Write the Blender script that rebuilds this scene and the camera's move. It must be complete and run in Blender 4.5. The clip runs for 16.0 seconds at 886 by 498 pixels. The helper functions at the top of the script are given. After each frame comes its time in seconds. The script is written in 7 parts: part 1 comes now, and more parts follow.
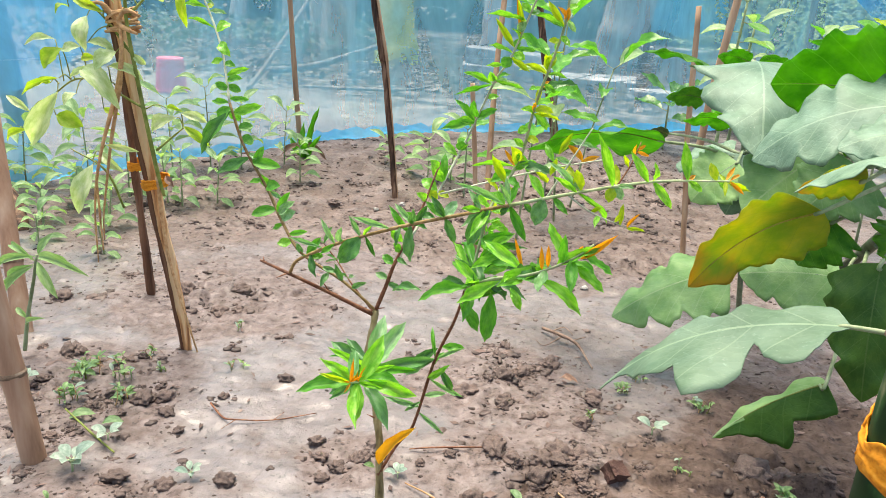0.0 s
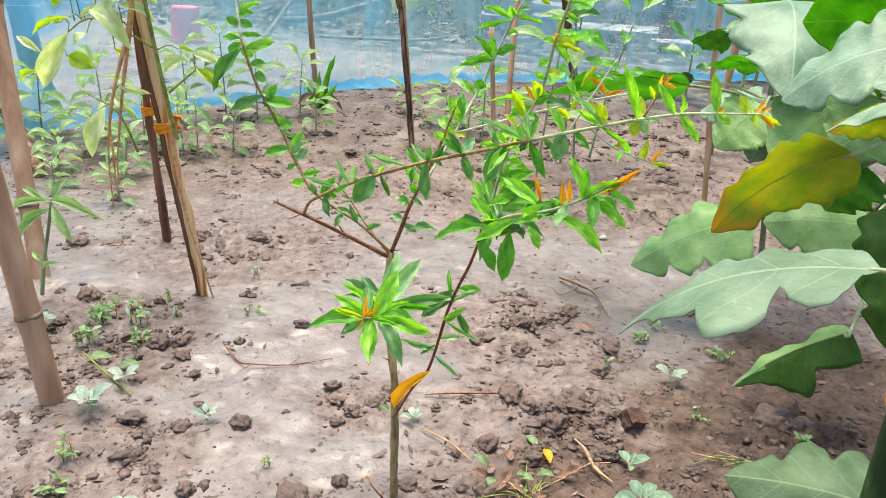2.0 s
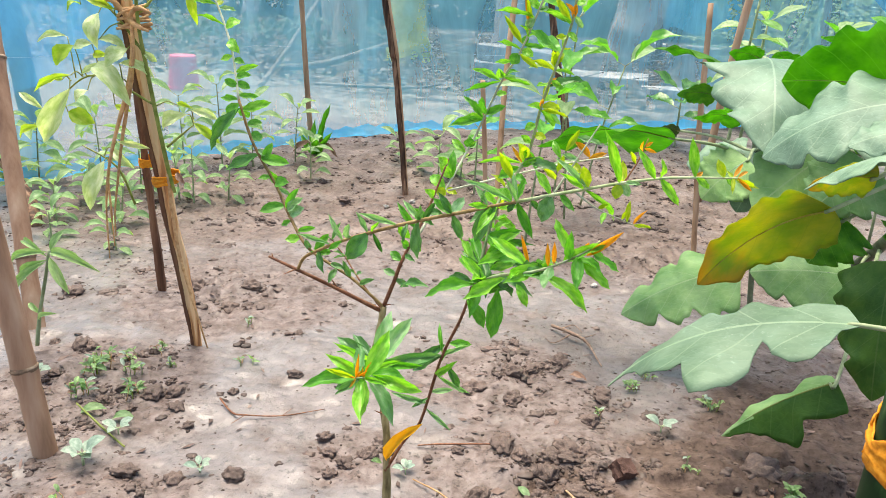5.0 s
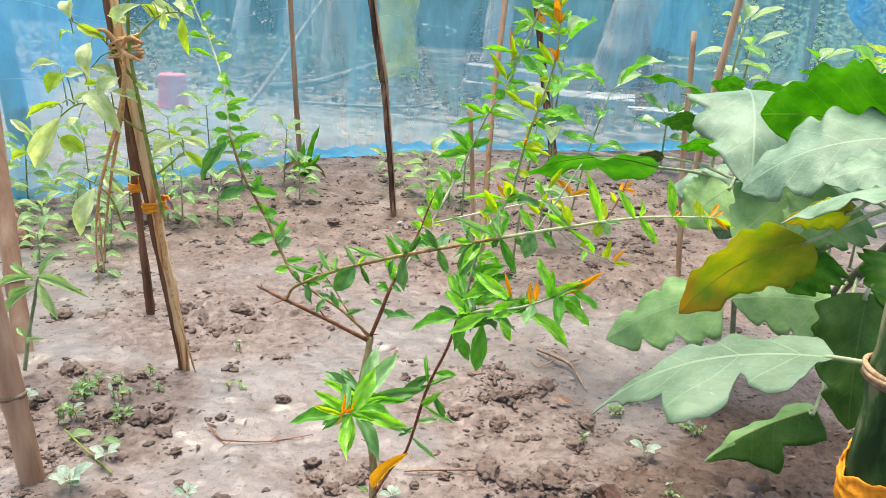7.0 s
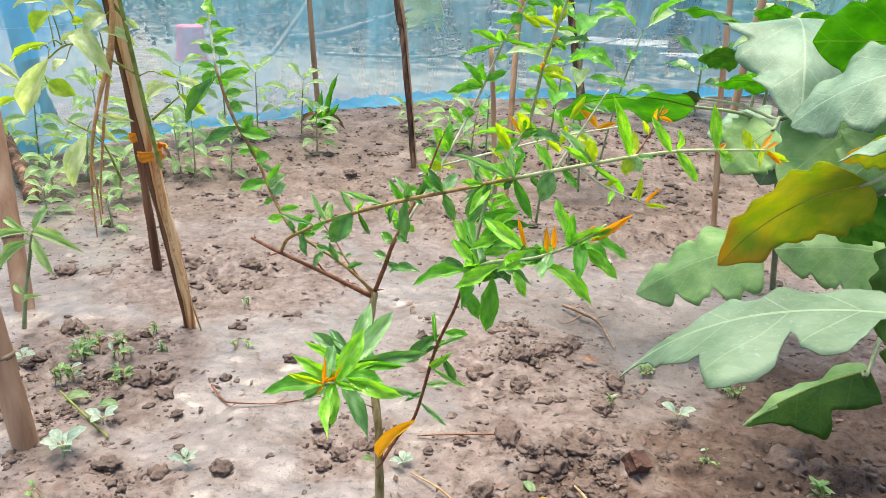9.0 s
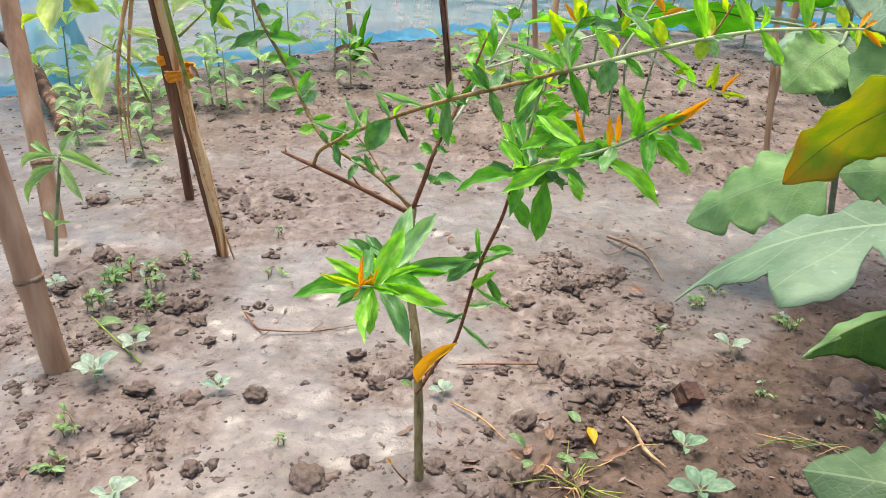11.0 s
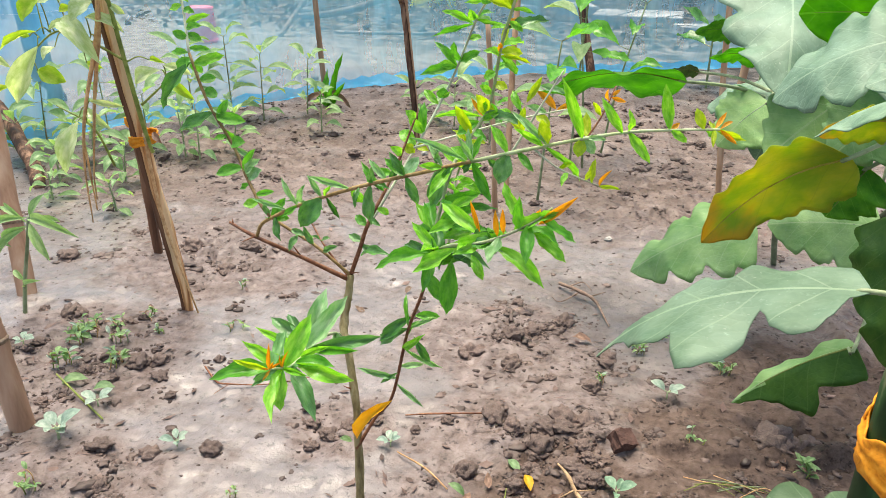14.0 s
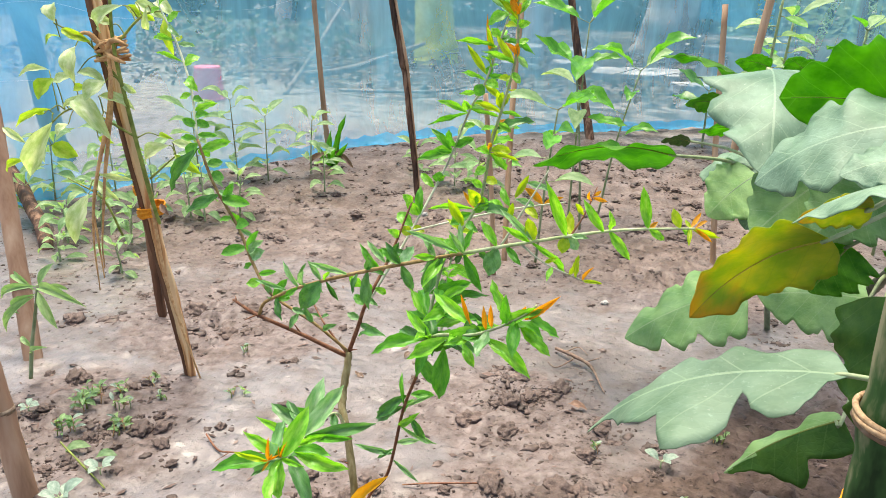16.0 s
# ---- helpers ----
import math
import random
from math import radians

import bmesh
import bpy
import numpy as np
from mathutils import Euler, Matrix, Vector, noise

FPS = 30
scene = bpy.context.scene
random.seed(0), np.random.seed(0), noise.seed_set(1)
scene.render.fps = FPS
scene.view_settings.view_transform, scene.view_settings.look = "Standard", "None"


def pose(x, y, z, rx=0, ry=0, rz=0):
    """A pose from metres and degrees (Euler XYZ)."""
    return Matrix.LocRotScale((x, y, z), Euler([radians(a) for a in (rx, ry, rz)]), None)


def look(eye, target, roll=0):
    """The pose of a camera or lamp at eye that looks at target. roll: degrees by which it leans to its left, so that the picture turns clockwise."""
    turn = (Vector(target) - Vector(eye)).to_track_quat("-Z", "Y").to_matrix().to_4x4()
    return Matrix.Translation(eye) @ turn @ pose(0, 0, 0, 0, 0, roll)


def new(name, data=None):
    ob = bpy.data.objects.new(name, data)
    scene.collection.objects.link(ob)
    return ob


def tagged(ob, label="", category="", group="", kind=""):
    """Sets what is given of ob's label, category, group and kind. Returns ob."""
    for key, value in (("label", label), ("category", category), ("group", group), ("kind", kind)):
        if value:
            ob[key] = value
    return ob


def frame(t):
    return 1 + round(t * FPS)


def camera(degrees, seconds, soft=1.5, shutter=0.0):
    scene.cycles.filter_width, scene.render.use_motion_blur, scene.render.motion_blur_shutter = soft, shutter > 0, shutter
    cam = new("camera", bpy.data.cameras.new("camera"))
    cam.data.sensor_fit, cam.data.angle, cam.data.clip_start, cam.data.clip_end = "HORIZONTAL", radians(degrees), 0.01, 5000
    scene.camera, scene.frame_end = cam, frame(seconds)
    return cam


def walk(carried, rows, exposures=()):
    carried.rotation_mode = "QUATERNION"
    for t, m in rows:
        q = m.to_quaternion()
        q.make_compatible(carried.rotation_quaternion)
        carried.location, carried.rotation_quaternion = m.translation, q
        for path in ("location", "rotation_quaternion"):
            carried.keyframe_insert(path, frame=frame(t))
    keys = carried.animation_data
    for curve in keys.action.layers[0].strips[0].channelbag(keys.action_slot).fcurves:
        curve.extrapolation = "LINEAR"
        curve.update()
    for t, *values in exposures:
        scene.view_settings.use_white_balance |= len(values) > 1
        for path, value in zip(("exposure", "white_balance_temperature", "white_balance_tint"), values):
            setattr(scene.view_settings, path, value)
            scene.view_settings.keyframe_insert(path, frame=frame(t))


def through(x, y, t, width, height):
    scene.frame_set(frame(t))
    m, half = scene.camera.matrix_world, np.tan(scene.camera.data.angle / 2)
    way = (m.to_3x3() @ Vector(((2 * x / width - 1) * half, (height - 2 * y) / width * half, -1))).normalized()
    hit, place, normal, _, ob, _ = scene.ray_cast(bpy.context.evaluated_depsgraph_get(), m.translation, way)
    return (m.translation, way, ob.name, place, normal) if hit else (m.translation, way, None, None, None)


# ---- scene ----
cam = camera(58.8, 16.0, 0.9)
PATH = [
    (0, (0.225, 0.16, 0.593), (0.009, 2.045, -0.043), 3.3),
    (0.5, (0.224, 0.167, 0.584), (-0.004, 2.034, -0.095), 3.3),
    (1, (0.221, 0.174, 0.574), (-0.02, 2.025, -0.144), 3.2),
    (1.5, (0.224, 0.173, 0.573), (-0.021, 2.013, -0.171), 3.2),
    (2, (0.225, 0.172, 0.573), (-0.023, 2.012, -0.17), 3.2),
    (2.5, (0.227, 0.164, 0.58), (-0.028, 2.016, -0.132), 3.0),
    (3, (0.229, 0.164, 0.581), (-0.03, 2.023, -0.108), 2.8),
    (3.5, (0.229, 0.161, 0.587), (-0.031, 2.029, -0.08), 2.7),
    (4, (0.229, 0.16, 0.586), (-0.028, 2.033, -0.066), 2.8),
    (6.3, (0.231, 0.155, 0.609), (0.003, 2.045, -0.004), 3.5),
    (6.5, (0.233, 0.151, 0.611), (0.007, 2.044, 0.007), 3.5),
    (7, (0.232, 0.15, 0.613), (0.012, 2.044, 0.01), 3.6),
    (7.5, (0.233, 0.147, 0.615), (0.011, 2.036, -0.003), 3.6),
    (8, (0.234, 0.148, 0.611), (0.007, 2.029, -0.029), 3.5),
    (8.5, (0.237, 0.18, 0.598), (-0.007, 2.049, -0.073), 3.3),
    (9, (0.241, 0.231, 0.579), (-0.041, 2.078, -0.134), 2.5),
    (9.5, (0.23, 0.257, 0.553), (-0.107, 2.076, -0.205), 1.5),
    (10, (0.222, 0.26, 0.544), (-0.142, 2.06, -0.249), 1.2),
    (10.2, (0.223, 0.259, 0.543), (-0.14, 2.055, -0.259), 1.6),
    (12.3, (0.233, 0.279, 0.517), (-0.105, 2.039, -0.371), 1.5),
    (12.5, (0.23, 0.267, 0.531), (-0.095, 2.034, -0.348), 1.9),
    (13, (0.236, 0.246, 0.562), (-0.078, 2.036, -0.272), 1.8),
    (13.5, (0.253, 0.23, 0.582), (-0.057, 2.039, -0.212), 1.5),
    (14, (0.286, 0.239, 0.586), (-0.045, 2.055, -0.184), 1.1),
    (14.5, (0.292, 0.237, 0.594), (-0.067, 2.058, -0.152), 0.8),
    (15, (0.293, 0.228, 0.609), (-0.075, 2.059, -0.107), 0.8),
    (15.5, (0.295, 0.231, 0.613), (-0.063, 2.074, -0.075), 0.9),
    (16, (0.296, 0.223, 0.626), (-0.052, 2.08, -0.029), 1.1),
]
walk(cam, [(t, look(eye, target, roll)) for t, eye, target, roll in PATH], [(0, 1.37, 7200, 5), (9, 1.38, 7200, 5), (10, 1.29, 7200, 5), (12.3, 1.21, 7200, 5), (16, 1.36, 7200, 5)])

# ---- daylight: bright shade under a hazy sky ----
SUN_HIGH, SUN_TURN = 75.0, 325.0
world = bpy.data.worlds.new("world")
scene.world = world
world.use_nodes = True
wn = world.node_tree.nodes
sky = wn.new("ShaderNodeTexSky")
sky.sky_type = "NISHITA"
sky.sun_disc = False
sky.sun_elevation, sky.sun_rotation = radians(SUN_HIGH), radians(SUN_TURN)
sky.air_density, sky.dust_density, sky.ozone_density = 1.0, 4.0, 1.0
world.node_tree.links.new(sky.outputs[0], wn["Background"].inputs[0])
wn["Background"].inputs[1].default_value = 0.122

sun = new("sun", bpy.data.lights.new("sun", "SUN"))
sun.data.energy, sun.data.angle, sun.data.color = 2.45, radians(36), (1.0, 0.95, 0.88)
a, h = radians(SUN_TURN), radians(SUN_HIGH)
sun.matrix_world = look((math.sin(a) * math.cos(h) * 9, math.cos(a) * math.cos(h) * 9, math.sin(h) * 9), (0, 0, 0))


# ---- materials ----
def blank(name):
    m = bpy.data.materials.new(name)
    m.use_nodes = True
    nt = m.node_tree
    return m, nt, nt.nodes["Principled BSDF"], nt.nodes["Material Output"]


def node(nt, kind, **sets):
    n = nt.nodes.new("ShaderNode" + kind)
    for key, value in sets.items():
        n.inputs[key].default_value = value
    return n


def ramp(nt, source, stops):
    r = nt.nodes.new("ShaderNodeValToRGB")
    el = r.color_ramp.elements
    while len(el) < len(stops):
        el.new(0.5)
    for e, (at, c) in zip(el, stops):
        e.position, e.color = at, (*c, 1) if len(c) == 3 else c
    nt.links.new(source, r.inputs[0])
    return r.outputs[0]


def grey(v):
    return (v, v, v)


def blend(nt, kind, fac, one, two):
    m = nt.nodes.new("ShaderNodeMix")
    m.data_type, m.blend_type = "RGBA", kind
    for i, v in ((0, fac), (6, one), (7, two)):
        if hasattr(v, "default_value"):
            nt.links.new(v, m.inputs[i])
        else:
            m.inputs[i].default_value = v if i == 0 else (*v, 1)
    return m.outputs[2]


def coords(nt, stretch=(1, 1, 1), kind="Object"):
    c, mp = nt.nodes.new("ShaderNodeTexCoord"), nt.nodes.new("ShaderNodeMapping")
    mp.inputs["Scale"].default_value = stretch
    nt.links.new(c.outputs[kind], mp.inputs[0])
    return mp.outputs[0]


def cloud(nt, where, scale, detail=5, rough=0.6, twist=0.0):
    n = node(nt, "TexNoise", Scale=scale, Detail=detail, Roughness=rough, Distortion=twist)
    nt.links.new(where, n.inputs[0])
    return n.outputs[0]


def relief(nt, bsdf, sources):
    last = None
    for out, strength, depth in sources:
        b = node(nt, "Bump", Strength=strength, Distance=depth)
        nt.links.new(out, b.inputs["Height"])
        if last:
            nt.links.new(last, b.inputs["Normal"])
        last = b.outputs[0]
    nt.links.new(last, bsdf.inputs["Normal"])


def surface(name, dark, mid, light, scale, rough=(0.5, 0.8), bump=0.3, depth=0.002, stretch=(1, 1, 1), stain=0.35, stain_scale=0.2, island=False, stops=(0.3, 0.5, 0.72), shine=0.25):
    """A mottled opaque surface: fine grain, larger stains, uneven gloss and relief."""
    m, nt, bsdf, out = blank(name)
    w = coords(nt, stretch)
    fine, big = cloud(nt, w, scale), cloud(nt, w, scale * stain_scale, 3)
    colour = ramp(nt, fine, [(stops[0], dark), (stops[1], mid), (stops[2], light)])
    shade = ramp(nt, big, [(0.35, grey(1 - stain)), (0.65, grey(1.0))])
    colour = blend(nt, "MULTIPLY", 1.0, colour, shade)
    any_one = nt.nodes.new("ShaderNodeNewGeometry").outputs["Random Per Island"] if island else nt.nodes.new("ShaderNodeObjectInfo").outputs["Random"]
    colour = blend(nt, "MULTIPLY", 1.0, colour, ramp(nt, any_one, [(0, grey(0.55 if island else 0.8)), (1, grey(1.35 if island else 1.12))]))
    nt.links.new(colour, bsdf.inputs["Base Color"])
    nt.links.new(ramp(nt, fine, [(0.3, grey(rough[0])), (0.7, grey(rough[1]))]), bsdf.inputs["Roughness"])
    bsdf.inputs["Specular IOR Level"].default_value = shine
    relief(nt, bsdf, [(big, bump, depth * 2), (fine, bump, depth)])
    return m


def leaf_stuff(name, low, high, vein, through, rough=0.4, thin=0.35, dust=0.0, ribs=7.0, edge=None, mesh=0.0):
    """A living leaf: paler ribs, blotches, light passing through, a little dust."""
    m, nt, bsdf, out = blank(name)
    info = nt.nodes.new("ShaderNodeObjectInfo")
    w = coords(nt)
    uv = coords(nt, kind="UV")
    blot = cloud(nt, uv, 3.5, 4)
    colour = blend(nt, "MIX", ramp(nt, blot, [(0.38, grey(0)), (0.62, grey(1))]), low, high)
    colour = blend(nt, "MULTIPLY", 1.0, colour, ramp(nt, info.outputs["Random"], [(0, (0.78, 0.84, 0.8)), (1, (1.2, 1.12, 1.05))]))
    sep = nt.nodes.new("ShaderNodeSeparateXYZ")
    nt.links.new(uv, sep.inputs[0])

    def calc(op, one, two=None):
        n = nt.nodes.new("ShaderNodeMath")
        n.operation = op
        for i, v in enumerate((one, two)):
            if v is None:
                continue
            if hasattr(v, "default_value"):
                nt.links.new(v, n.inputs[i])
            else:
                n.inputs[i].default_value = v
        return n.outputs[0]

    across = calc("ABSOLUTE", calc("SUBTRACT", sep.outputs[1], 0.5))
    mid = calc("LESS_THAN", across, 0.007)
    slope = calc("SUBTRACT", sep.outputs[0], calc("MULTIPLY", across, 0.75))
    wave = calc("ABSOLUTE", calc("SUBTRACT", calc("FRACT", calc("MULTIPLY", slope, ribs)), 0.5))
    side = calc("MULTIPLY", calc("LESS_THAN", wave, 0.022), 0.5)
    rib = calc("MAXIMUM", mid, side)
    colour = blend(nt, "MIX", calc("MULTIPLY", rib, 0.45 if mesh else 0.30), colour, vein)
    cells = None
    if mesh:
        # a fine mesh of small veins between the ribs
        v = node(nt, "TexVoronoi", Scale=22.0)
        v.feature = "DISTANCE_TO_EDGE"
        bent = nt.nodes.new("ShaderNodeMixRGB")
        bent.inputs[0].default_value = 0.04
        nt.links.new(uv, bent.inputs[1])
        wob = node(nt, "TexNoise", Scale=9.0)
        nt.links.new(uv, wob.inputs[0])
        nt.links.new(wob.outputs["Color"], bent.inputs[2])
        nt.links.new(bent.outputs[0], v.inputs["Vector"])
        cells = ramp(nt, v.outputs["Distance"], [(0.0, grey(0)), (0.14, grey(1))])
        colour = blend(nt, "MIX", calc("MULTIPLY", calc("SUBTRACT", 1.0, cells), 0.05 * mesh), colour, vein)
    if edge:
        far = calc("ADD", calc("MULTIPLY", across, 0.35), calc("MULTIPLY", blot, 0.4))
        tip = calc("ADD", far, calc("MULTIPLY", sep.outputs[0], 0.6))
        colour = blend(nt, "MIX", ramp(nt, tip, [(0.66, grey(0)), (0.95, grey(1))]), colour, edge)
    if dust:
        spots = cloud(nt, uv, 34, 4, 0.7)
        film = cloud(nt, uv, 4, 3)
        f = calc("MULTIPLY", ramp(nt, film, [(0.38, grey(0.25)), (0.66, grey(1))]), calc("ADD", ramp(nt, spots, [(0.58, grey(0)), (0.7, grey(0.8))]), 0.5))
        colour = blend(nt, "MIX", calc("MULTIPLY", f, dust), colour, (0.335, 0.485, 0.405))
        grit = ramp(nt, cloud(nt, uv, 60, 2, 0.5), [(0.68, grey(0)), (0.74, grey(1))])
        colour = blend(nt, "MIX", calc("MULTIPLY", grit, dust * 0.5), colour, (0.55, 0.57, 0.52))
    nt.links.new(colour, bsdf.inputs["Base Color"])
    bsdf.inputs["Roughness"].default_value = rough
    bsdf.inputs["Specular IOR Level"].default_value = 0.35 if mesh else 0.5
    relief(nt, bsdf, [(rib, 0.5, 0.0014), (blot, 0.35, 0.003)] + ([(cells, 0.16, 0.0010)] if mesh else []))
    tl = node(nt, "BsdfTranslucent")
    nt.links.new(blend(nt, "MULTIPLY", 1.0, colour, through), tl.inputs[0])
    mix = node(nt, "MixShader", Fac=thin)
    nt.links.new(bsdf.outputs[0], mix.inputs[1])
    nt.links.new(tl.outputs[0], mix.inputs[2])
    nt.links.new(mix.outputs[0], out.inputs[0])
    return m


def net_stuff(name, colour, cover, spread):
    """Fine woven net: part of the light passes straight through, the threads catch the rest."""
    m, nt, bsdf, out = blank(name)
    w = coords(nt)
    tint = blend(nt, "MIX", cloud(nt, w, 3.0, 3), colour, tuple(min(1, c * 1.25 + 0.03) for c in colour))
    bsdf.inputs["Roughness"].default_value = 0.55
    nt.links.new(tint, bsdf.inputs["Base Color"])
    tl = node(nt, "BsdfTranslucent")
    nt.links.new(tint, tl.inputs[0])
    cloth = node(nt, "MixShader", Fac=0.5)
    nt.links.new(bsdf.outputs[0], cloth.inputs[1])
    nt.links.new(tl.outputs[0], cloth.inputs[2])
    holes = nt.nodes.new("ShaderNodeBsdfTransparent")
    mix = nt.nodes.new("ShaderNodeMixShader")
    dense = cloud(nt, coords(nt, (1, 1, 0.28)), 4.5, 6, 0.62, 1.4)
    nt.links.new(ramp(nt, dense, [(0.3, grey(max(0, cover - spread))), (0.7, grey(cover + spread))]), mix.inputs[0])
    nt.links.new(holes.outputs[0], mix.inputs[1])
    nt.links.new(cloth.outputs[0], mix.inputs[2])
    nt.links.new(mix.outputs[0], out.inputs[0])
    return m


def mud_stuff():
    m, nt, bsdf, out = blank("wet_mud")
    w = coords(nt)
    big, mid, fine = cloud(nt, w, 2.2, 4, 0.55, 0.4), cloud(nt, w, 14, 6, 0.65), cloud(nt, w, 95, 5, 0.7)
    soft, lumps = cloud(nt, w, 5, 4, 0.5, 0.3), cloud(nt, w, 34, 5, 0.6)
    colour = ramp(nt, soft, [(0.3, (0.092, 0.073, 0.070)), (0.5, (0.158, 0.128, 0.122)), (0.7, (0.212, 0.178, 0.173))])
    silt = patches(nt, w, SILTY, cloud(nt, w, 9, 6, 0.65, 0.5))
    rubble = patches(nt, w, CRUMBLY, cloud(nt, w, 11, 6, 0.7))
    # pale silt, with part of the wet sheen put into its colour
    silt_sheen = blend(nt, "MIX", ramp(nt, mid, [(0.35, grey(0)), (0.65, grey(1))]), (0.164, 0.135, 0.132), (0.196, 0.168, 0.167))
    colour = blend(nt, "MIX", silt, colour, silt_sheen)
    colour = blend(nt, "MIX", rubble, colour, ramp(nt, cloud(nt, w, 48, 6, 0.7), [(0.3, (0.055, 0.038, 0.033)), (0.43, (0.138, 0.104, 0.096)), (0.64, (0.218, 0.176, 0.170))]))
    deep = nt.nodes.new("ShaderNodeMapRange")
    deep.inputs[1].default_value, deep.inputs[2].default_value = 1.55, 2.1
    away = nt.nodes.new("ShaderNodeSeparateXYZ")
    nt.links.new(w, away.inputs[0])
    nt.links.new(away.outputs[1], deep.inputs[0])
    colour = blend(nt, "MIX", deep.outputs[0], colour, blend(nt, "MIX", silt, ramp(nt, cloud(nt, w, 10, 5, 0.6), [(0.33, (0.092, 0.062, 0.050)), (0.5, (0.162, 0.117, 0.100)), (0.66, (0.232, 0.180, 0.162))]), silt_sheen))
    # dark soil, with the shade under the aubergines painted into its brown
    shaded_soil = patches(nt, w, SHADED_DARKSOIL, cloud(nt, w, 13, 6, 0.7))
    colour = blend(nt, "MIX", shaded_soil, colour, ramp(nt, cloud(nt, w, 55, 6, 0.72), [(0.3, (0.034, 0.022, 0.018)), (0.46, (0.092, 0.063, 0.052)), (0.7, (0.152, 0.110, 0.094))]))
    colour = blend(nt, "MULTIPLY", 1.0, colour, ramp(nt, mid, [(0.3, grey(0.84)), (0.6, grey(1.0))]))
    # gaps between lumps multiplied darker: crevice shade put into the colour
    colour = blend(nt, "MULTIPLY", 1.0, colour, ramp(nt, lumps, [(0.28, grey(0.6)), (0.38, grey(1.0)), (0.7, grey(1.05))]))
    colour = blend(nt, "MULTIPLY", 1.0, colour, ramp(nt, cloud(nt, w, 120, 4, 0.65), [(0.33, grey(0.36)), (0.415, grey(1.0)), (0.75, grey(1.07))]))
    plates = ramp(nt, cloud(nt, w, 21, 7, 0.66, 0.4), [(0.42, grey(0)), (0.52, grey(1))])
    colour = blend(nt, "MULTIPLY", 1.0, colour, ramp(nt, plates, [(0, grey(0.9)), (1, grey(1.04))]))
    # ragged wet scabs and tiny holes, the holes' shade painted as dark colour
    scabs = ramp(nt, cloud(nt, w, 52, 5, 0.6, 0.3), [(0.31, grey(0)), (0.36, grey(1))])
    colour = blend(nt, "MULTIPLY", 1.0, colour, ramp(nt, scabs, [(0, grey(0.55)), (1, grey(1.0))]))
    # dry sandy track beyond the net, leaf litter further off
    pos = nt.nodes.new("ShaderNodeSeparateXYZ")
    nt.links.new(w, pos.inputs[0])
    yy = nt.nodes.new("ShaderNodeMath")
    yy.operation = "MULTIPLY_ADD"
    nt.links.new(big, yy.inputs[0])
    yy.inputs[1].default_value = 1.2
    nt.links.new(pos.outputs[1], yy.inputs[2])
    far = nt.nodes.new("ShaderNodeMapRange")
    far.inputs[1].default_value, far.inputs[2].default_value = 4.0, 4.3
    nt.links.new(yy.outputs[0], far.inputs[0])
    colour = blend(nt, "MIX", far.outputs[0], colour, blend(nt, "MIX", ramp(nt, mid, [(0.35, grey(0)), (0.65, grey(1))]), (0.09, 0.078, 0.068), (0.26, 0.238, 0.216)))
    litter = nt.nodes.new("ShaderNodeMapRange")
    litter.inputs[1].default_value, litter.inputs[2].default_value = 3.9, 4.5
    aside = nt.nodes.new("ShaderNodeMath")
    aside.operation = "MULTIPLY_ADD"
    nt.links.new(pos.outputs[0], aside.inputs[0])
    aside.inputs[1].default_value = 0.8
    nt.links.new(yy.outputs[0], aside.inputs[2])
    nt.links.new(aside.outputs[0], litter.inputs[0])
    colour = blend(nt, "MIX", litter.outputs[0], colour, ramp(nt, cloud(nt, w, 6, 7, 0.68, 0.5), [(0.36, (0.012, 0.011, 0.010)), (0.48, (0.06, 0.05, 0.042)), (0.62, (0.24, 0.205, 0.18))]))
    nt.links.new(colour, bsdf.inputs["Base Color"])
    rough = blend(nt, "MIX", silt, ramp(nt, mid, [(0.3, grey(0.6)), (0.7, grey(0.38))]), ramp(nt, mid, [(0.3, grey(0.46)), (0.7, grey(0.32))]))
    rough = blend(nt, "MIX", rubble, rough, ramp(nt, fine, [(0.35, grey(0.7)), (0.62, grey(0.32))]))
    rough = blend(nt, "MIX", shaded_soil, rough, grey(0.6))
    rough = blend(nt, "MIX", far.outputs[0], rough, grey(0.85))
    nt.links.new(rough, bsdf.inputs["Roughness"])
    gloss = blend(nt, "MIX", shaded_soil, ramp(nt, rubble, [(0, grey(0.45)), (1, grey(0.2))]), grey(0.1))
    nt.links.new(gloss, bsdf.inputs["Specular IOR Level"])
    film = nt.nodes.new("ShaderNodeMath")
    film.operation = "MULTIPLY"
    nt.links.new(ramp(nt, cloud(nt, w, 5.0, 4, 0.55, 0.4), [(0.34, grey(0.25)), (0.62, grey(0.85))]), film.inputs[0])
    nt.links.new(blend(nt, "MIX", shaded_soil, ramp(nt, rubble, [(0, grey(1)), (1, grey(0.1))]), grey(0)), film.inputs[1])
    dry = nt.nodes.new("ShaderNodeMath")
    dry.operation = "MULTIPLY"
    nt.links.new(film.outputs[0], dry.inputs[0])
    nt.links.new(ramp(nt, far.outputs[0], [(0, grey(1)), (1, grey(0))]), dry.inputs[1])
    nt.links.new(dry.outputs[0], bsdf.inputs["Coat Weight"])
    bsdf.inputs["Coat Roughness"].default_value, bsdf.inputs["Coat IOR"].default_value = 0.33, 1.5
    rough_only = nt.nodes.new("ShaderNodeMath")
    rough_only.operation = "MULTIPLY"
    nt.links.new(fine, rough_only.inputs[0])
    nt.links.new(ramp(nt, silt, [(0, grey(1.0)), (1, grey(0.25))]), rough_only.inputs[1])
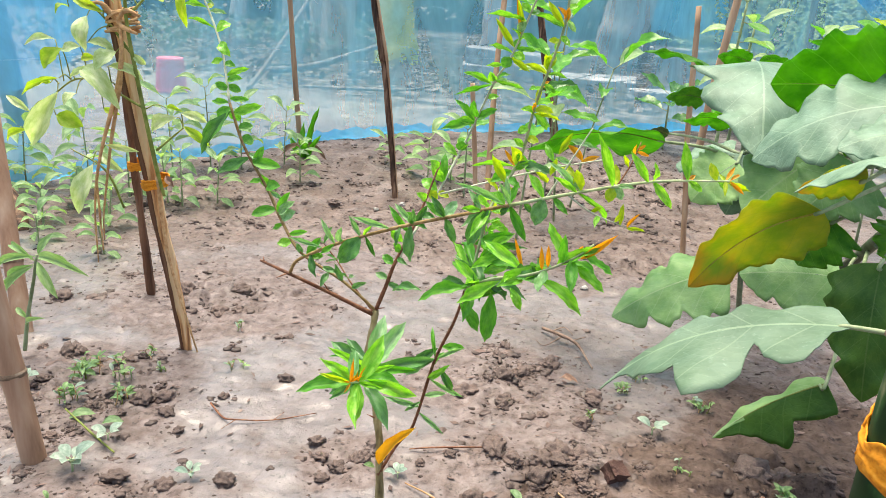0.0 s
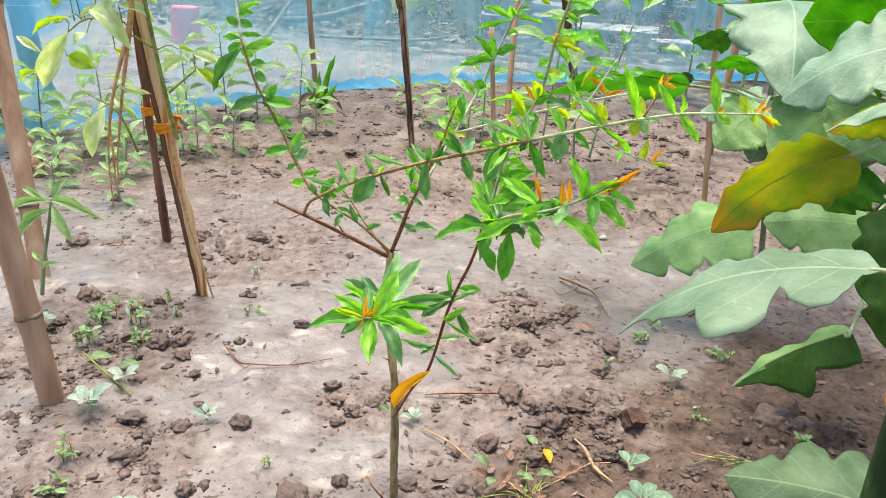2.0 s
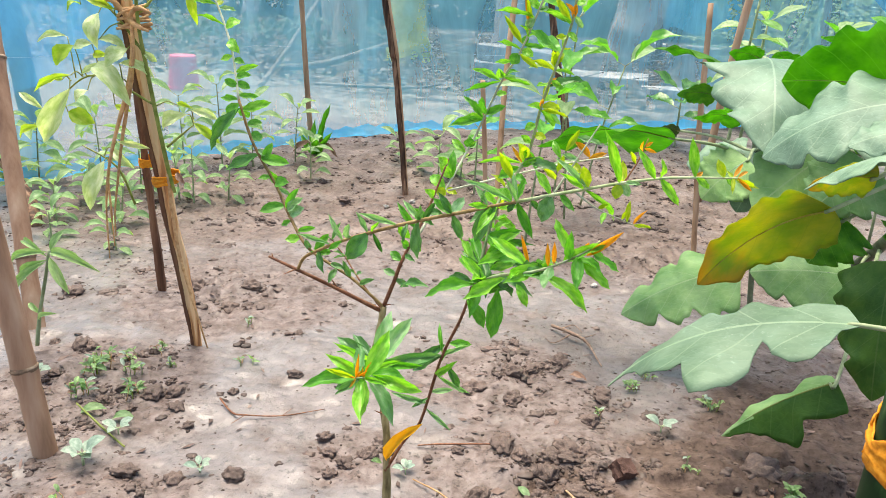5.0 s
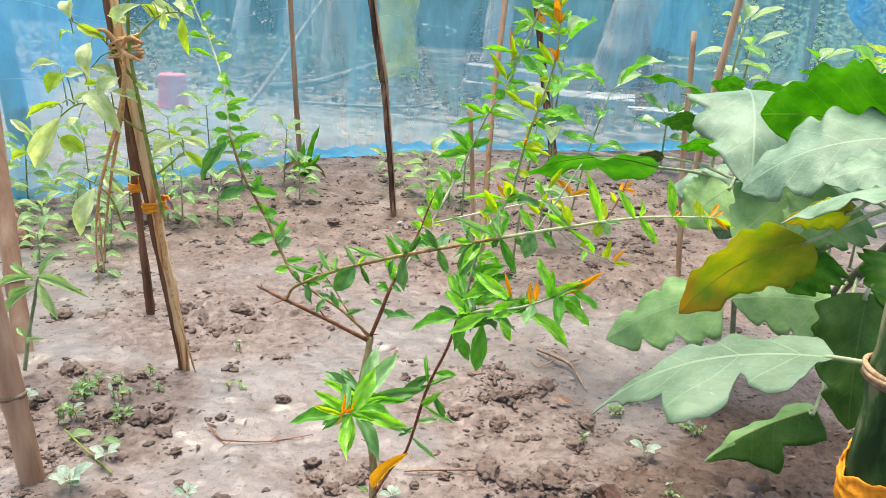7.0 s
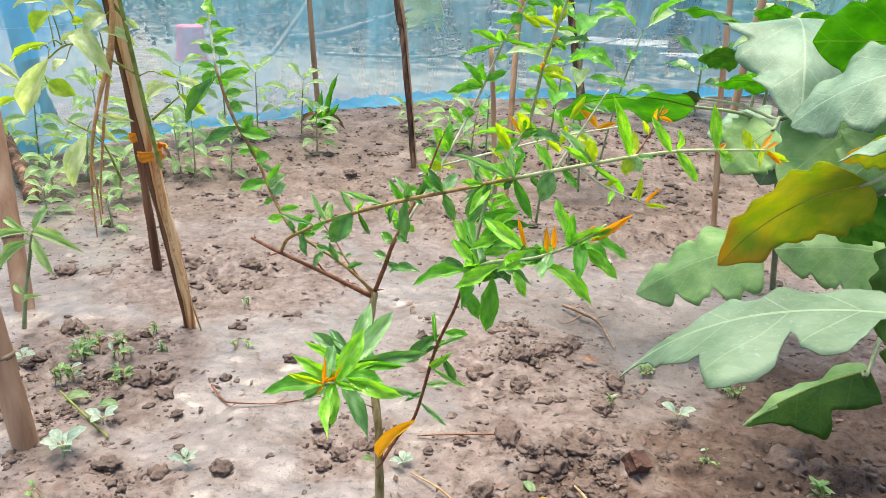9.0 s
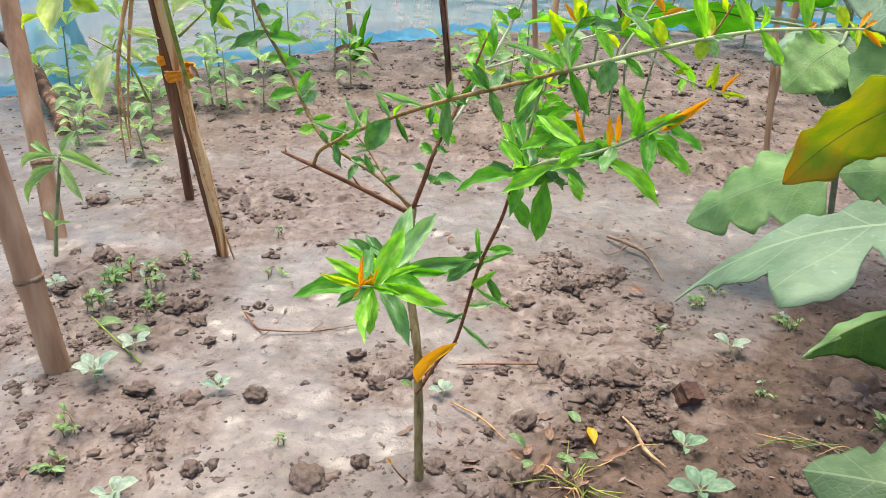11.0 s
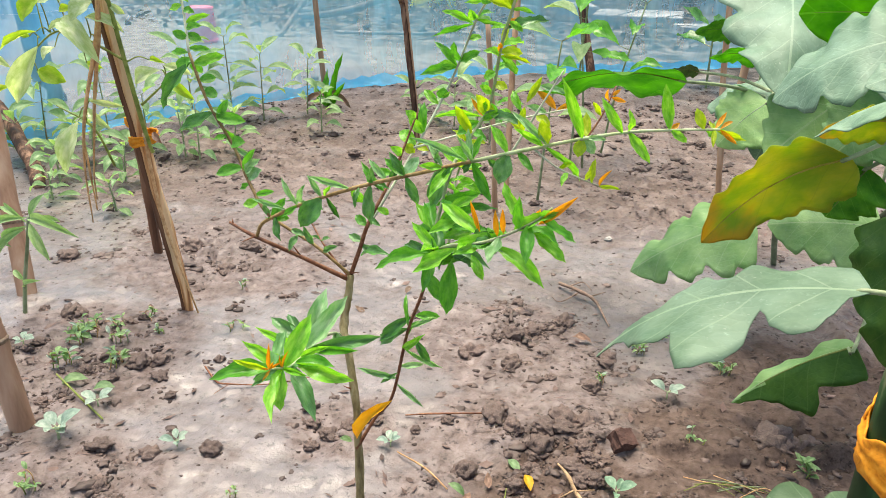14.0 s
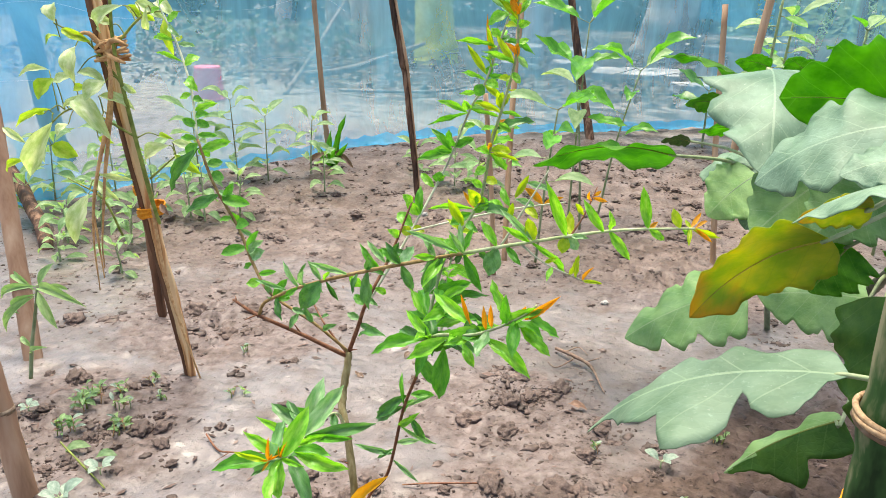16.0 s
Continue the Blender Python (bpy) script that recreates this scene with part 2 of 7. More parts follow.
    relief(nt, bsdf, [(mid, 0.4, 0.014), (plates, 0.25, 0.004), (scabs, 0.35, 0.003), (lumps, 0.4, 0.007), (rough_only.outputs[0], 0.4, 0.003), (cloud(nt, w, 260, 3, 0.6), 0.2, 0.0012)])
    return m


# soft patches of the bed: place, reach
CRUMBLY = ((0.29, 1.00, 0.17), (0.56, 1.06, 0.20), (0.46, 0.90, 0.20), (0.62, 1.22, 0.14), (0.22, 0.80, 0.12), (-0.40, 1.12, 0.15), (-0.35, 1.52, 0.20), (-0.25, 0.84, 0.10), (0.20, 1.28, 0.13), (0.02, 1.02, 0.06), (0.5, 2.0, 0.30), (-0.65, 2.2, 0.45), (0.0, 2.7, 0.70), (0.5, 2.8, 0.7), (-0.1, 1.95, 0.22), (0.75, 1.35, 0.2), (0.20, 0.86, 0.10))
SHADED_DARKSOIL = ((0.30, 0.88, 0.10), (0.40, 0.89, 0.13), (0.50, 0.92, 0.15), (0.60, 0.96, 0.20), (0.52, 1.04, 0.14), (0.63, 1.10, 0.16), (0.63, 1.22, 0.13), (0.31, 0.97, 0.07), (0.50, 0.78, 0.15))
SILTY = ((-0.50, 1.24, 0.13), (-0.62, 1.22, 0.12), (-0.30, 1.27, 0.15), (-0.14, 1.18, 0.13), (-0.20, 1.05, 0.12), (0.00, 0.96, 0.08), (-0.09, 1.00, 0.12), (-0.46, 1.32, 0.10), (0.07, 1.18, 0.10), (0.13, 0.98, 0.09), (0.23, 1.15, 0.08), (0.38, 1.68, 0.14), (-0.12, 1.45, 0.18), (-0.12, 1.75, 0.12), (0.12, 1.58, 0.10), (-0.35, 1.75, 0.10))


def patches(nt, where, spots, jag):
    """How far a place lies inside any of the soft-edged patches."""
    total = None
    for x, y, r in spots:
        d = nt.nodes.new("ShaderNodeVectorMath")
        d.operation = "DISTANCE"
        nt.links.new(where, d.inputs[0])
        d.inputs[1].default_value = (x, y, 0)
        f = nt.nodes.new("ShaderNodeMapRange")
        f.inputs[1].default_value, f.inputs[2].default_value = r * 1.35, r * 0.25
        nt.links.new(d.outputs["Value"], f.inputs[0])
        if total is None:
            total = f.outputs[0]
        else:
            m = nt.nodes.new("ShaderNodeMath")
            m.operation = "MAXIMUM"
            nt.links.new(total, m.inputs[0])
            nt.links.new(f.outputs[0], m.inputs[1])
            total = m.outputs[0]
    m = nt.nodes.new("ShaderNodeMath")
    m.operation = "MULTIPLY_ADD"
    nt.links.new(jag, m.inputs[0])
    m.inputs[1].default_value = 1.3
    nt.links.new(total, m.inputs[2])
    return ramp(nt, m.outputs[0], [(0.68, grey(0)), (1.0, grey(1))])


MUD = mud_stuff()
CLOD = surface("soil_clod", (0.076, 0.048, 0.041), (0.158, 0.108, 0.093), (0.235, 0.171, 0.153), 90, (0.4, 0.8), 0.4, 0.002, shine=0.4)
CRUMB = surface("soil_crumb", (0.05, 0.034, 0.029), (0.10, 0.071, 0.062), (0.17, 0.125, 0.112), 80, (0.6, 0.9), 0.4, 0.002, island=True)
LUMP = surface("soil_lump", (0.062, 0.040, 0.034), (0.124, 0.085, 0.074), (0.20, 0.150, 0.136), 90, (0.4, 0.8), 0.5, 0.002, island=True, shine=0.4)
BARK = surface("sapling_bark", (0.16, 0.12, 0.05), (0.35, 0.28, 0.13), (0.52, 0.44, 0.26), 190, (0.5, 0.75), 0.5, 0.0012, (1, 1, 0.25))
TWIG = surface("brown_twig", (0.105, 0.036, 0.019), (0.235, 0.090, 0.046), (0.38, 0.20, 0.11), 180, (0.45, 0.7), 0.4, 0.001)
OLIVETWIG = surface("olive_twig", (0.17, 0.10, 0.035), (0.34, 0.22, 0.085), (0.48, 0.36, 0.18), 170, (0.45, 0.7), 0.4, 0.0008)
GREENTWIG = surface("green_twig", (0.26, 0.33, 0.14), (0.42, 0.50, 0.27), (0.56, 0.62, 0.42), 120, (0.4, 0.6), 0.2, 0.0006)
WHITETWIG = surface("pale_twig", (0.44, 0.48, 0.34), (0.58, 0.62, 0.46), (0.70, 0.72, 0.58), 120, (0.4, 0.6), 0.2, 0.0006)
BAMBOO = surface("dry_bamboo", (0.30, 0.165, 0.105), (0.50, 0.30, 0.20), (0.64, 0.45, 0.33), 40, (0.45, 0.7), 0.25, 0.001, (1, 1, 0.12), 0.3)
BAMBOO_RING = surface("bamboo_ring", (0.12, 0.075, 0.05), (0.24, 0.16, 0.11), (0.42, 0.33, 0.25), 90, (0.6, 0.8), 0.5, 0.001)
GREENPOLE = surface("green_bamboo", (0.010, 0.036, 0.010), (0.042, 0.110, 0.032), (0.34, 0.33, 0.20), 30, (0.45, 0.75), 0.3, 0.001, (1, 1, 0.35), 0.5, stops=(0.38, 0.49, 0.61), shine=0.15)
SPLIT = surface("split_stake", (0.30, 0.13, 0.055), (0.68, 0.36, 0.16), (0.86, 0.60, 0.35), 55, (0.55, 0.8), 0.6, 0.002, (1, 1, 0.05), 0.35, 0.35, stops=(0.40, 0.50, 0.58))
STICK = surface("brown_stick", (0.045, 0.023, 0.016), (0.13, 0.066, 0.042), (0.32, 0.19, 0.125), 60, (0.5, 0.8), 0.5, 0.0015, (1, 1, 0.06), 0.45, stops=(0.38, 0.52, 0.62))
BARKSTRIP = surface("dark_bark_strip", (0.080, 0.036, 0.022), (0.21, 0.098, 0.057), (0.36, 0.20, 0.12), 60, (0.5, 0.8), 0.5, 0.0015, (1, 1, 0.08), 0.4)
CANE = surface("orange_cane", (0.30, 0.17, 0.10), (0.48, 0.30, 0.19), (0.62, 0.44, 0.31), 50, (0.5, 0.75), 0.3, 0.001, (1, 1, 0.12))
GREYWOOD = surface("grey_wood", (0.12, 0.10, 0.085), (0.25, 0.21, 0.18), (0.42, 0.37, 0.32), 40, (0.7, 0.9), 0.5, 0.002, (1, 1, 0.15))
DARKWOOD = surface("dark_grey_wood", (0.03, 0.03, 0.032), (0.075, 0.073, 0.075), (0.16, 0.155, 0.15), 40, (0.7, 0.9), 0.5, 0.002, (1, 1, 0.15))
RIBBON = surface("orange_cloth", (0.55, 0.17, 0.012), (0.78, 0.29, 0.02), (0.85, 0.38, 0.05), 240, (0.7, 0.9), 0.4, 0.0006, stain=0.2)
ROPE = surface("jute_rope", (0.28, 0.17, 0.09), (0.48, 0.32, 0.19), (0.62, 0.46, 0.3), 260, (0.7, 0.9), 0.5, 0.001)
STRAW = surface("dry_straw", (0.46, 0.23, 0.10), (0.66, 0.39, 0.19), (0.78, 0.54, 0.31), 150, (0.6, 0.8), 0.3, 0.0006)
VINE = surface("green_vine", (0.13, 0.17, 0.03), (0.23, 0.29, 0.06), (0.36, 0.38, 0.12), 90, (0.4, 0.6), 0.2, 0.0006)
EGGSTEM = surface("aubergine_stem", (0.075, 0.10, 0.055), (0.15, 0.19, 0.115), (0.25, 0.29, 0.2), 60, (0.5, 0.7), 0.3, 0.001)
RIB = surface("leaf_rib", (0.16, 0.26, 0.13), (0.26, 0.37, 0.22), (0.36, 0.46, 0.30), 60, (0.5, 0.7), 0.2, 0.0006)
YELLOWRIB = surface("yellowed_rib", (0.30, 0.27, 0.04), (0.46, 0.40, 0.07), (0.56, 0.48, 0.12), 60, (0.5, 0.7), 0.2, 0.0006)
PETIOLE = surface("leaf_stalk", (0.20, 0.27, 0.13), (0.32, 0.40, 0.22), (0.44, 0.5, 0.32), 60, (0.4, 0.6), 0.2, 0.0006)
TRUNK = surface("tree_bark", (0.22, 0.15, 0.10), (0.46, 0.35, 0.26), (0.62, 0.50, 0.40), 14, (0.7, 0.95), 0.7, 0.012, (1, 1, 0.3))
GREYTRUNK = surface("pale_tree_bark", (0.36, 0.32, 0.29), (0.52, 0.47, 0.43), (0.64, 0.59, 0.55), 10, (0.7, 0.95), 0.5, 0.01, (1, 1, 0.35))
PALMTRUNK = surface("palm_stem", (0.34, 0.38, 0.02), (0.62, 0.60, 0.06), (0.74, 0.68, 0.16), 9, (0.5, 0.8), 0.3, 0.006, (1, 1, 0.15))
CONCRETE = surface("old_concrete", (0.32, 0.3, 0.28), (0.45, 0.43, 0.41), (0.58, 0.56, 0.53), 18, (0.8, 0.95), 0.5, 0.004)
BRICKRED = surface("brick_shard", (0.060, 0.030, 0.025), (0.12, 0.062, 0.051), (0.21, 0.122, 0.102), 70, (0.6, 0.9), 0.5, 0.002)
PLASTIC = surface("faded_red_plastic", (0.76, 0.10, 0.18), (0.88, 0.17, 0.28), (0.90, 0.26, 0.36), 12, (0.4, 0.6), 0.1, 0.001, stain=0.2)
TARP = surface("blue_tarpaulin", (0.06, 0.42, 0.70), (0.10, 0.55, 0.82), (0.2, 0.65, 0.88), 8, (0.4, 0.6), 0.3, 0.01, stain=0.2)
BITS = surface("leaf_bits", (0.075, 0.046, 0.040), (0.155, 0.100, 0.086), (0.30, 0.22, 0.19), 40, (0.5, 0.85), 0.3, 0.001, island=True)
ROOT = surface("dry_root", (0.16, 0.10, 0.075), (0.30, 0.20, 0.15), (0.45, 0.33, 0.26), 120, (0.6, 0.9), 0.5, 0.001)
PEBBLE = surface("pebble", (0.45, 0.42, 0.4), (0.6, 0.57, 0.54), (0.75, 0.72, 0.7), 120, (0.5, 0.8), 0.3, 0.001)
DEADLEAF = leaf_stuff("dead_leaf", (0.17, 0.10, 0.075), (0.30, 0.20, 0.155), (0.44, 0.33, 0.24), (1, 0.8, 0.5), 0.7, 0.2)
LITTERLEAF = leaf_stuff("litter_leaf", (0.09, 0.06, 0.04), (0.2, 0.14, 0.09), (0.25, 0.18, 0.12), (1, 0.8, 0.5), 0.8, 0.1)
OCHRE = leaf_stuff("yellowed_leaf", (0.88, 0.43, 0.012), (0.96, 0.58, 0.03), (0.85, 0.6, 0.2), (1, 0.8, 0.4), 0.45, 0.4)

LEAF_DARK = leaf_stuff("sapling_leaf_dark", (0.025, 0.13, 0.012), (0.07, 0.25, 0.03), (0.16, 0.32, 0.14), (1.3, 1.5, 0.5), 0.26, 0.25, 0.25)
LEAF_DUSTY = leaf_stuff("sapling_leaf_dusty", (0.16, 0.38, 0.14), (0.36, 0.55, 0.33), (0.5, 0.62, 0.46), (1.1, 1.3, 0.5), 0.26, 0.3, 0.2)
LEAF_DULL = leaf_stuff("sapling_leaf_dull", (0.05, 0.19, 0.03), (0.13, 0.32, 0.09), (0.34, 0.46, 0.30), (1.2, 1.4, 0.5), 0.3, 0.3, 0.4)
LEAF_MID = leaf_stuff("sapling_leaf", (0.055, 0.27, 0.014), (0.135, 0.42, 0.040), (0.25, 0.46, 0.15), (1.4, 1.55, 0.4), 0.32, 0.38, 0.12)
LEAF_BRIGHT = leaf_stuff("sapling_leaf_bright", (0.125, 0.44, 0.028), (0.30, 0.62, 0.11), (0.42, 0.68, 0.28), (1.45, 1.45, 0.4), 0.27, 0.42)
LEAF_YOUNG = leaf_stuff("sapling_leaf_young", (0.30, 0.48, 0.015), (0.48, 0.60, 0.05), (0.6, 0.66, 0.2), (1.3, 1.3, 0.4), 0.35, 0.5)
LEAF_SHOOT = leaf_stuff("sapling_shoot", (0.72, 0.30, 0.015), (0.85, 0.48, 0.03), (0.8, 0.5, 0.15), (1.2, 0.9, 0.4), 0.4, 0.45)
EGG_PALE = leaf_stuff("aubergine_leaf_dusty", (0.080, 0.172, 0.104), (0.198, 0.315, 0.228), (0.40, 0.52, 0.38), (0.8, 1.3, 0.35), 0.5, 0.22, 0.62, 5.0, mesh=0.8)
# duller copy of EGG_PALE: the upturned near leaf's lower light put into its colour
EGG_PALE_DIM = leaf_stuff("aubergine_leaf_grey_green_dimmed", (0.056, 0.120, 0.068), (0.125, 0.205, 0.138), (0.33, 0.44, 0.29), (0.8, 1.2, 0.35), 0.6, 0.18, 0.42, 5.0, mesh=0.8)
EGG_GREEN = leaf_stuff("aubergine_leaf", (0.075, 0.26, 0.02), (0.17, 0.41, 0.04), (0.30, 0.52, 0.14), (1.5, 1.5, 0.4), 0.45, 0.62, 0.06, 5.0, mesh=0.7)
EGG_MID = leaf_stuff("aubergine_leaf_soft_green", (0.16, 0.34, 0.10), (0.31, 0.50, 0.21), (0.46, 0.56, 0.36), (1.1, 1.4, 0.35), 0.55, 0.3, 0.35, 5.0, mesh=1.0)
# deep green, taken darker: the folded leaf's shaded half is put into this colour
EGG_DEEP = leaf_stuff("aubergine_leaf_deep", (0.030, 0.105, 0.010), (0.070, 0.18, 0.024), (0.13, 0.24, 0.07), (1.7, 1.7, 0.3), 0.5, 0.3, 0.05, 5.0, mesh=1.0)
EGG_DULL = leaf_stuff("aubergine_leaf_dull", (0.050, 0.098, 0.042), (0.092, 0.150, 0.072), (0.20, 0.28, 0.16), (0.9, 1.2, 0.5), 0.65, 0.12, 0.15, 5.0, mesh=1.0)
EGG_YELLOW = leaf_stuff("aubergine_leaf_yellowing", (0.30, 0.44, 0.05), (0.52, 0.54, 0.075), (0.22, 0.30, 0.05), (1.35, 1.25, 0.35), 0.5, 0.60, 0.14, 5.0, edge=(0.56, 0.25, 0.03), mesh=0.8)
PALE_LEAF = leaf_stuff("seedling_leaf", (0.20, 0.37, 0.15), (0.38, 0.54, 0.31), (0.45, 0.6, 0.3), (1.2, 1.3, 0.5), 0.45, 0.4, 0.1)
VINE_LEAF = leaf_stuff("climber_leaf", (0.42, 0.58, 0.25), (0.68, 0.78, 0.56), (0.74, 0.82, 0.58), (1.2, 1.25, 0.6), 0.34, 0.42, 0.0)
# yellow-green for leaves lit from behind, their glow put into the colour
VINE_BACKLIT = leaf_stuff("climber_leaf_backlit", (0.28, 0.50, 0.03), (0.46, 0.62, 0.10), (0.5, 0.66, 0.2), (1.3, 1.3, 0.4), 0.4, 0.55, 0.0)
WEED_LEAF = leaf_stuff("weed_leaf", (0.12, 0.23, 0.08), (0.25, 0.38, 0.18), (0.3, 0.45, 0.22), (1.2, 1.3, 0.5), 0.5, 0.3, 0.15)
GREYWEED = leaf_stuff("grey_weed_leaf", (0.13, 0.25, 0.16), (0.26, 0.40, 0.29), (0.36, 0.48, 0.38), (1, 1.2, 0.7), 0.5, 0.25, 0.2)
HOARY = leaf_stuff("hoary_weed_leaf", (0.22, 0.32, 0.27), (0.38, 0.47, 0.42), (0.58, 0.65, 0.6), (1, 1.1, 0.7), 0.6, 0.25, 0.1)
# paler twin of BUSH_LEAF: daylight on the right-hand thicket put into its colour
BUSH_LIT = leaf_stuff("lit_bush_leaf", (0.12, 0.22, 0.11), (0.27, 0.40, 0.24), (0.4, 0.55, 0.3), (1.2, 1.4, 0.5), 0.5, 0.4)
BUSH_LEAF = leaf_stuff("bush_leaf", (0.035, 0.065, 0.05), (0.11, 0.17, 0.13), (0.16, 0.22, 0.16), (1.1, 1.3, 0.7), 0.6, 0.25)
NET = net_stuff("blue_net", (0.22, 0.64, 1.0), 0.38, 0.18)
NET_THICK = net_stuff("blue_net_folded", (0.04, 0.50, 0.90), 0.70, 0.20)
NET_FOLD = net_stuff("blue_net_doubled", (0.015, 0.34, 0.74), 0.46, 0.32)
NET_MILKY = net_stuff("pale_net_sheet", (0.5, 0.62, 0.72), 0.8, 0.1)


# ---- building helpers ----
def ground_height(x, y):
    near = max(0.0, 1 - max(0.0, y - 4.0) / 3)
    v = 0.010 * noise.noise((x * 2.1, y * 2.1, 3.1)) + 0.006 * noise.noise((x * 7, y * 7, 9.7))
    if y < 3.7:
        tuft = noise.noise((x * 46, y * 46, 6.6)) + 0.5 * noise.noise((x * 5, y * 5, 1.1))
        v += 0.006 * max(0.0, tuft - 0.45)
    lump = noise.noise((x * 19, y * 19, 5.5))
    v += 0.0035 * lump + 0.0045 * max(0.0, lump - 0.25) + 0.0014 * noise.noise((x * 55, y * 55, 1.5))
    if 0.5 < y < 3.6 and -1.3 < x < 1.3:
        k = max(0.0, max(1.3 - math.hypot(x - px, y - py) / pr for px, py, pr in CRUMBLY))
        if k > 0:
            v += min(1.0, k) * (0.014 * max(0.0, noise.noise((x * 24, y * 24, 2.2))) + 0.008 * noise.noise((x * 48, y * 48, 4.4)) + 0.004 * noise.noise((x * 95, y * 95, 7.7)))
        # a broken crust: a low ledge with a crack along its foot
        d = y - (1.045 + 0.35 * max(0.0, x - 0.52) + 0.018 * noise.noise((x * 13, 0.5, 0)) + 0.008 * noise.noise((x * 50, 2.5, 0)))
        k = max(0.0, 1 - (abs(x - 0.545) / 0.16) ** 4) * max(0.0, min(1.0, 0.75 + 1.2 * noise.noise((x * 22, 4.5, 0))))
        if k > 0 and -0.03 < d < 0.14:
            v += k * (0.016 * max(0.0, min(1.0, d / 0.006)) * max(0.0, 1 - d / 0.14) - 0.012 * math.exp(-((d + 0.006) / 0.007) ** 2))
    # a washed-out hollow at the foot of the bank
    v -= 0.028 * math.exp(-((x - 0.575 + 0.5 * (y - 1.12)) / 0.05) ** 2 - ((y - 1.12 - 0.02 * noise.noise((x * 30, 3.3, 0))) / 0.016) ** 2)
    if y < 2.4:
        pit = noise.noise((x * 31, y * 31, 8.8))
        v -= 0.006 * max(0.0, pit - 0.3)
        v += 0.003 * max(0.0, noise.noise((x * 75, y * 75, 0.9)) - 0.25)
    return v * (0.5 + 0.5 * near) + 0.012 * max(0.0, min(1.0, (y - 1.9) / 1.2)) * noise.noise((x * 4, y * 4, 0.3))


def mesh_object(name, bm, material, smooth=True):
    me = bpy.data.meshes.new(name)
    bm.to_mesh(me)
    bm.free()
    me.materials.append(material)
    if smooth:
        me.polygons.foreach_set("use_smooth", [True] * len(me.polygons))
    return new(name, me)


def part(name, bm, material, parent, label="", smooth=True):
    """One mesh, built in world coordinates, under a thing (or a part) that stands at parent's place."""
    ob = mesh_object(name, bm, material, smooth)
    hang(ob, parent, Matrix.Identity(4))
    return tagged(ob, label)


def base_of(ob):
    m = Matrix.Identity(4)
    while ob:
        m = ob.matrix_basis @ m
        ob = ob.parent
    return m


def hang(ob, parent, m):
    ob.parent = parent
    ob.matrix_basis = base_of(parent).inverted() @ m


def thing(name, place, label, category, group="", kind=""):
    ob = new(name)
    ob.empty_display_size = 0.03
    ob.matrix_basis = Matrix.Translation(place)
    return tagged(ob, label, category, group, kind)


def spline(points, steps=6):
    """A smooth line through the points."""
    p = [Vector(q) for q in points]
    p = [p[0] * 2 - p[1]] + p + [p[-1] * 2 - p[-2]]
    out = []
    for i in range(1, len(p) - 2):
        a, b, c, d = p[i - 1:i + 3]
        for s in range(steps):
            t = s / steps
            out.append(0.5 * (2 * b + (c - a) * t + (2 * a - 5 * b + 4 * c - d) * t * t + (3 * b - a - 3 * c + d) * t ** 3))
    return out + [p[-2]]


def tube(points, radii, sides=8, steps=6, rough=0.0, seed=0.0, bm=None, flat=1.0):
    """A tapering stem along a smooth line; rough makes its section uneven."""
    bm = bm or bmesh.new()
    line = spline(points, steps)
    n = len(line)
    rings, side = [], None
    for i, c in enumerate(line):
        way = (line[min(i + 1, n - 1)] - line[max(i - 1, 0)]).normalized()
        side = (side - way * side.dot(way)).normalized() if side else way.orthogonal().normalized()
        other = way.cross(side)
        f = i / (n - 1) * (len(radii) - 1)
        k = min(int(f), len(radii) - 2)
        r = radii[k] + (radii[k + 1] - radii[k]) * (f - k)
        ring = []
        for j in range(sides):
            a = 2 * math.pi * j / sides
            rr = r * (1 + rough * noise.noise((math.cos(a) * 1.3 + seed, math.sin(a) * 1.3, i * 0.35 + seed)))
            ring.append(bm.verts.new(c + side * math.cos(a) * rr + other * math.sin(a) * rr * flat))
        rings.append(ring)
    for one, two in zip(rings, rings[1:]):
        for j in range(sides):
            bm.faces.new((one[j], one[(j + 1) % sides], two[(j + 1) % sides], two[j]))
    bm.faces.new(rings[0][::-1])
    bm.faces.new(rings[-1])
    return bm


def blade(name, material, outline, along=7, across=4, bend=0.15, fold=0.12, wave=0.0, seed=0, cup=0.0):
    """A leaf one long from (0,0,0) along x, one wide at width 1 (scaled later), face up z."""
    bm = bmesh.new()
    uv = bm.loops.layers.uv.new("UVMap")
    grid, rnd = [], random.Random(seed)
    ph = rnd.uniform(0, 6)
    for i in range(along + 1):
        u = i / along
        row = []
        for j in range(across + 1):
            v = j / across * 2 - 1
            w = outline(u, v) * 0.5
            z = 1.4 * bend * (u - u * u) + (fold + (cup if v > 0 else 0)) * abs(v) * w * 2 + (wave * math.sin(u * 11 + ph + (0 if v > 0 else 2)) + 0.5 * wave * math.sin(u * 27 + ph + (0 if v > 0 else 3))) * abs(v) * min(1.0, 4 * w)
            row.append((bm.verts.new((u, v * w, z)), u, 0.5 + v * w))
        grid.append(row)
    for i in range(along):
        for j in range(across):
            q = [grid[i][j], grid[i + 1][j], grid[i + 1][j + 1], grid[i][j + 1]]
            face = bm.faces.new([c[0] for c in q])
            for loop, c in zip(face.loops, q):
                loop[uv].uv = c[1:]
    bmesh.ops.remove_doubles(bm, verts=bm.verts, dist=1e-5)
    me = bpy.data.meshes.new(name)
    bm.to_mesh(me)
    bm.free()
    me.materials.append(material)
    me.polygons.foreach_set("use_smooth", [True] * len(me.polygons))
    return me


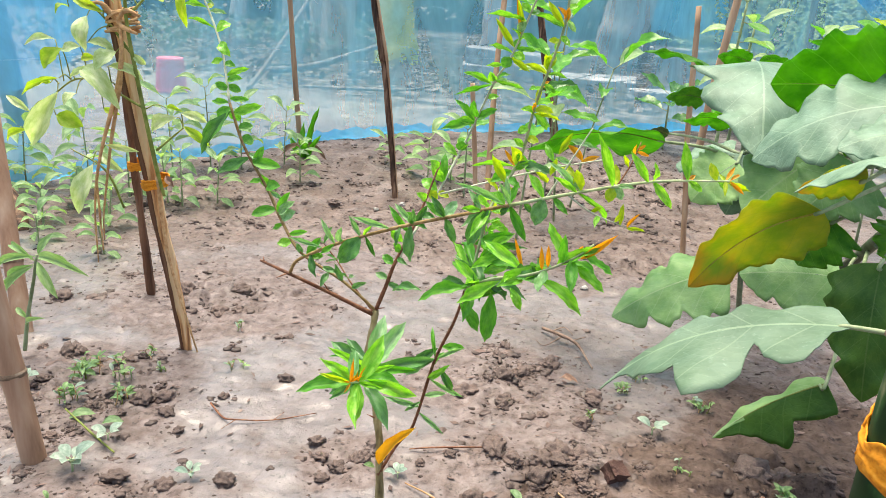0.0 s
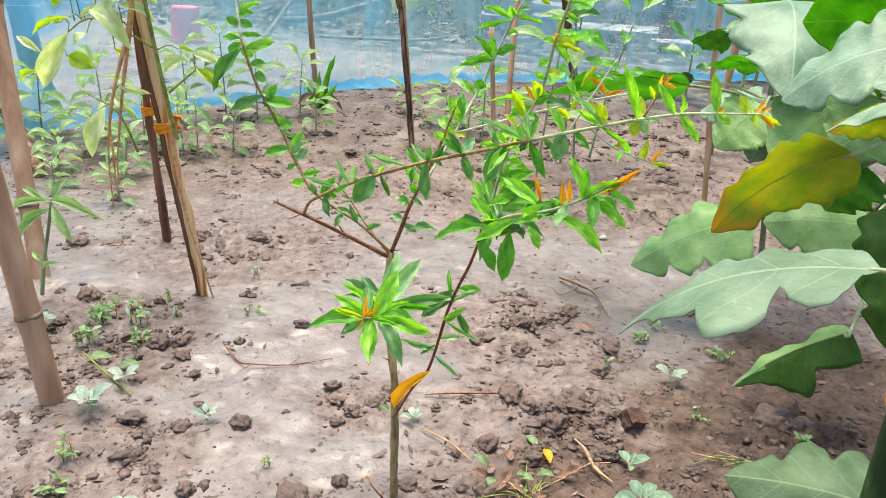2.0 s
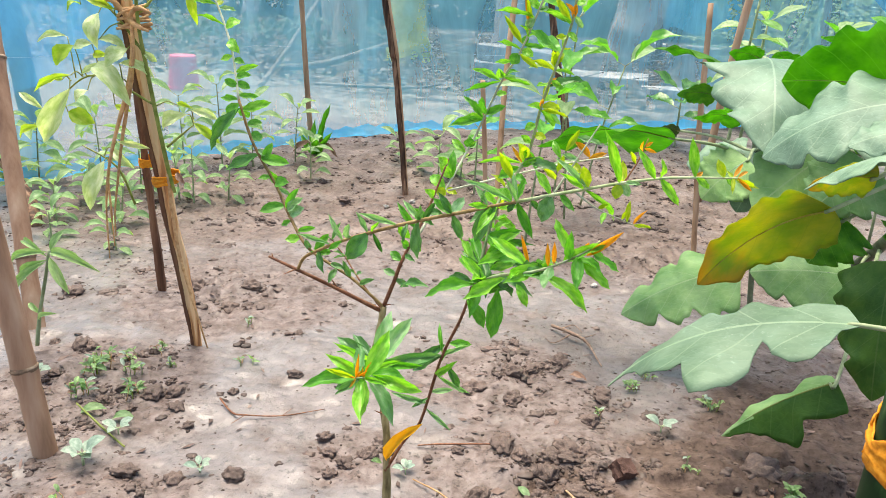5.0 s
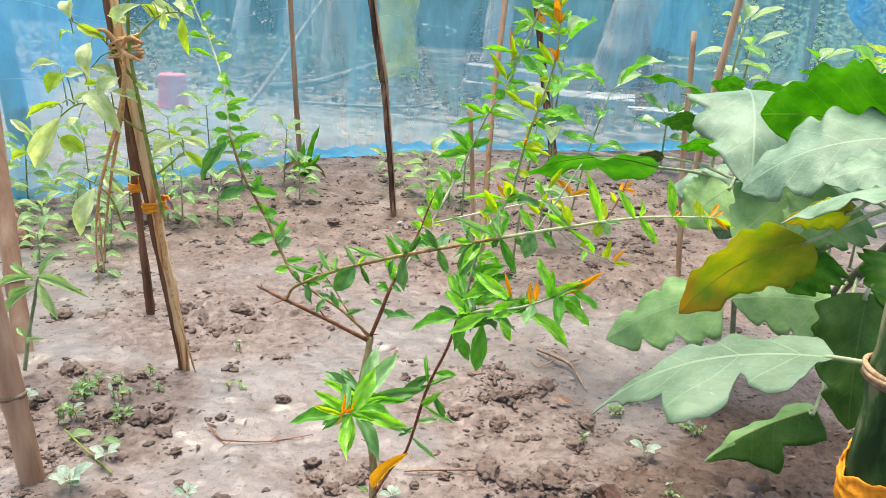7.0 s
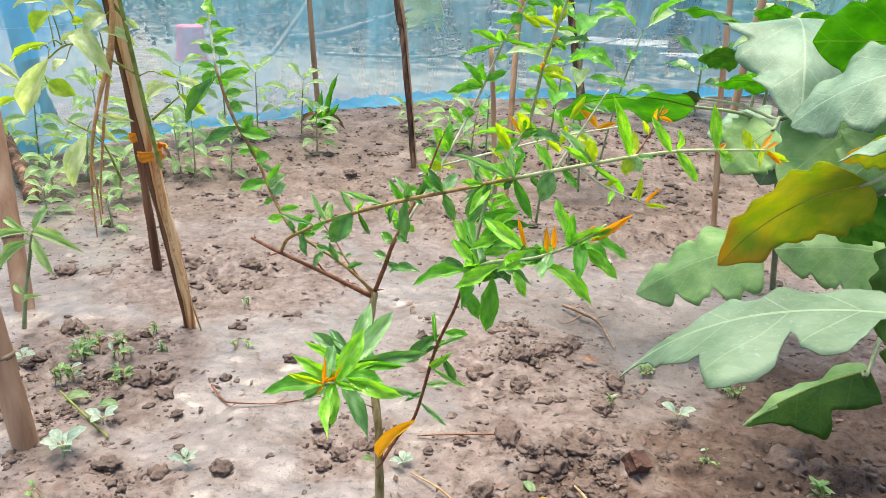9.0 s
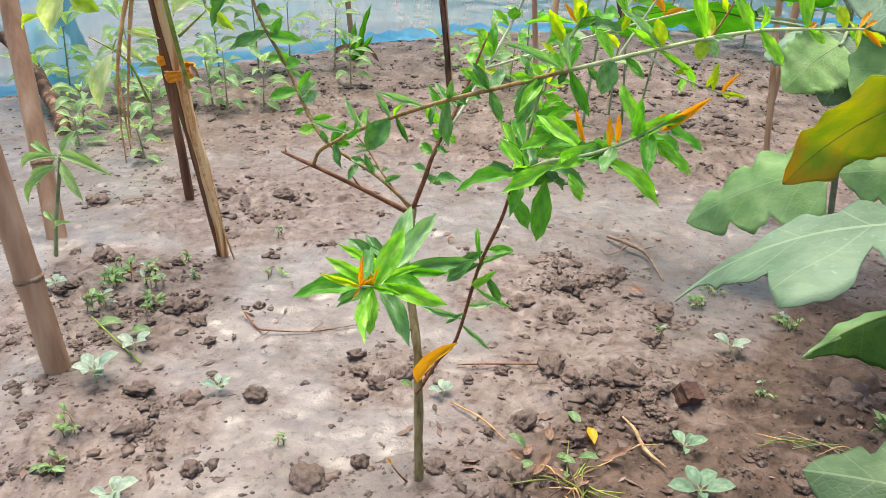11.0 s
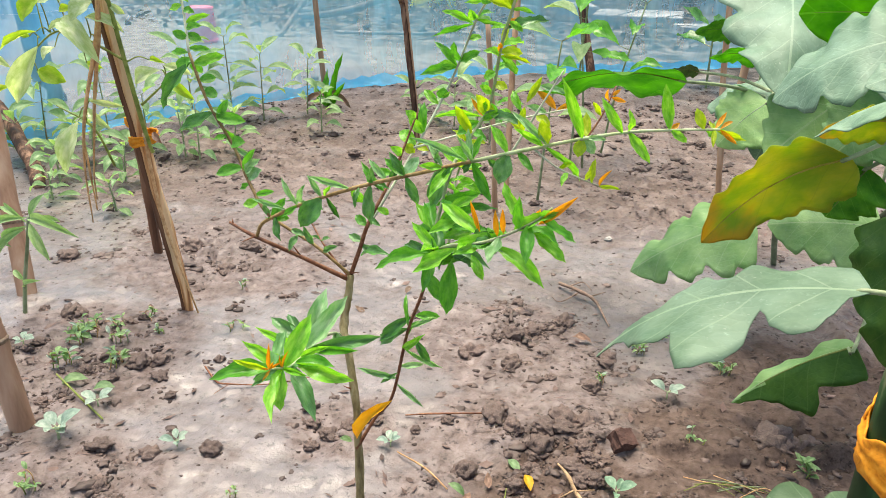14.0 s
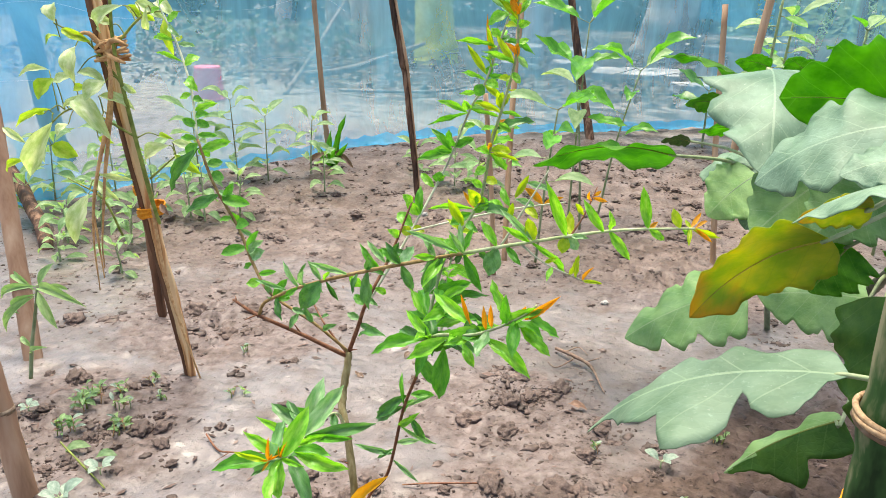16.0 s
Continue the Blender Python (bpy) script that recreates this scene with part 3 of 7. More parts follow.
def lance(u, v):
    if not 0 < u < 1:
        return 0.02
    edge = 1 + 0.035 * math.sin(u * 24 + (1 if v < 0 else 0)) + 0.04 * math.sin(u * 17 + (2 if v < 0 else 0))
    return max(0.02, math.sin(math.pi * u ** 0.95) ** 0.85 * (1 if u < 0.88 else 1 - 0.45 * (u - 0.88) / 0.12) * edge)


def oval(u, v):
    return max(0.03, math.sin(math.pi * u) ** 0.6) if 0 < u < 1 else 0.03


def toothed(u, v):
    return lance(u, v) * (1 + 0.10 * ((u * 9) % 1.0))


def face_matrix(base, tip, up, width):
    base, tip = Vector(base), Vector(tip)
    x = tip - base
    size = x.length
    x.normalize()
    z = Vector(up)
    z = z - x * z.dot(x)
    if z.length < 1e-4:
        z = x.orthogonal()
    z.normalize()
    y = z.cross(x)
    return Matrix(((x[0] * size, y[0] * width, z[0] * size, base[0]), (x[1] * size, y[1] * width, z[1] * size, base[1]),
                   (x[2] * size, y[2] * width, z[2] * size, base[2]), (0, 0, 0, 1)))


def add_leaf(parent, mesh, base, tip, width, up=(0, -0.3, 1), name="leaf", label=""):
    ob = new(name, mesh)
    hang(ob, parent, face_matrix(base, tip, up, width * (0.95 if parent.name.startswith("sapling") else 1.0)))
    return tagged(ob, label)


def shapes(tag, material, outline, bends, **more):
    return [blade(tag, material, outline, bend=b, seed=i, **more) for i, b in enumerate(bends)]


DARK = shapes("leaf_dark", LEAF_DARK, lance, (0.1, 0.35, -0.15), along=14, wave=0.04)
MID = shapes("leaf_mid", LEAF_MID, lance, (0.1, 0.4, -0.15), along=14, wave=0.04)
BRIGHT = shapes("leaf_bright", LEAF_BRIGHT, lance, (0.12, 0.45, -0.15), along=14, wave=0.04)
YOUNG = shapes("leaf_young", LEAF_YOUNG, lance, (0.2, -0.3), along=12, wave=0.04)
SHOOT = shapes("leaf_shoot", LEAF_SHOOT, lance, (0.15, -0.3), along=5, across=2)
ROUND = shapes("leaf_round", LEAF_MID, oval, (0.1, 0.25, -0.1))
PALE = shapes("leaf_pale", PALE_LEAF, lance, (0.3, 0.6, 0.1))
CLIMB = shapes("leaf_climber", VINE_LEAF, toothed, (0.3, 0.6, 0.9), wave=0.03, along=9)
WEED = shapes("leaf_weed", WEED_LEAF, oval, (0.2, 0.5), along=5, across=2)
HOAR = shapes("leaf_hoary", HOARY, oval, (0.2, 0.4), along=6, across=4)
GREYW = shapes("leaf_grey_weed", GREYWEED, oval, (0.2, 0.4), along=6, across=4)
DEAD = shapes("leaf_dead", DEADLEAF, lance, (0.4, -0.5), wave=0.06)


# ---- the ground: one sheet to the horizon, finest in the bed ----
def steps_out(first, last, fine, reach):
    line, at, step = [first], first, fine
    while at < last:
        at += fine
        line.append(at)
    out, step = list(line), fine
    while out[-1] < reach:
        step *= 1.22
        out.append(out[-1] + step)
    step = fine
    while out[0] > -reach:
        step *= 1.22
        out.insert(0, out[0] - step)
    return out


def make_ground():
    xs, ys = steps_out(-0.85, 0.85, 0.0046, 70), steps_out(0.55, 2.2, 0.0046, 70)
    verts = [(x, y, ground_height(x, y)) for y in ys for x in xs]
    n = len(xs)
    faces = [(j * n + i, j * n + i + 1, j * n + n + i + 1, j * n + n + i) for j in range(len(ys) - 1) for i in range(n - 1)]
    me = bpy.data.meshes.new("ground")
    me.from_pydata(verts, [], faces)
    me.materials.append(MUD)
    me.polygons.foreach_set("use_smooth", [True] * len(me.polygons))
    return tagged(new("ground", me), "wet grey-brown garden mud with lumps, silt and shallow prints", "ground", kind="structure")


make_ground()


# ---- the blue net round the bed ----
NET_LINE = [(-2.6, 0.6), (-1.75, 1.35), (-1.3, 1.95), (-1.03, 2.4), (-0.72, 2.84), (-0.56, 3.1), (-0.30, 3.36), (0.05, 3.55), (0.45, 3.72), (0.95, 4.0), (1.9, 4.55), (3.6, 5.4)]


def make_net():
    net = thing("net_fence", (-0.4, 3.2, 0), "translucent blue woven net fence hung round the muddy bed", "net")
    line = spline([(x, y, 0) for x, y in NET_LINE], 10)
    bm, rows = bmesh.new(), []
    n = 17
    for i, c in enumerate(line):
        way = (line[min(i + 1, len(line) - 1)] - line[max(i - 1, 0)]).normalized()
        out = Vector((-way.y, way.x, 0))
        row = []
        for k in range(n):
            z = 0.01 + 1.7 * (k / (n - 1)) ** 1.4
            sway = 0.035 * noise.noise((i * 0.22, z * 1.3, 2.0)) + 0.012 * noise.noise((i * 0.9, z * 2.5, 7.0))
            row.append(bm.verts.new(c + out * (sway + 0.02 * z) + Vector((0, 0, z))))
        rows.append(row)
    for one, two in zip(rows, rows[1:]):
        for k in range(n - 1):
            bm.faces.new((one[k], two[k], two[k + 1], one[k + 1]))
    part("net_panel", bm, NET, net)
    bm, rows = bmesh.new(), []
    for i, c in enumerate(line):
        way = (line[min(i + 1, len(line) - 1)] - line[max(i - 1, 0)]).normalized()
        inward = Vector((way.y, -way.x, 0))
        reach = 0.008 + 0.04 * max(0.0, noise.noise((i * 0.31, 1.5, 0)) + 0.15) + 0.012 * noise.noise((i * 1.3, 6, 0))
        row = []
        for k in range(6):
            f = k / 5
            lift = 0.010 + 0.032 * (1 - f) ** 2 + 0.012 * noise.noise((i * 0.8, f * 3, 4)) + 0.006 * math.sin(i * 2.3 + f * 5)
            row.append(bm.verts.new(c + inward * (reach * f + 0.004) + Vector((0, 0, max(0.006, lift)))))
        rows.append(row)
    for one, two in zip(rows, rows[1:]):
        for k in range(5):
            bm.faces.new((one[k], two[k], two[k + 1], one[k + 1]))
    part("hem", bm, NET_THICK, net, "crumpled blue hem lying on the mud")
    for hgt, r in ((0.33, 0.0004), (0.52, 0.0004)):
        cord = [(c.x, c.y + 0.012, hgt + 0.02 * math.sin(i * 0.35) + 0.03 * noise.noise((i * 0.2, hgt * 9, 4))) for i, c in enumerate(line)]
        part("seam", tube(cord, [r, r], 4, 1), NET_MILKY, net)
    return net


make_net()


def hanging_fold(points, drop, label, material=None):
    """A slack, doubled piece of net hanging from its upper edge."""
    x0, y0, z0 = points[0]
    f = thing("net_drape", (x0, y0, 0), label, "net")
    line = spline(points, 8)
    bm, rows = bmesh.new(), []
    for i, c in enumerate(line):
        d = drop(i / (len(line) - 1))
        rows.append([bm.verts.new(c + Vector((0.02 * math.sin(i * 1.3 + k * 0.4), 0.03 * math.sin(i * 0.9 + k * 0.3), -d * k / 8))) for k in range(9)])
    for one, two in zip(rows, rows[1:]):
        for k in range(8):
            bm.faces.new((one[k], two[k], two[k + 1], one[k + 1]))
    part("cloth", bm, material or NET_FOLD, f)
    return f


# ---- stakes, canes and bamboo ----
def stick(name, points, radii, material, label, category="stake", rough=0.25, sides=10, seed=0.0, group="", smooth=True):
    t = thing(name, points[0], label, category, group)
    part("shaft", tube(points, radii, sides, 8, rough, seed), material, t, smooth=smooth)
    return t


def bamboo(name, foot, top, radius, rings, material, label, ring_material):
    t = thing(name, foot, label, "bamboo pole")
    a, b = Vector(foot), Vector(top)
    pts, rad, n = [], [], 40
    for i in range(n + 1):
        f = i / n
        pts.append(a.lerp(b, f))
        near = min([abs(f - r) for r in rings] + [1])
        rad.append(radius * (1 - 0.12 * f) * (1 + 0.10 * math.exp(-(near / 0.012) ** 2) - 0.05 * math.exp(-((near - 0.03) / 0.012) ** 2)))
    part("culm", tube(pts, rad, 18, 1, 0.05), material, t)
    for r in rings:
        c, up = a.lerp(b, r), (b - a).normalized()
        part("node_ring", tube([c - up * 0.0035, c, c + up * 0.0035], [radius * 1.05, radius * 1.12, radius * 1.04], 18, 3, 0.06), ring_material, t)
    return t


def ribbon_band(parent, centre, axis, radius, height, material, turns=1.0, slope=0.2, name="ribbon"):
    """A crumpled band wound round a pole."""
    axis = Vector(axis).normalized()
    s = axis.orthogonal().normalized()
    o = axis.cross(s)
    bm, rows, n = bmesh.new(), [], int(48 * turns)
    for i in range(n + 1):
        a = 2 * math.pi * i / n * turns
        row = []
        for k in range(10):
            h = (k / 9 - 0.5) * height * (1 + 0.25 * math.sin(a * 2)) + slope * radius * math.cos(a)
            h += height * 0.22 * noise.noise((a * 1.1, k * 0.25, 4)) + height * 0.10 * noise.noise((a * 4, k * 0.3, 9))
            r = radius * (1.09 + 0.05 * math.sin(k * 1.7 + a * 1.5) + 0.09 * noise.noise((a * 2.2, k * 0.9, 1)) + 0.04 * noise.noise((a * 6, k * 1.4, 2)))
            row.append(bm.verts.new(Vector(centre) + axis * h + s * math.cos(a) * r + o * math.sin(a) * r))
        rows.append(row)
    for one, two in zip(rows, rows[1:]):
        for k in range(9):
            bm.faces.new((one[k], two[k], two[k + 1], one[k + 1]))
    ob = part(name, bm, material, parent)
    m = ob.modifiers.new("thickness", "SOLIDIFY")
    m.thickness = 0.0012
    return ob


def rope_winding(parent, centre, axis, radius, turns, rise, thick, material, name="rope", ragged=0.0):
    axis = Vector(axis).normalized()
    s = axis.orthogonal().normalized()
    o = axis.cross(s)
    pts, n = [], int(14 * turns)
    for i in range(n + 1):
        a = 2 * math.pi * i / 14
        r = radius * (1 + ragged * noise.noise((i * 0.37, 2, 5)))
        pts.append(Vector(centre) + axis * (rise * (i / n - 0.5) + ragged * 0.02 * noise.noise((i * 0.3, 8, 1))) + s * math.cos(a) * r + o * math.sin(a) * r)
    return part(name, tube(pts, [thick, thick], 6, 2, 0.2), material, parent)


bamboo("bamboo_pole", (-0.363, 0.942, -0.02), (-0.505, 0.985, 0.85), 0.0150, (0.155, 0.50, 0.83), BAMBOO,
       "dry tan bamboo pole pushed into the mud, ringed nodes", BAMBOO_RING)
bamboo("bamboo_pole", (-0.596, 1.262, -0.02), (-0.80, 1.50, 0.80), 0.0155, (0.165, 0.55, 0.9), BAMBOO,
       "thin dry bamboo pole leaning outward, frayed lower node", BAMBOO_RING)
green_pole = bamboo("bamboo_pole", (0.472, 0.628, -0.02), (0.474, 0.628, 0.75), 0.0245, (0.553, 0.92), GREENPOLE,
                    "thick dark green bamboo post with chalky patches", BAMBOO_RING)
ribbon_band(green_pole, (0.473, 0.628, 0.330), (0, 0, 1), 0.0235, 0.029, RIBBON, 1.3, 0.25, "cloth_band")
rope_winding(green_pole, (0.473, 0.628, 0.410), (0, 0, 1), 0.0262, 2.2, 0.006, 0.0018, ROPE, "rope_tie", 0.1)

stakeA = stick("wooden_stake", [(-0.316, 1.282, -0.02), (-0.327, 1.276, 0.09), (-0.341, 1.268, 0.20), (-0.351, 1.262, 0.29), (-0.374, 1.25, 0.467), (-0.388, 1.243, 0.60), (-0.404, 1.235, 0.74)],
               [0.0066, 0.0078, 0.0088, 0.0086, 0.0084, 0.0086, 0.0086], SPLIT, "split brown wooden stake tied with orange cloth and straw", rough=0.26, sides=6, smooth=False)
part("bark_strip", tube([(-0.3235, 1.2815, -0.02), (-0.3345, 1.2755, 0.09), (-0.3485, 1.2675, 0.2), (-0.3585, 1.2615, 0.29), (-0.3815, 1.2495, 0.467), (-0.3955, 1.2425, 0.6), (-0.4115, 1.2345, 0.74)], [0.0050, 0.0064, 0.0074, 0.0074, 0.0076, 0.008, 0.0076], 6, 8, 0.25, 4.0), BARKSTRIP, stakeA, "dark reddish-brown bark side", False)
ribbon_band(stakeA, (-0.343, 1.254, 0.288), (-0.1, 0, 1), 0.019, 0.013, RIBBON, 1.2, 0.15, "cloth_tie")
rope_winding(stakeA, (-0.374, 1.248, 0.522), (-0.1, 0, 1), 0.021, 5.5, 0.035, 0.0022, STRAW, "straw_binding", 0.3)
for k, (dx, dz) in enumerate(((-0.062, 0.19), (-0.078, 0.15), (-0.070, 0.17))):
    part("straw_strand", tube([(-0.366, 1.228, 0.525), (-0.362 + dx * 0.1, 1.222, 0.45), (-0.366 + dx * (0.45 + 0.15 * k), 1.228, 0.35 - 0.02 * k), (-0.366 + dx * 0.9, 1.24, 0.24), (-0.366 + dx, 1.245 + 0.004 * k, dz)],
                              [0.0022, 0.0034, 0.0024, 0.0016, 0.0010], 5, 6, 0.4, k), STRAW, stakeA)
for k, (dx, dz) in enumerate(((0.03, 0.012), (0.026, -0.012), (-0.03, 0.02))):
    part("straw_end", tube([(-0.372, 1.23, 0.52), (-0.372 + dx * 0.6, 1.222, 0.524 + dz), (-0.372 + dx * 1.3, 1.22, 0.518 + dz)], [0.003, 0.0036, 0.002], 6, 4, 0.3, k), STRAW, stakeA)
stakeA2 = stick("wooden_stake", [(-0.478, 1.475, -0.02), (-0.482, 1.468, 0.08), (-0.486, 1.46, 0.226), (-0.466, 1.41, 0.36), (-0.43, 1.33, 0.56), (-0.415, 1.30, 0.66)],
                [0.0075, 0.0078, 0.007, 0.0065, 0.006, 0.006], BARKSTRIP, "thin grey-brown stake leaning on a thicker stake", rough=0.35, seed=3, sides=6, smooth=False)
ribbon_band(stakeA2, (-0.478, 1.448, 0.262), (0, -0.1, 1), 0.0135, 0.014, RIBBON, 1.1, 0.1, "cloth_tie")
dark_stake = stick("wooden_stake", [(-0.168, 2.325, -0.03), (-0.192, 2.36, 0.14), (-0.226, 2.40, 0.35), (-0.238, 2.405, 0.41), (-0.277, 2.42, 0.60), (-0.31, 2.44, 0.80)],
      [0.0085, 0.010, 0.011, 0.0125, 0.0118, 0.0115], STICK, "knotty dark brown stake with a pale split edge", rough=0.35, seed=7, sides=6, smooth=False)
part("split_edge", tube([(-0.159, 2.318, -0.02), (-0.182, 2.353, 0.14), (-0.216, 2.393, 0.35), (-0.226, 2.397, 0.41), (-0.266, 2.413, 0.60), (-0.299, 2.433, 0.80)], [0.0012, 0.0018, 0.0036, 0.0052, 0.0042, 0.0042], 5, 8, 0.3, 5.0), CANE, dark_stake, "pale split edge", False)
stick("cane", [(0.600, 2.042, -0.02), (0.590, 2.07, 0.13), (0.578, 2.10, 0.269), (0.567, 2.15, 0.578)], [0.0066, 0.0070, 0.0069, 0.0066], CANE, "slender orange-brown cane standing among aubergine leaves", "cane", 0.15, 8, 2)
stick("cane", [(0.106, 1.862, -0.02), (0.092, 1.86, 0.2), (0.073, 1.86, 0.398)], [0.0059, 0.0055, 0.0051], CANE, "short orange-brown cane in the mud", "cane", 0.15, 8, 4)
stick("cane", [(0.118, 1.95, -0.02), (0.106, 2.1, 0.355), (0.111, 2.2, 0.623), (0.115, 2.25, 0.76)], [0.0066, 0.0070, 0.0070, 0.0066], CANE, "tall brown cane with pale joints", "cane", 0.15, 8, 5)
stick("cane", [(-0.612, 2.85, -0.02), (-0.632, 2.85, 0.22), (-0.654, 2.85, 0.573), (-0.666, 2.85, 0.8)], [0.0098, 0.0094, 0.0090, 0.0086], CANE, "bright orange-brown cane beside a leafy plant at the net", "cane", 0.15, 8, 6)
stick("cane", [(0.69, 2.58, -0.02), (0.722, 2.6, 0.365), (0.756, 2.6, 0.664), (0.77, 2.6, 0.8)], [0.0117, 0.0113, 0.0109, 0.0105], CANE, "leaning brown cane rising behind aubergine leaves", "cane", 0.15, 8, 8)
stick("wooden_stake", [(0.30, 3.45, -0.02), (0.235, 3.52, 0.25), (0.158, 3.58, 0.63), (0.13, 3.6, 0.8)], [0.017, 0.016, 0.015, 0.0145], STICK, "thin brown stake holding up the net", seed=9)
stick("wooden_stake", [(-0.945, 1.77, -0.01), (-1.02, 1.85, 0.04), (-1.20, 1.99, 0.13), (-1.36, 2.05, 0.2)], [0.016, 0.017, 0.017, 0.016], STICK, "dark stick lying slanted against the net", seed=11)


# ---- the pomegranate-like sapling ----
sapling = thing("sapling", (0.092, 0.856, 0.0), "young thorny sapling with narrow glossy leaves and orange shoot tips", "sapling")
part("trunk", tube([(0.094, 0.854, -0.03), (0.093, 0.856, 0.03), (0.092, 0.858, 0.067), (0.088, 0.868, 0.135), (0.077, 0.885, 0.182), (0.067, 0.900, 0.206), (0.0655, 0.910, 0.221), (0.068, 0.914, 0.240), (0.070, 0.918, 0.262)],
                   [0.0052, 0.0044, 0.0043, 0.0041, 0.0038, 0.0044, 0.0040, 0.0040, 0.0034], 10, 6, 0.34), BARK, sapling, "grey-green trunk with rough bark")
BRANCHES = {}


def branch(key, points, radii, material, label=""):
    BRANCHES[key] = spline(points, 12)
    return part("branch", tube(points, [r * 0.66 for r in radii], 8, 6, 0.18, len(key)), material, sapling, label)


branch("bare", [(0.069, 0.918, 0.256), (0.021, 0.912, 0.279), (-0.021, 0.905, 0.299), (-0.064, 0.94, 0.297)], [0.0042, 0.0032, 0.0028, 0.0022], TWIG, "bare thorny twig")
branch("long", [(-0.020, 0.905, 0.299), (-0.012, 0.900, 0.314), (0.004, 0.893, 0.326), (0.046, 0.868, 0.352), (0.109, 0.828, 0.385), (0.163, 0.81, 0.406), (0.206, 0.79, 0.424)],
       [0.0025, 0.0026, 0.0026, 0.0025, 0.0024, 0.0023], OLIVETWIG)
branch("long_tip", [(0.206, 0.79, 0.424), (0.251, 0.77, 0.442), (0.287, 0.757, 0.455), (0.315, 0.757, 0.461), (0.342, 0.765, 0.462), (0.372, 0.77, 0.463)],
       [0.0023, 0.002, 0.0018, 0.0015, 0.0012], GREENTWIG)
branch("left", [(0.070, 0.917, 0.262), (0.036, 0.91, 0.294), (-0.009, 0.915, 0.318), (-0.033, 0.93, 0.341), (-0.06, 0.955, 0.373), (-0.089, 0.965, 0.416), (-0.107, 0.972, 0.461)],
       [0.0026, 0.0024, 0.0024, 0.0025, 0.0024, 0.0022], OLIVETWIG)
branch("left_tip", [(-0.107, 0.972, 0.461), (-0.125, 1.0, 0.512), (-0.148, 1.02, 0.555), (-0.171, 1.03, 0.596), (-0.19, 1.04, 0.65)], [0.0021, 0.002, 0.0018, 0.0015, 0.001], WHITETWIG)
branch("middle", [(0.070, 0.918, 0.262), (0.080, 0.918, 0.29), (0.089, 0.92, 0.318), (0.106, 0.95, 0.359), (0.123, 0.98, 0.413)], [0.0036, 0.0032, 0.0028, 0.0022, 0.0014], TWIG)
branch("low", [(0.0895, 0.859, 0.10), (0.108, 0.868, 0.135), (0.123, 0.873, 0.157), (0.143, 0.852, 0.241), (0.163, 0.826, 0.299), (0.174, 0.79, 0.345)], [0.0028, 0.0025, 0.0024, 0.0023, 0.0022, 0.002], TWIG)
branch("low_tip", [(0.174, 0.79, 0.345), (0.196, 0.75, 0.372), (0.228, 0.71, 0.394), (0.256, 0.70, 0.412), (0.270, 0.695, 0.426)], [0.0021, 0.0018, 0.0015, 0.0012], GREENTWIG)
branch("tall", [(0.178, 0.775, 0.353), (0.183, 0.79, 0.385), (0.190, 0.808, 0.417), (0.21, 0.84, 0.453), (0.219, 0.83, 0.501), (0.229, 0.82, 0.537), (0.238, 0.81, 0.577), (0.236, 0.81, 0.625), (0.232, 0.81, 0.67)],
       [0.002, 0.0021, 0.0021, 0.002, 0.0018, 0.0016, 0.0014, 0.001], GREENTWIG)
branch("back", [(0.086, 0.92, 0.31), (0.119, 0.98, 0.374), (0.146, 1.03, 0.434), (0.172, 1.02, 0.498), (0.19, 1.0, 0.53), (0.22, 0.97, 0.616), (0.235, 0.96, 0.68)], [0.0021, 0.002, 0.0019, 0.0018, 0.0016, 0.0012], WHITETWIG)
branch("spur", [(0.235, 0.783, 0.434), (0.251, 0.79, 0.463), (0.267, 0.8, 0.491)], [0.0014, 0.0012, 0.0008], WHITETWIG)
branch("spur_low", [(0.251, 0.77, 0.442), (0.27, 0.76, 0.432), (0.298, 0.752, 0.424)], [0.0013, 0.0011, 0.0007], WHITETWIG)
branch("spur_tip", [(0.287, 0.757, 0.455), (0.296, 0.765, 0.47), (0.303, 0.775, 0.487)], [0.0011, 0.0009, 0.0006], TWIG)
branch("inner", [(0.0695, 0.917, 0.258), (0.04, 0.93, 0.285), (0.02, 0.95, 0.30), (0.0, 0.96, 0.318)], [0.0016, 0.0014, 0.0012, 0.0008], TWIG)
branch("cross", [(0.131, 0.93, 0.392), (0.185, 0.9, 0.417), (0.236, 0.86, 0.442), (0.28, 0.82, 0.462)], [0.0016, 0.0014, 0.0012, 0.0008], WHITETWIG)
branch("upright", [(0.186, 0.8, 0.341), (0.187, 0.82, 0.366), (0.186, 0.84, 0.392), (0.193, 0.86, 0.42)], [0.0018, 0.0016, 0.0013, 0.0008], GREENTWIG)
branch("shoot", [(0.073, 0.891, 0.192), (0.095, 0.80, 0.262), (0.112, 0.70, 0.312), (0.121, 0.635, 0.332), (0.118, 0.607, 0.345)], [0.0024, 0.0021, 0.0018, 0.0014, 0.001], GREENTWIG, "shoot bearing a fan of bright leaves")
for foot, end in (((-0.058, 0.935, 0.297), (-0.060, 0.937, 0.303)), ((0.021, 0.912, 0.280), (0.012, 0.913, 0.292)), ((-0.02, 0.906, 0.30), (-0.034, 0.90, 0.294)),
                  ((0.0705, 0.917, 0.264), (0.080, 0.915, 0.267)), ((0.084, 0.874, 0.158), (0.074, 0.870, 0.164)), ((0.068, 0.899, 0.203), (0.058, 0.897, 0.207))):
    part("thorn", tube([foot, end], [0.0012, 0.0003], 5, 2), TWIG, sapling)

rng = random.Random(11)


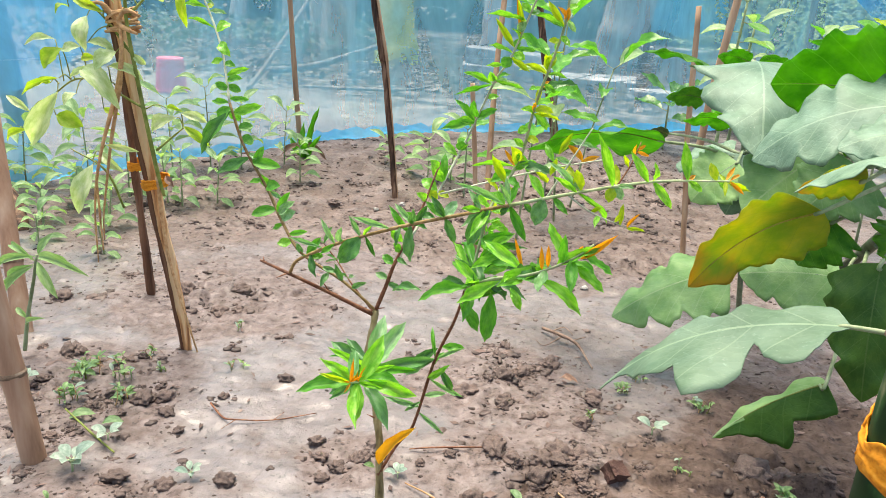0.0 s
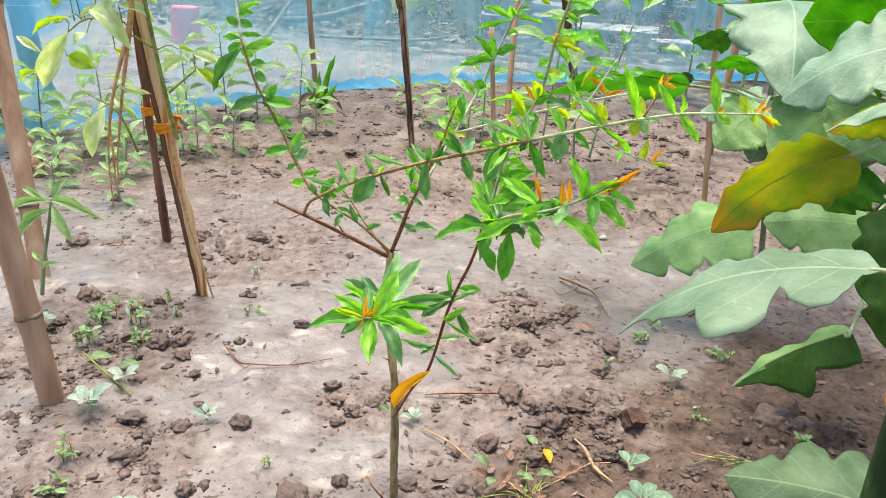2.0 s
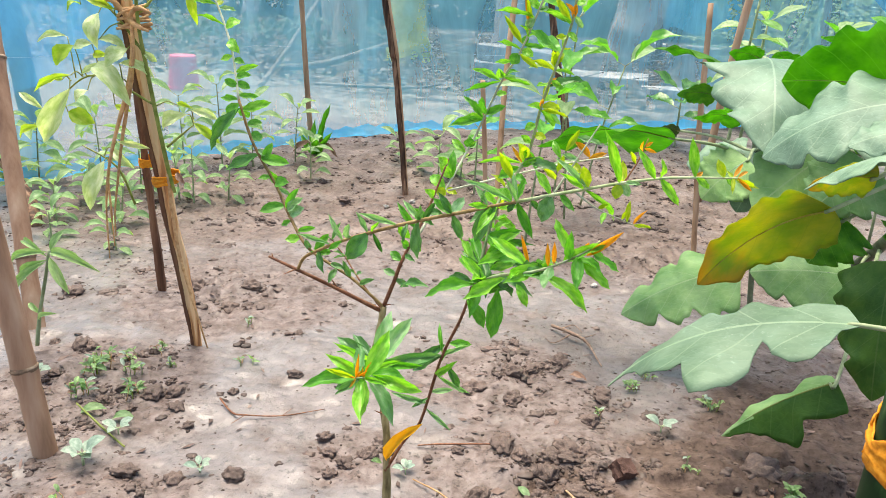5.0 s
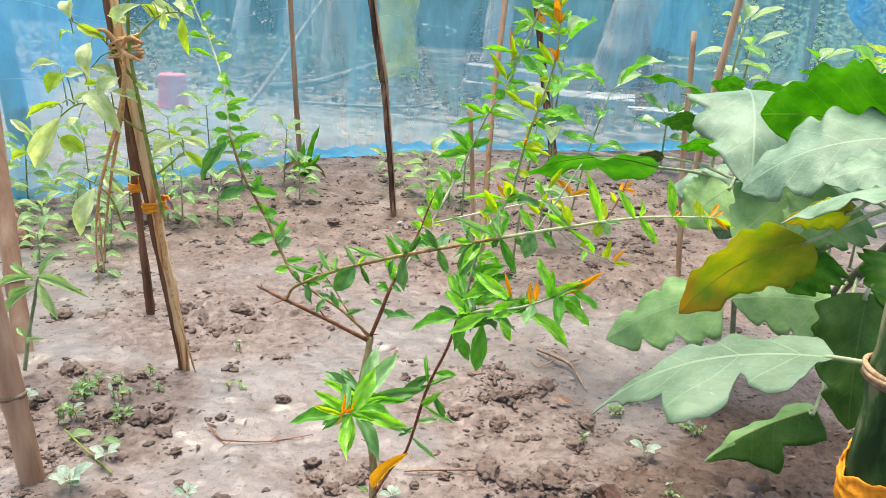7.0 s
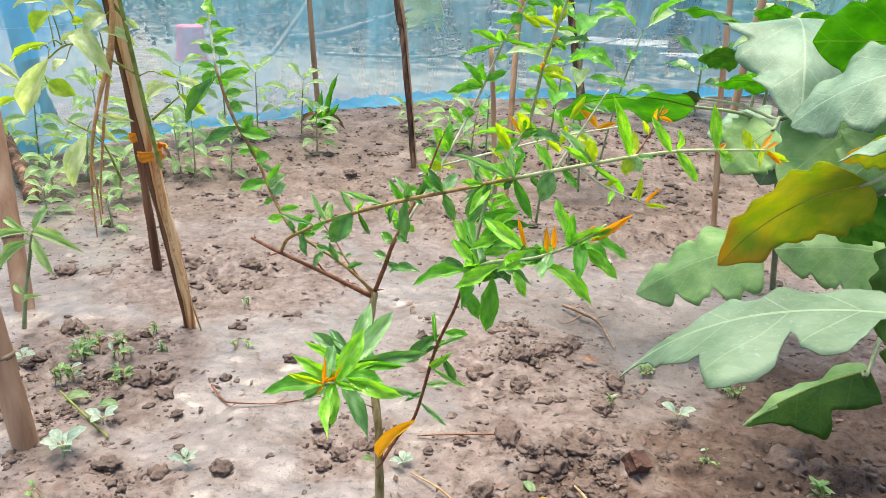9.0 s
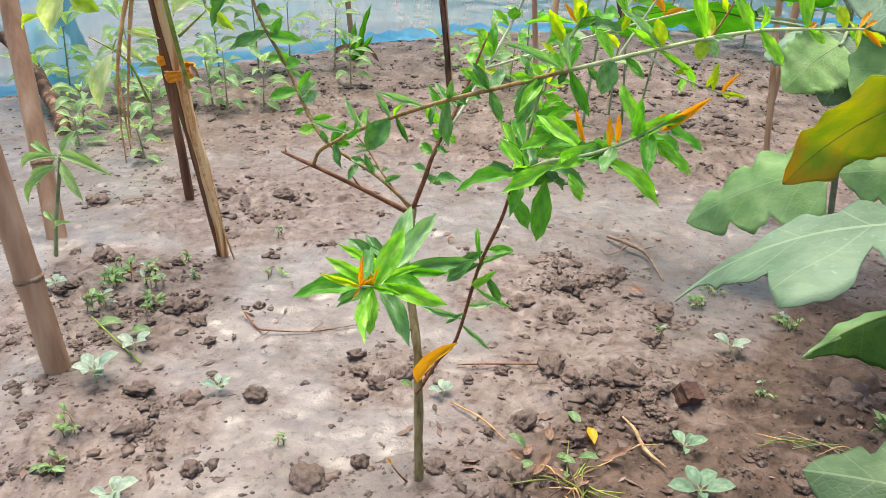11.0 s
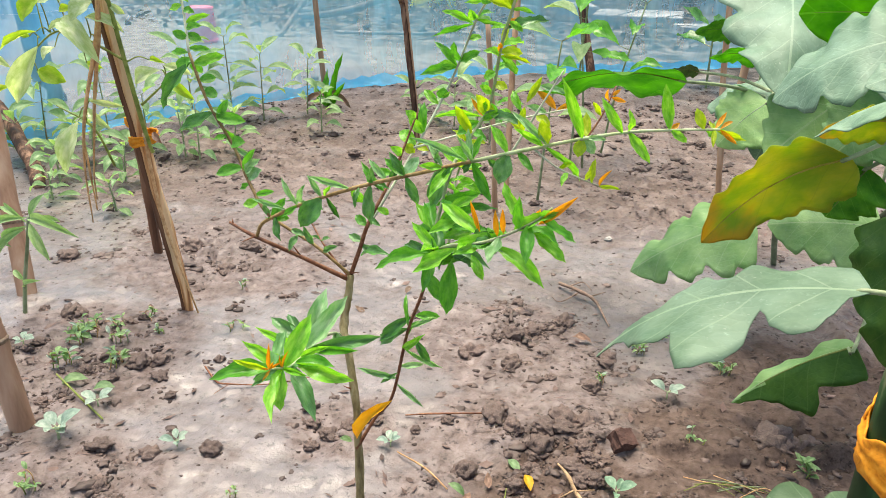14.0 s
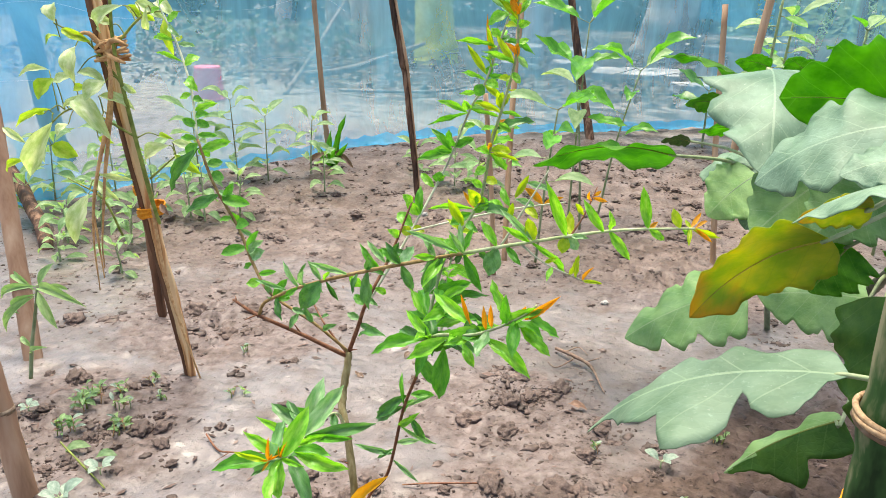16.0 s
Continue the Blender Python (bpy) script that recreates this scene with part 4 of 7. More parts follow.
def sprout(key, at, count, size, meshes, spread=0.8, forward=0.7, width=0.27, up=(0, -0.4, 1), droop=0.0):
    """A cluster of leaves at a joint of a branch."""
    line = BRANCHES[key]
    i = min(len(line) - 2, int(at * (len(line) - 1)))
    base, way = line[i], (line[i + 1] - line[i]).normalized()
    side = way.orthogonal().normalized()
    other = way.cross(side)
    turn = rng.uniform(0, 6.28)
    for k in range(count):
        a = turn + 2 * math.pi * k / count + rng.uniform(-0.8, 0.8)
        d = way * forward * rng.uniform(0.6, 1.3) + (side * math.cos(a) + other * math.sin(a)) * spread + Vector((0, 0, 0.15 - droop))
        length = size * rng.uniform(0.55, 1.25)
        nrm = (up[0] + rng.uniform(-0.5, 0.5), up[1] + rng.uniform(-0.4, 0.4), up[2])
        add_leaf(sapling, rng.choice(meshes), base, base + d.normalized() * length, length * width * rng.uniform(0.85, 1.15), nrm)


DUSTY = shapes("leaf_dusty", LEAF_DUSTY, lance, (0.1, 0.3, -0.15), along=12, wave=0.04)
DULL = shapes("leaf_dull", LEAF_DULL, lance, (0.1, 0.3, -0.15), along=12, wave=0.04)


def set_leaf(foot, tip, width, kind, key=""):
    if key:
        foot = min(BRANCHES[key], key=lambda q: (q - Vector(foot)).length)
    add_leaf(sapling, rng.choice(kind), foot, tip, width, (rng.uniform(-0.35, 0.35), -0.85, 0.5))


# leaves set joint by joint: foot, tip, width, kind
for foot, tip, w, kind in (((0.066, 0.855, 0.363), (0.048, 0.847, 0.337), 0.0191, DARK), ((0.037, 0.873, 0.347), (0.022, 0.873, 0.373), 0.0056, DUSTY), ((0.037, 0.873, 0.347), (0.022, 0.869, 0.336), 0.0063, MID),
                           ((0.002, 0.894, 0.325), (0.016, 0.896, 0.345), 0.0101, MID), ((0.004, 0.893, 0.326), (0.019, 0.895, 0.325), 0.0086, MID), ((0.042, 0.871, 0.35), (0.047, 0.858, 0.37), 0.0084, DUSTY),
                           ((0.007, 0.892, 0.328), (0.016, 0.878, 0.308), 0.0086, DARK), ((0.022, 0.883, 0.338), (-0.016, 0.89, 0.344), 0.0050, DUSTY), ((0.066, 0.855, 0.363), (0.056, 0.848, 0.385), 0.0055, DUSTY),
                           ((0.071, 0.851, 0.366), (0.081, 0.843, 0.38), 0.0041, BRIGHT), ((0.071, 0.851, 0.366), (0.079, 0.863, 0.341), 0.0048, DARK), ((0.099, 0.834, 0.38), (0.062, 0.832, 0.389), 0.0060, DUSTY),
                           ((0.099, 0.834, 0.38), (0.109, 0.841, 0.366), 0.0093, BRIGHT)):
    set_leaf(foot, tip, w, kind)
for foot, tip, w, kind in (((0.119, 0.824, 0.389), (0.12, 0.822, 0.354), 0.0117, DULL), ((0.123, 0.822, 0.391), (0.116, 0.825, 0.396), 0.0078, MID), ((0.109, 0.828, 0.385), (0.107, 0.818, 0.369), 0.0053, DARK),
                           ((0.15, 0.814, 0.401), (0.16, 0.817, 0.377), 0.0090, DULL), ((0.15, 0.814, 0.401), (0.159, 0.823, 0.415), 0.0109, DUSTY), ((0.15, 0.814, 0.401), (0.137, 0.814, 0.42), 0.0071, DARK),
                           ((0.15, 0.814, 0.401), (0.132, 0.819, 0.413), 0.0077, MID), ((0.182, 0.802, 0.414), (0.173, 0.805, 0.377), 0.0139, DULL), ((0.182, 0.802, 0.414), (0.166, 0.789, 0.418), 0.0063, BRIGHT),
                           ((0.182, 0.802, 0.414), (0.169, 0.808, 0.43), 0.0050, DUSTY), ((0.189, 0.798, 0.417), (0.181, 0.8, 0.401), 0.0056, DARK), ((0.206, 0.79, 0.424), (0.222, 0.784, 0.395), 0.0087, MID),
                           ((0.206, 0.79, 0.424), (0.196, 0.777, 0.446), 0.0050, DUSTY)):
    set_leaf(foot, tip, w, kind)
for foot, tip, w, kind in (((0.206, 0.79, 0.424), (0.201, 0.799, 0.446), 0.0050, DUSTY), ((0.202, 0.792, 0.423), (0.159, 0.79, 0.439), 0.0056, DUSTY), ((0.202, 0.792, 0.423), (0.189, 0.796, 0.432), 0.0112, BRIGHT),
                           ((0.206, 0.79, 0.424), (0.212, 0.799, 0.442), 0.0062, MID), ((0.206, 0.79, 0.424), (0.199, 0.795, 0.413), 0.0056, DARK), ((0.217, 0.79, 0.427), (0.225, 0.8, 0.416), 0.0056, DARK),
                           ((0.233, 0.778, 0.435), (0.228, 0.774, 0.413), 0.0146, DULL), ((0.233, 0.778, 0.435), (0.219, 0.785, 0.453), 0.0079, BRIGHT), ((0.261, 0.766, 0.446), (0.256, 0.764, 0.464), 0.0095, YOUNG),
                           ((0.261, 0.766, 0.446), (0.234, 0.776, 0.466), 0.0054, DUSTY), ((0.258, 0.767, 0.445), (0.285, 0.776, 0.419), 0.0054, BRIGHT), ((0.258, 0.767, 0.445), (0.238, 0.756, 0.459), 0.0054, BRIGHT),
                           ((0.24, 0.775, 0.438), (0.253, 0.764, 0.427), 0.0060, MID)):
    set_leaf(foot, tip, w, kind)
for foot, tip, w, kind in (((0.284, 0.758, 0.454), (0.268, 0.749, 0.496), 0.0082, BRIGHT), ((0.287, 0.757, 0.455), (0.285, 0.768, 0.47), 0.0071, YOUNG), ((0.284, 0.758, 0.454), (0.282, 0.755, 0.442), 0.0094, YOUNG),
                           ((0.284, 0.758, 0.454), (0.293, 0.76, 0.444), 0.0094, DUSTY), ((0.287, 0.757, 0.455), (0.3, 0.751, 0.456), 0.0041, DUSTY), ((0.31, 0.756, 0.46), (0.294, 0.756, 0.483), 0.0070, BRIGHT),
                           ((0.313, 0.757, 0.461), (0.312, 0.753, 0.477), 0.0053, BRIGHT), ((0.313, 0.757, 0.461), (0.329, 0.752, 0.442), 0.0076, BRIGHT), ((0.34, 0.764, 0.462), (0.334, 0.766, 0.492), 0.0083, BRIGHT),
                           ((0.34, 0.764, 0.462), (0.352, 0.766, 0.454), 0.0059, BRIGHT), ((0.34, 0.764, 0.462), (0.347, 0.774, 0.465), 0.0036, SHOOT), ((0.362, 0.768, 0.463), (0.356, 0.772, 0.476), 0.0072, YOUNG),
                           ((0.362, 0.768, 0.463), (0.37, 0.779, 0.455), 0.0054, BRIGHT)):
    set_leaf(foot, tip, w, kind)
for foot, tip, w, kind in (((0.369, 0.77, 0.463), (0.376, 0.778, 0.473), 0.0036, SHOOT), ((0.369, 0.77, 0.463), (0.392, 0.781, 0.454), 0.0048, YOUNG), ((0.372, 0.77, 0.463), (0.385, 0.773, 0.453), 0.0036, SHOOT),
                           ((0.369, 0.77, 0.463), (0.368, 0.76, 0.453), 0.0036, YOUNG), ((0.372, 0.77, 0.463), (0.381, 0.778, 0.467), 0.0030, SHOOT), ((0.369, 0.77, 0.463), (0.366, 0.781, 0.466), 0.0030, YOUNG),
                           ((0.239, 0.803, 0.46), (0.231, 0.812, 0.473), 0.0063, BRIGHT), ((0.242, 0.806, 0.466), (0.252, 0.807, 0.485), 0.0057, YOUNG), ((0.248, 0.811, 0.474), (0.263, 0.816, 0.46), 0.0070, SHOOT),
                           ((0.25, 0.813, 0.477), (0.271, 0.805, 0.474), 0.0058, DUSTY), ((0.241, 0.805, 0.463), (0.237, 0.812, 0.446), 0.0057, YOUNG), ((0.262, 0.837, 0.454), (0.278, 0.838, 0.461), 0.0053, SHOOT),
                           ((0.255, 0.843, 0.451), (0.239, 0.837, 0.457), 0.0060, DUSTY)):
    set_leaf(foot, tip, w, kind)
for foot, tip, w, kind in (((0.247, 0.85, 0.447), (0.259, 0.838, 0.441), 0.0081, YOUNG), ((0.228, 0.867, 0.438), (0.213, 0.875, 0.443), 0.0083, BRIGHT), ((0.224, 0.87, 0.436), (0.237, 0.882, 0.424), 0.0070, YOUNG),
                           ((0.3, 0.77, 0.478), (0.298, 0.758, 0.488), 0.0030, SHOOT), ((0.3, 0.771, 0.48), (0.311, 0.778, 0.476), 0.0036, SHOOT), ((0.301, 0.772, 0.481), (0.306, 0.768, 0.486), 0.0030, SHOOT),
                           ((0.295, 0.764, 0.469), (0.289, 0.754, 0.48), 0.0042, YOUNG), ((0.288, 0.755, 0.427), (0.291, 0.748, 0.439), 0.0041, YOUNG), ((0.293, 0.753, 0.425), (0.294, 0.759, 0.441), 0.0047, YOUNG),
                           ((0.298, 0.752, 0.424), (0.305, 0.761, 0.42), 0.0029, YOUNG), ((0.298, 0.752, 0.424), (0.305, 0.739, 0.44), 0.0029, SHOOT), ((0.298, 0.752, 0.424), (0.312, 0.754, 0.422), 0.0029, YOUNG),
                           ((0.276, 0.758, 0.43), (0.273, 0.745, 0.424), 0.0047, BRIGHT)):
    set_leaf(foot, tip, w, kind)
for foot, tip, w, kind in (((0.27, 0.76, 0.432), (0.279, 0.765, 0.436), 0.0041, YOUNG), ((0.126, 0.995, 0.389), (0.112, 0.989, 0.408), 0.0114, BRIGHT), ((0.126, 0.995, 0.389), (0.125, 1.004, 0.419), 0.0098, MID),
                           ((0.137, 1.018, 0.414), (0.119, 1.03, 0.426), 0.0092, BRIGHT), ((0.139, 1.022, 0.419), (0.141, 1.021, 0.431), 0.0135, MID), ((0.121, 0.985, 0.379), (0.101, 0.997, 0.389), 0.0137, BRIGHT),
                           ((0.121, 0.985, 0.379), (0.135, 0.979, 0.376), 0.0081, YOUNG), ((0.153, 1.032, 0.45), (0.116, 1.02, 0.442), 0.0111, MID), ((0.153, 1.032, 0.45), (0.128, 1.034, 0.474), 0.0085, MID),
                           ((0.155, 1.031, 0.456), (0.151, 1.018, 0.477), 0.0119, MID), ((0.155, 1.031, 0.456), (0.177, 1.023, 0.468), 0.0111, MID), ((0.153, 1.032, 0.45), (0.133, 1.029, 0.453), 0.0102, BRIGHT),
                           ((0.17, 1.021, 0.494), (0.137, 1.023, 0.505), 0.0076, BRIGHT)):
    set_leaf(foot, tip, w, kind)
for foot, tip, w, kind in (((0.172, 1.02, 0.498), (0.167, 1.01, 0.509), 0.0109, BRIGHT), ((0.17, 1.021, 0.494), (0.13, 1.008, 0.482), 0.0059, MID), ((0.172, 1.02, 0.498), (0.186, 1.029, 0.498), 0.0076, DUSTY),
                           ((0.172, 1.02, 0.498), (0.204, 1.014, 0.493), 0.0051, BRIGHT), ((0.19, 1, 0.53), (0.163, 1.011, 0.536), 0.0058, BRIGHT), ((0.192, 0.998, 0.535), (0.169, 1.007, 0.564), 0.0074, YOUNG),
                           ((0.192, 0.998, 0.535), (0.214, 0.994, 0.534), 0.0066, MID), ((0.19, 1, 0.53), (0.203, 0.998, 0.524), 0.0115, BRIGHT), ((0.188, 1.002, 0.526), (0.18, 1.002, 0.515), 0.0132, MID),
                           ((0.192, 0.998, 0.535), (0.194, 1.001, 0.545), 0.0082, MID), ((0.183, 1.008, 0.517), (0.162, 1.009, 0.515), 0.0058, BRIGHT), ((0.188, 1.002, 0.526), (0.209, 1.003, 0.512), 0.0074, YOUNG),
                           ((0.205, 0.984, 0.571), (0.195, 0.986, 0.581), 0.0089, BRIGHT)):
    set_leaf(foot, tip, w, kind)
for foot, tip, w, kind in (((0.205, 0.984, 0.571), (0.209, 0.995, 0.579), 0.0089, BRIGHT), ((0.202, 0.987, 0.563), (0.16, 0.986, 0.568), 0.0065, BRIGHT), ((0.205, 0.984, 0.571), (0.238, 0.982, 0.558), 0.0073, MID),
                           ((0.202, 0.987, 0.563), (0.193, 0.992, 0.552), 0.0097, DUSTY), ((0.205, 0.984, 0.571), (0.215, 0.977, 0.573), 0.0073, DUSTY), ((0.213, 0.976, 0.595), (0.194, 0.97, 0.584), 0.0120, BRIGHT),
                           ((0.213, 0.976, 0.595), (0.203, 0.988, 0.611), 0.0096, MID), ((0.216, 0.974, 0.602), (0.226, 0.974, 0.598), 0.0064, SHOOT), ((0.216, 0.974, 0.602), (0.22, 0.974, 0.61), 0.0056, SHOOT),
                           ((0.213, 0.976, 0.595), (0.189, 0.963, 0.612), 0.0064, DUSTY), ((0.218, 0.972, 0.609), (0.23, 0.969, 0.604), 0.0072, YOUNG), ((0.218, 0.972, 0.609), (0.208, 0.973, 0.621), 0.0072, BRIGHT),
                           ((0.2, 0.99, 0.555), (0.192, 0.977, 0.584), 0.0049, YOUNG)):
    set_leaf(foot, tip, w, kind)
for foot, tip, w, kind in (((0.197, 0.993, 0.548), (0.19, 0.995, 0.593), 0.0041, SHOOT), ((0.164, 1.026, 0.479), (0.177, 1.029, 0.481), 0.0076, BRIGHT), ((0.209, 0.839, 0.45), (0.202, 0.826, 0.466), 0.0113, YOUNG),
                           ((0.209, 0.839, 0.45), (0.213, 0.841, 0.455), 0.0107, YOUNG), ((0.207, 0.837, 0.446), (0.168, 0.835, 0.444), 0.0053, BRIGHT), ((0.205, 0.835, 0.443), (0.186, 0.838, 0.431), 0.0106, MID),
                           ((0.2, 0.826, 0.434), (0.187, 0.821, 0.458), 0.0085, YOUNG), ((0.207, 0.837, 0.446), (0.196, 0.841, 0.46), 0.0040, SHOOT), ((0.205, 0.835, 0.443), (0.22, 0.84, 0.451), 0.0060, BRIGHT),
                           ((0.202, 0.829, 0.437), (0.213, 0.816, 0.433), 0.0072, MID), ((0.218, 0.832, 0.494), (0.207, 0.82, 0.499), 0.0073, BRIGHT), ((0.218, 0.831, 0.497), (0.235, 0.835, 0.496), 0.0092, YOUNG),
                           ((0.218, 0.832, 0.494), (0.231, 0.843, 0.479), 0.0073, BRIGHT)):
    set_leaf(foot, tip, w, kind)
for foot, tip, w, kind in (((0.218, 0.831, 0.497), (0.219, 0.823, 0.505), 0.0046, SHOOT), ((0.218, 0.832, 0.494), (0.242, 0.83, 0.49), 0.0040, YOUNG), ((0.216, 0.836, 0.481), (0.206, 0.838, 0.476), 0.0080, BRIGHT),
                           ((0.214, 0.839, 0.473), (0.225, 0.833, 0.47), 0.0080, YOUNG), ((0.213, 0.84, 0.464), (0.203, 0.836, 0.471), 0.0067, BRIGHT), ((0.227, 0.822, 0.531), (0.224, 0.816, 0.545), 0.0065, YOUNG),
                           ((0.227, 0.822, 0.531), (0.228, 0.817, 0.545), 0.0072, YOUNG), ((0.228, 0.821, 0.534), (0.233, 0.822, 0.543), 0.0065, YOUNG), ((0.227, 0.823, 0.528), (0.206, 0.816, 0.536), 0.0059, YOUNG),
                           ((0.227, 0.823, 0.528), (0.244, 0.818, 0.526), 0.0039, BRIGHT), ((0.223, 0.826, 0.517), (0.229, 0.832, 0.522), 0.0046, SHOOT), ((0.223, 0.826, 0.517), (0.213, 0.813, 0.516), 0.0059, BRIGHT),
                           ((0.224, 0.825, 0.52), (0.235, 0.826, 0.513), 0.0059, BRIGHT)):
    set_leaf(foot, tip, w, kind)
for foot, tip, w, kind in (((0.237, 0.812, 0.566), (0.222, 0.817, 0.586), 0.0058, YOUNG), ((0.237, 0.811, 0.57), (0.239, 0.805, 0.582), 0.0058, SHOOT), ((0.237, 0.812, 0.566), (0.213, 0.804, 0.575), 0.0051, BRIGHT),
                           ((0.238, 0.81, 0.573), (0.246, 0.817, 0.563), 0.0051, DUSTY), ((0.238, 0.81, 0.573), (0.23, 0.803, 0.582), 0.0045, SHOOT), ((0.235, 0.813, 0.56), (0.242, 0.804, 0.553), 0.0064, BRIGHT),
                           ((0.234, 0.814, 0.556), (0.225, 0.812, 0.556), 0.0058, YOUNG), ((0.238, 0.81, 0.581), (0.246, 0.814, 0.584), 0.0057, BRIGHT), ((0.238, 0.809, 0.601), (0.24, 0.798, 0.609), 0.0057, SHOOT),
                           ((0.238, 0.809, 0.597), (0.222, 0.804, 0.612), 0.0051, YOUNG), ((0.238, 0.809, 0.601), (0.232, 0.804, 0.614), 0.0057, SHOOT), ((0.238, 0.809, 0.601), (0.246, 0.817, 0.611), 0.0051, BRIGHT),
                           ((0.238, 0.809, 0.593), (0.247, 0.807, 0.596), 0.0064, BRIGHT)):
    set_leaf(foot, tip, w, kind)
for foot, tip, w, kind in (((0.238, 0.809, 0.593), (0.228, 0.818, 0.593), 0.0057, YOUNG), ((0.237, 0.81, 0.609), (0.233, 0.8, 0.622), 0.0057, SHOOT), ((0.237, 0.81, 0.613), (0.242, 0.805, 0.622), 0.0057, YOUNG),
                           ((0.1, 0.939, 0.344), (0.076, 0.942, 0.372), 0.0076, MID), ((0.103, 0.945, 0.351), (0.08, 0.954, 0.371), 0.0069, DUSTY), ((0.103, 0.945, 0.351), (0.117, 0.942, 0.376), 0.0077, DARK),
                           ((0.107, 0.952, 0.363), (0.125, 0.944, 0.362), 0.0085, DARK), ((0.112, 0.96, 0.376), (0.103, 0.949, 0.386), 0.0094, BRIGHT), ((0.114, 0.965, 0.385), (0.124, 0.965, 0.377), 0.0110, YOUNG),
                           ((0.093, 0.926, 0.327), (0.087, 0.916, 0.339), 0.0090, MID), ((0.088, 0.919, 0.315), (0.074, 0.926, 0.322), 0.0097, MID), ((0.094, 0.928, 0.33), (0.105, 0.936, 0.322), 0.0075, BRIGHT),
                           ((0.09, 0.922, 0.321), (0.103, 0.912, 0.318), 0.0060, DARK)):
    set_leaf(foot, tip, w, kind)
for foot, tip, w, kind in (((0.122, 0.977, 0.408), (0.113, 0.971, 0.417), 0.0096, BRIGHT), ((0.083, 0.917, 0.299), (0.067, 0.924, 0.302), 0.0082, DULL), ((0.081, 0.918, 0.295), (0.096, 0.921, 0.286), 0.0074, DULL),
                           ((0.106, 0.95, 0.359), (0.087, 0.957, 0.357), 0.0093, MID), ((-0.08, 0.962, 0.401), (-0.046, 0.957, 0.399), 0.0134, ROUND), ((-0.062, 0.956, 0.376), (-0.043, 0.946, 0.381), 0.0133, ROUND),
                           ((-0.046, 0.943, 0.356), (-0.072, 0.936, 0.349), 0.0130, ROUND), ((-0.06, 0.955, 0.373), (-0.046, 0.962, 0.362), 0.0055, DUSTY), ((-0.042, 0.938, 0.351), (-0.022, 0.931, 0.37), 0.0114, DUSTY),
                           ((-0.039, 0.936, 0.348), (-0.021, 0.931, 0.359), 0.0145, DUSTY), ((-0.044, 0.94, 0.353), (-0.029, 0.937, 0.378), 0.0092, ROUND), ((-0.027, 0.925, 0.335), (-0.006, 0.922, 0.341), 0.0068, ROUND),
                           ((-0.022, 0.921, 0.329), (-0.038, 0.918, 0.326), 0.0105, BRIGHT)):
    set_leaf(foot, tip, w, kind)
for foot, tip, w, kind in (((-0.035, 0.932, 0.343), (-0.051, 0.942, 0.334), 0.0068, MID), ((-0.104, 0.971, 0.453), (-0.136, 0.961, 0.405), 0.0151, DARK), ((-0.082, 0.963, 0.405), (-0.115, 0.949, 0.388), 0.0150, DARK),
                           ((-0.093, 0.966, 0.423), (-0.083, 0.977, 0.421), 0.0142, ROUND), ((-0.097, 0.968, 0.435), (-0.083, 0.977, 0.437), 0.0119, ROUND), ((-0.103, 0.97, 0.45), (-0.074, 0.982, 0.459), 0.0127, BRIGHT),
                           ((-0.106, 0.971, 0.457), (-0.12, 0.969, 0.442), 0.0143, MID), ((-0.104, 0.971, 0.453), (-0.101, 0.982, 0.44), 0.0143, MID), ((-0.107, 0.972, 0.461), (-0.132, 0.982, 0.46), 0.0080, MID),
                           ((-0.067, 0.959, 0.383), (-0.079, 0.95, 0.381), 0.0070, MID), ((-0.078, 0.962, 0.397), (-0.068, 0.967, 0.418), 0.0094, ROUND), ((-0.072, 0.96, 0.39), (-0.06, 0.968, 0.37), 0.0094, MID),
                           ((-0.085, 0.964, 0.409), (-0.069, 0.967, 0.403), 0.0071, DUSTY)):
    set_leaf(foot, tip, w, kind)
for foot, tip, w, kind in (((-0.009, 0.915, 0.318), (-0.015, 0.914, 0.33), 0.0074, DULL), ((0.013, 0.911, 0.307), (0.032, 0.905, 0.305), 0.0066, DULL), ((0.036, 0.91, 0.294), (0.028, 0.905, 0.315), 0.0066, DULL),
                           ((0.045, 0.911, 0.287), (0.063, 0.903, 0.298), 0.0066, DULL), ((0.021, 0.91, 0.303), (0.015, 0.898, 0.29), 0.0074, DULL), ((-0.108, 0.974, 0.465), (-0.086, 0.976, 0.465), 0.0072, MID),
                           ((-0.114, 0.984, 0.483), (-0.094, 0.978, 0.487), 0.0089, MID), ((-0.116, 0.987, 0.487), (-0.092, 0.994, 0.496), 0.0081, BRIGHT), ((-0.129, 1.004, 0.52), (-0.112, 0.991, 0.507), 0.0124, BRIGHT),
                           ((-0.134, 1.009, 0.531), (-0.121, 1.019, 0.54), 0.0141, BRIGHT), ((-0.136, 1.011, 0.534), (-0.17, 1.015, 0.543), 0.0050, BRIGHT), ((-0.148, 1.02, 0.555), (-0.18, 1.03, 0.556), 0.0076, BRIGHT),
                           ((-0.148, 1.02, 0.555), (-0.146, 1.029, 0.561), 0.0084, YOUNG)):
    set_leaf(foot, tip, w, kind)
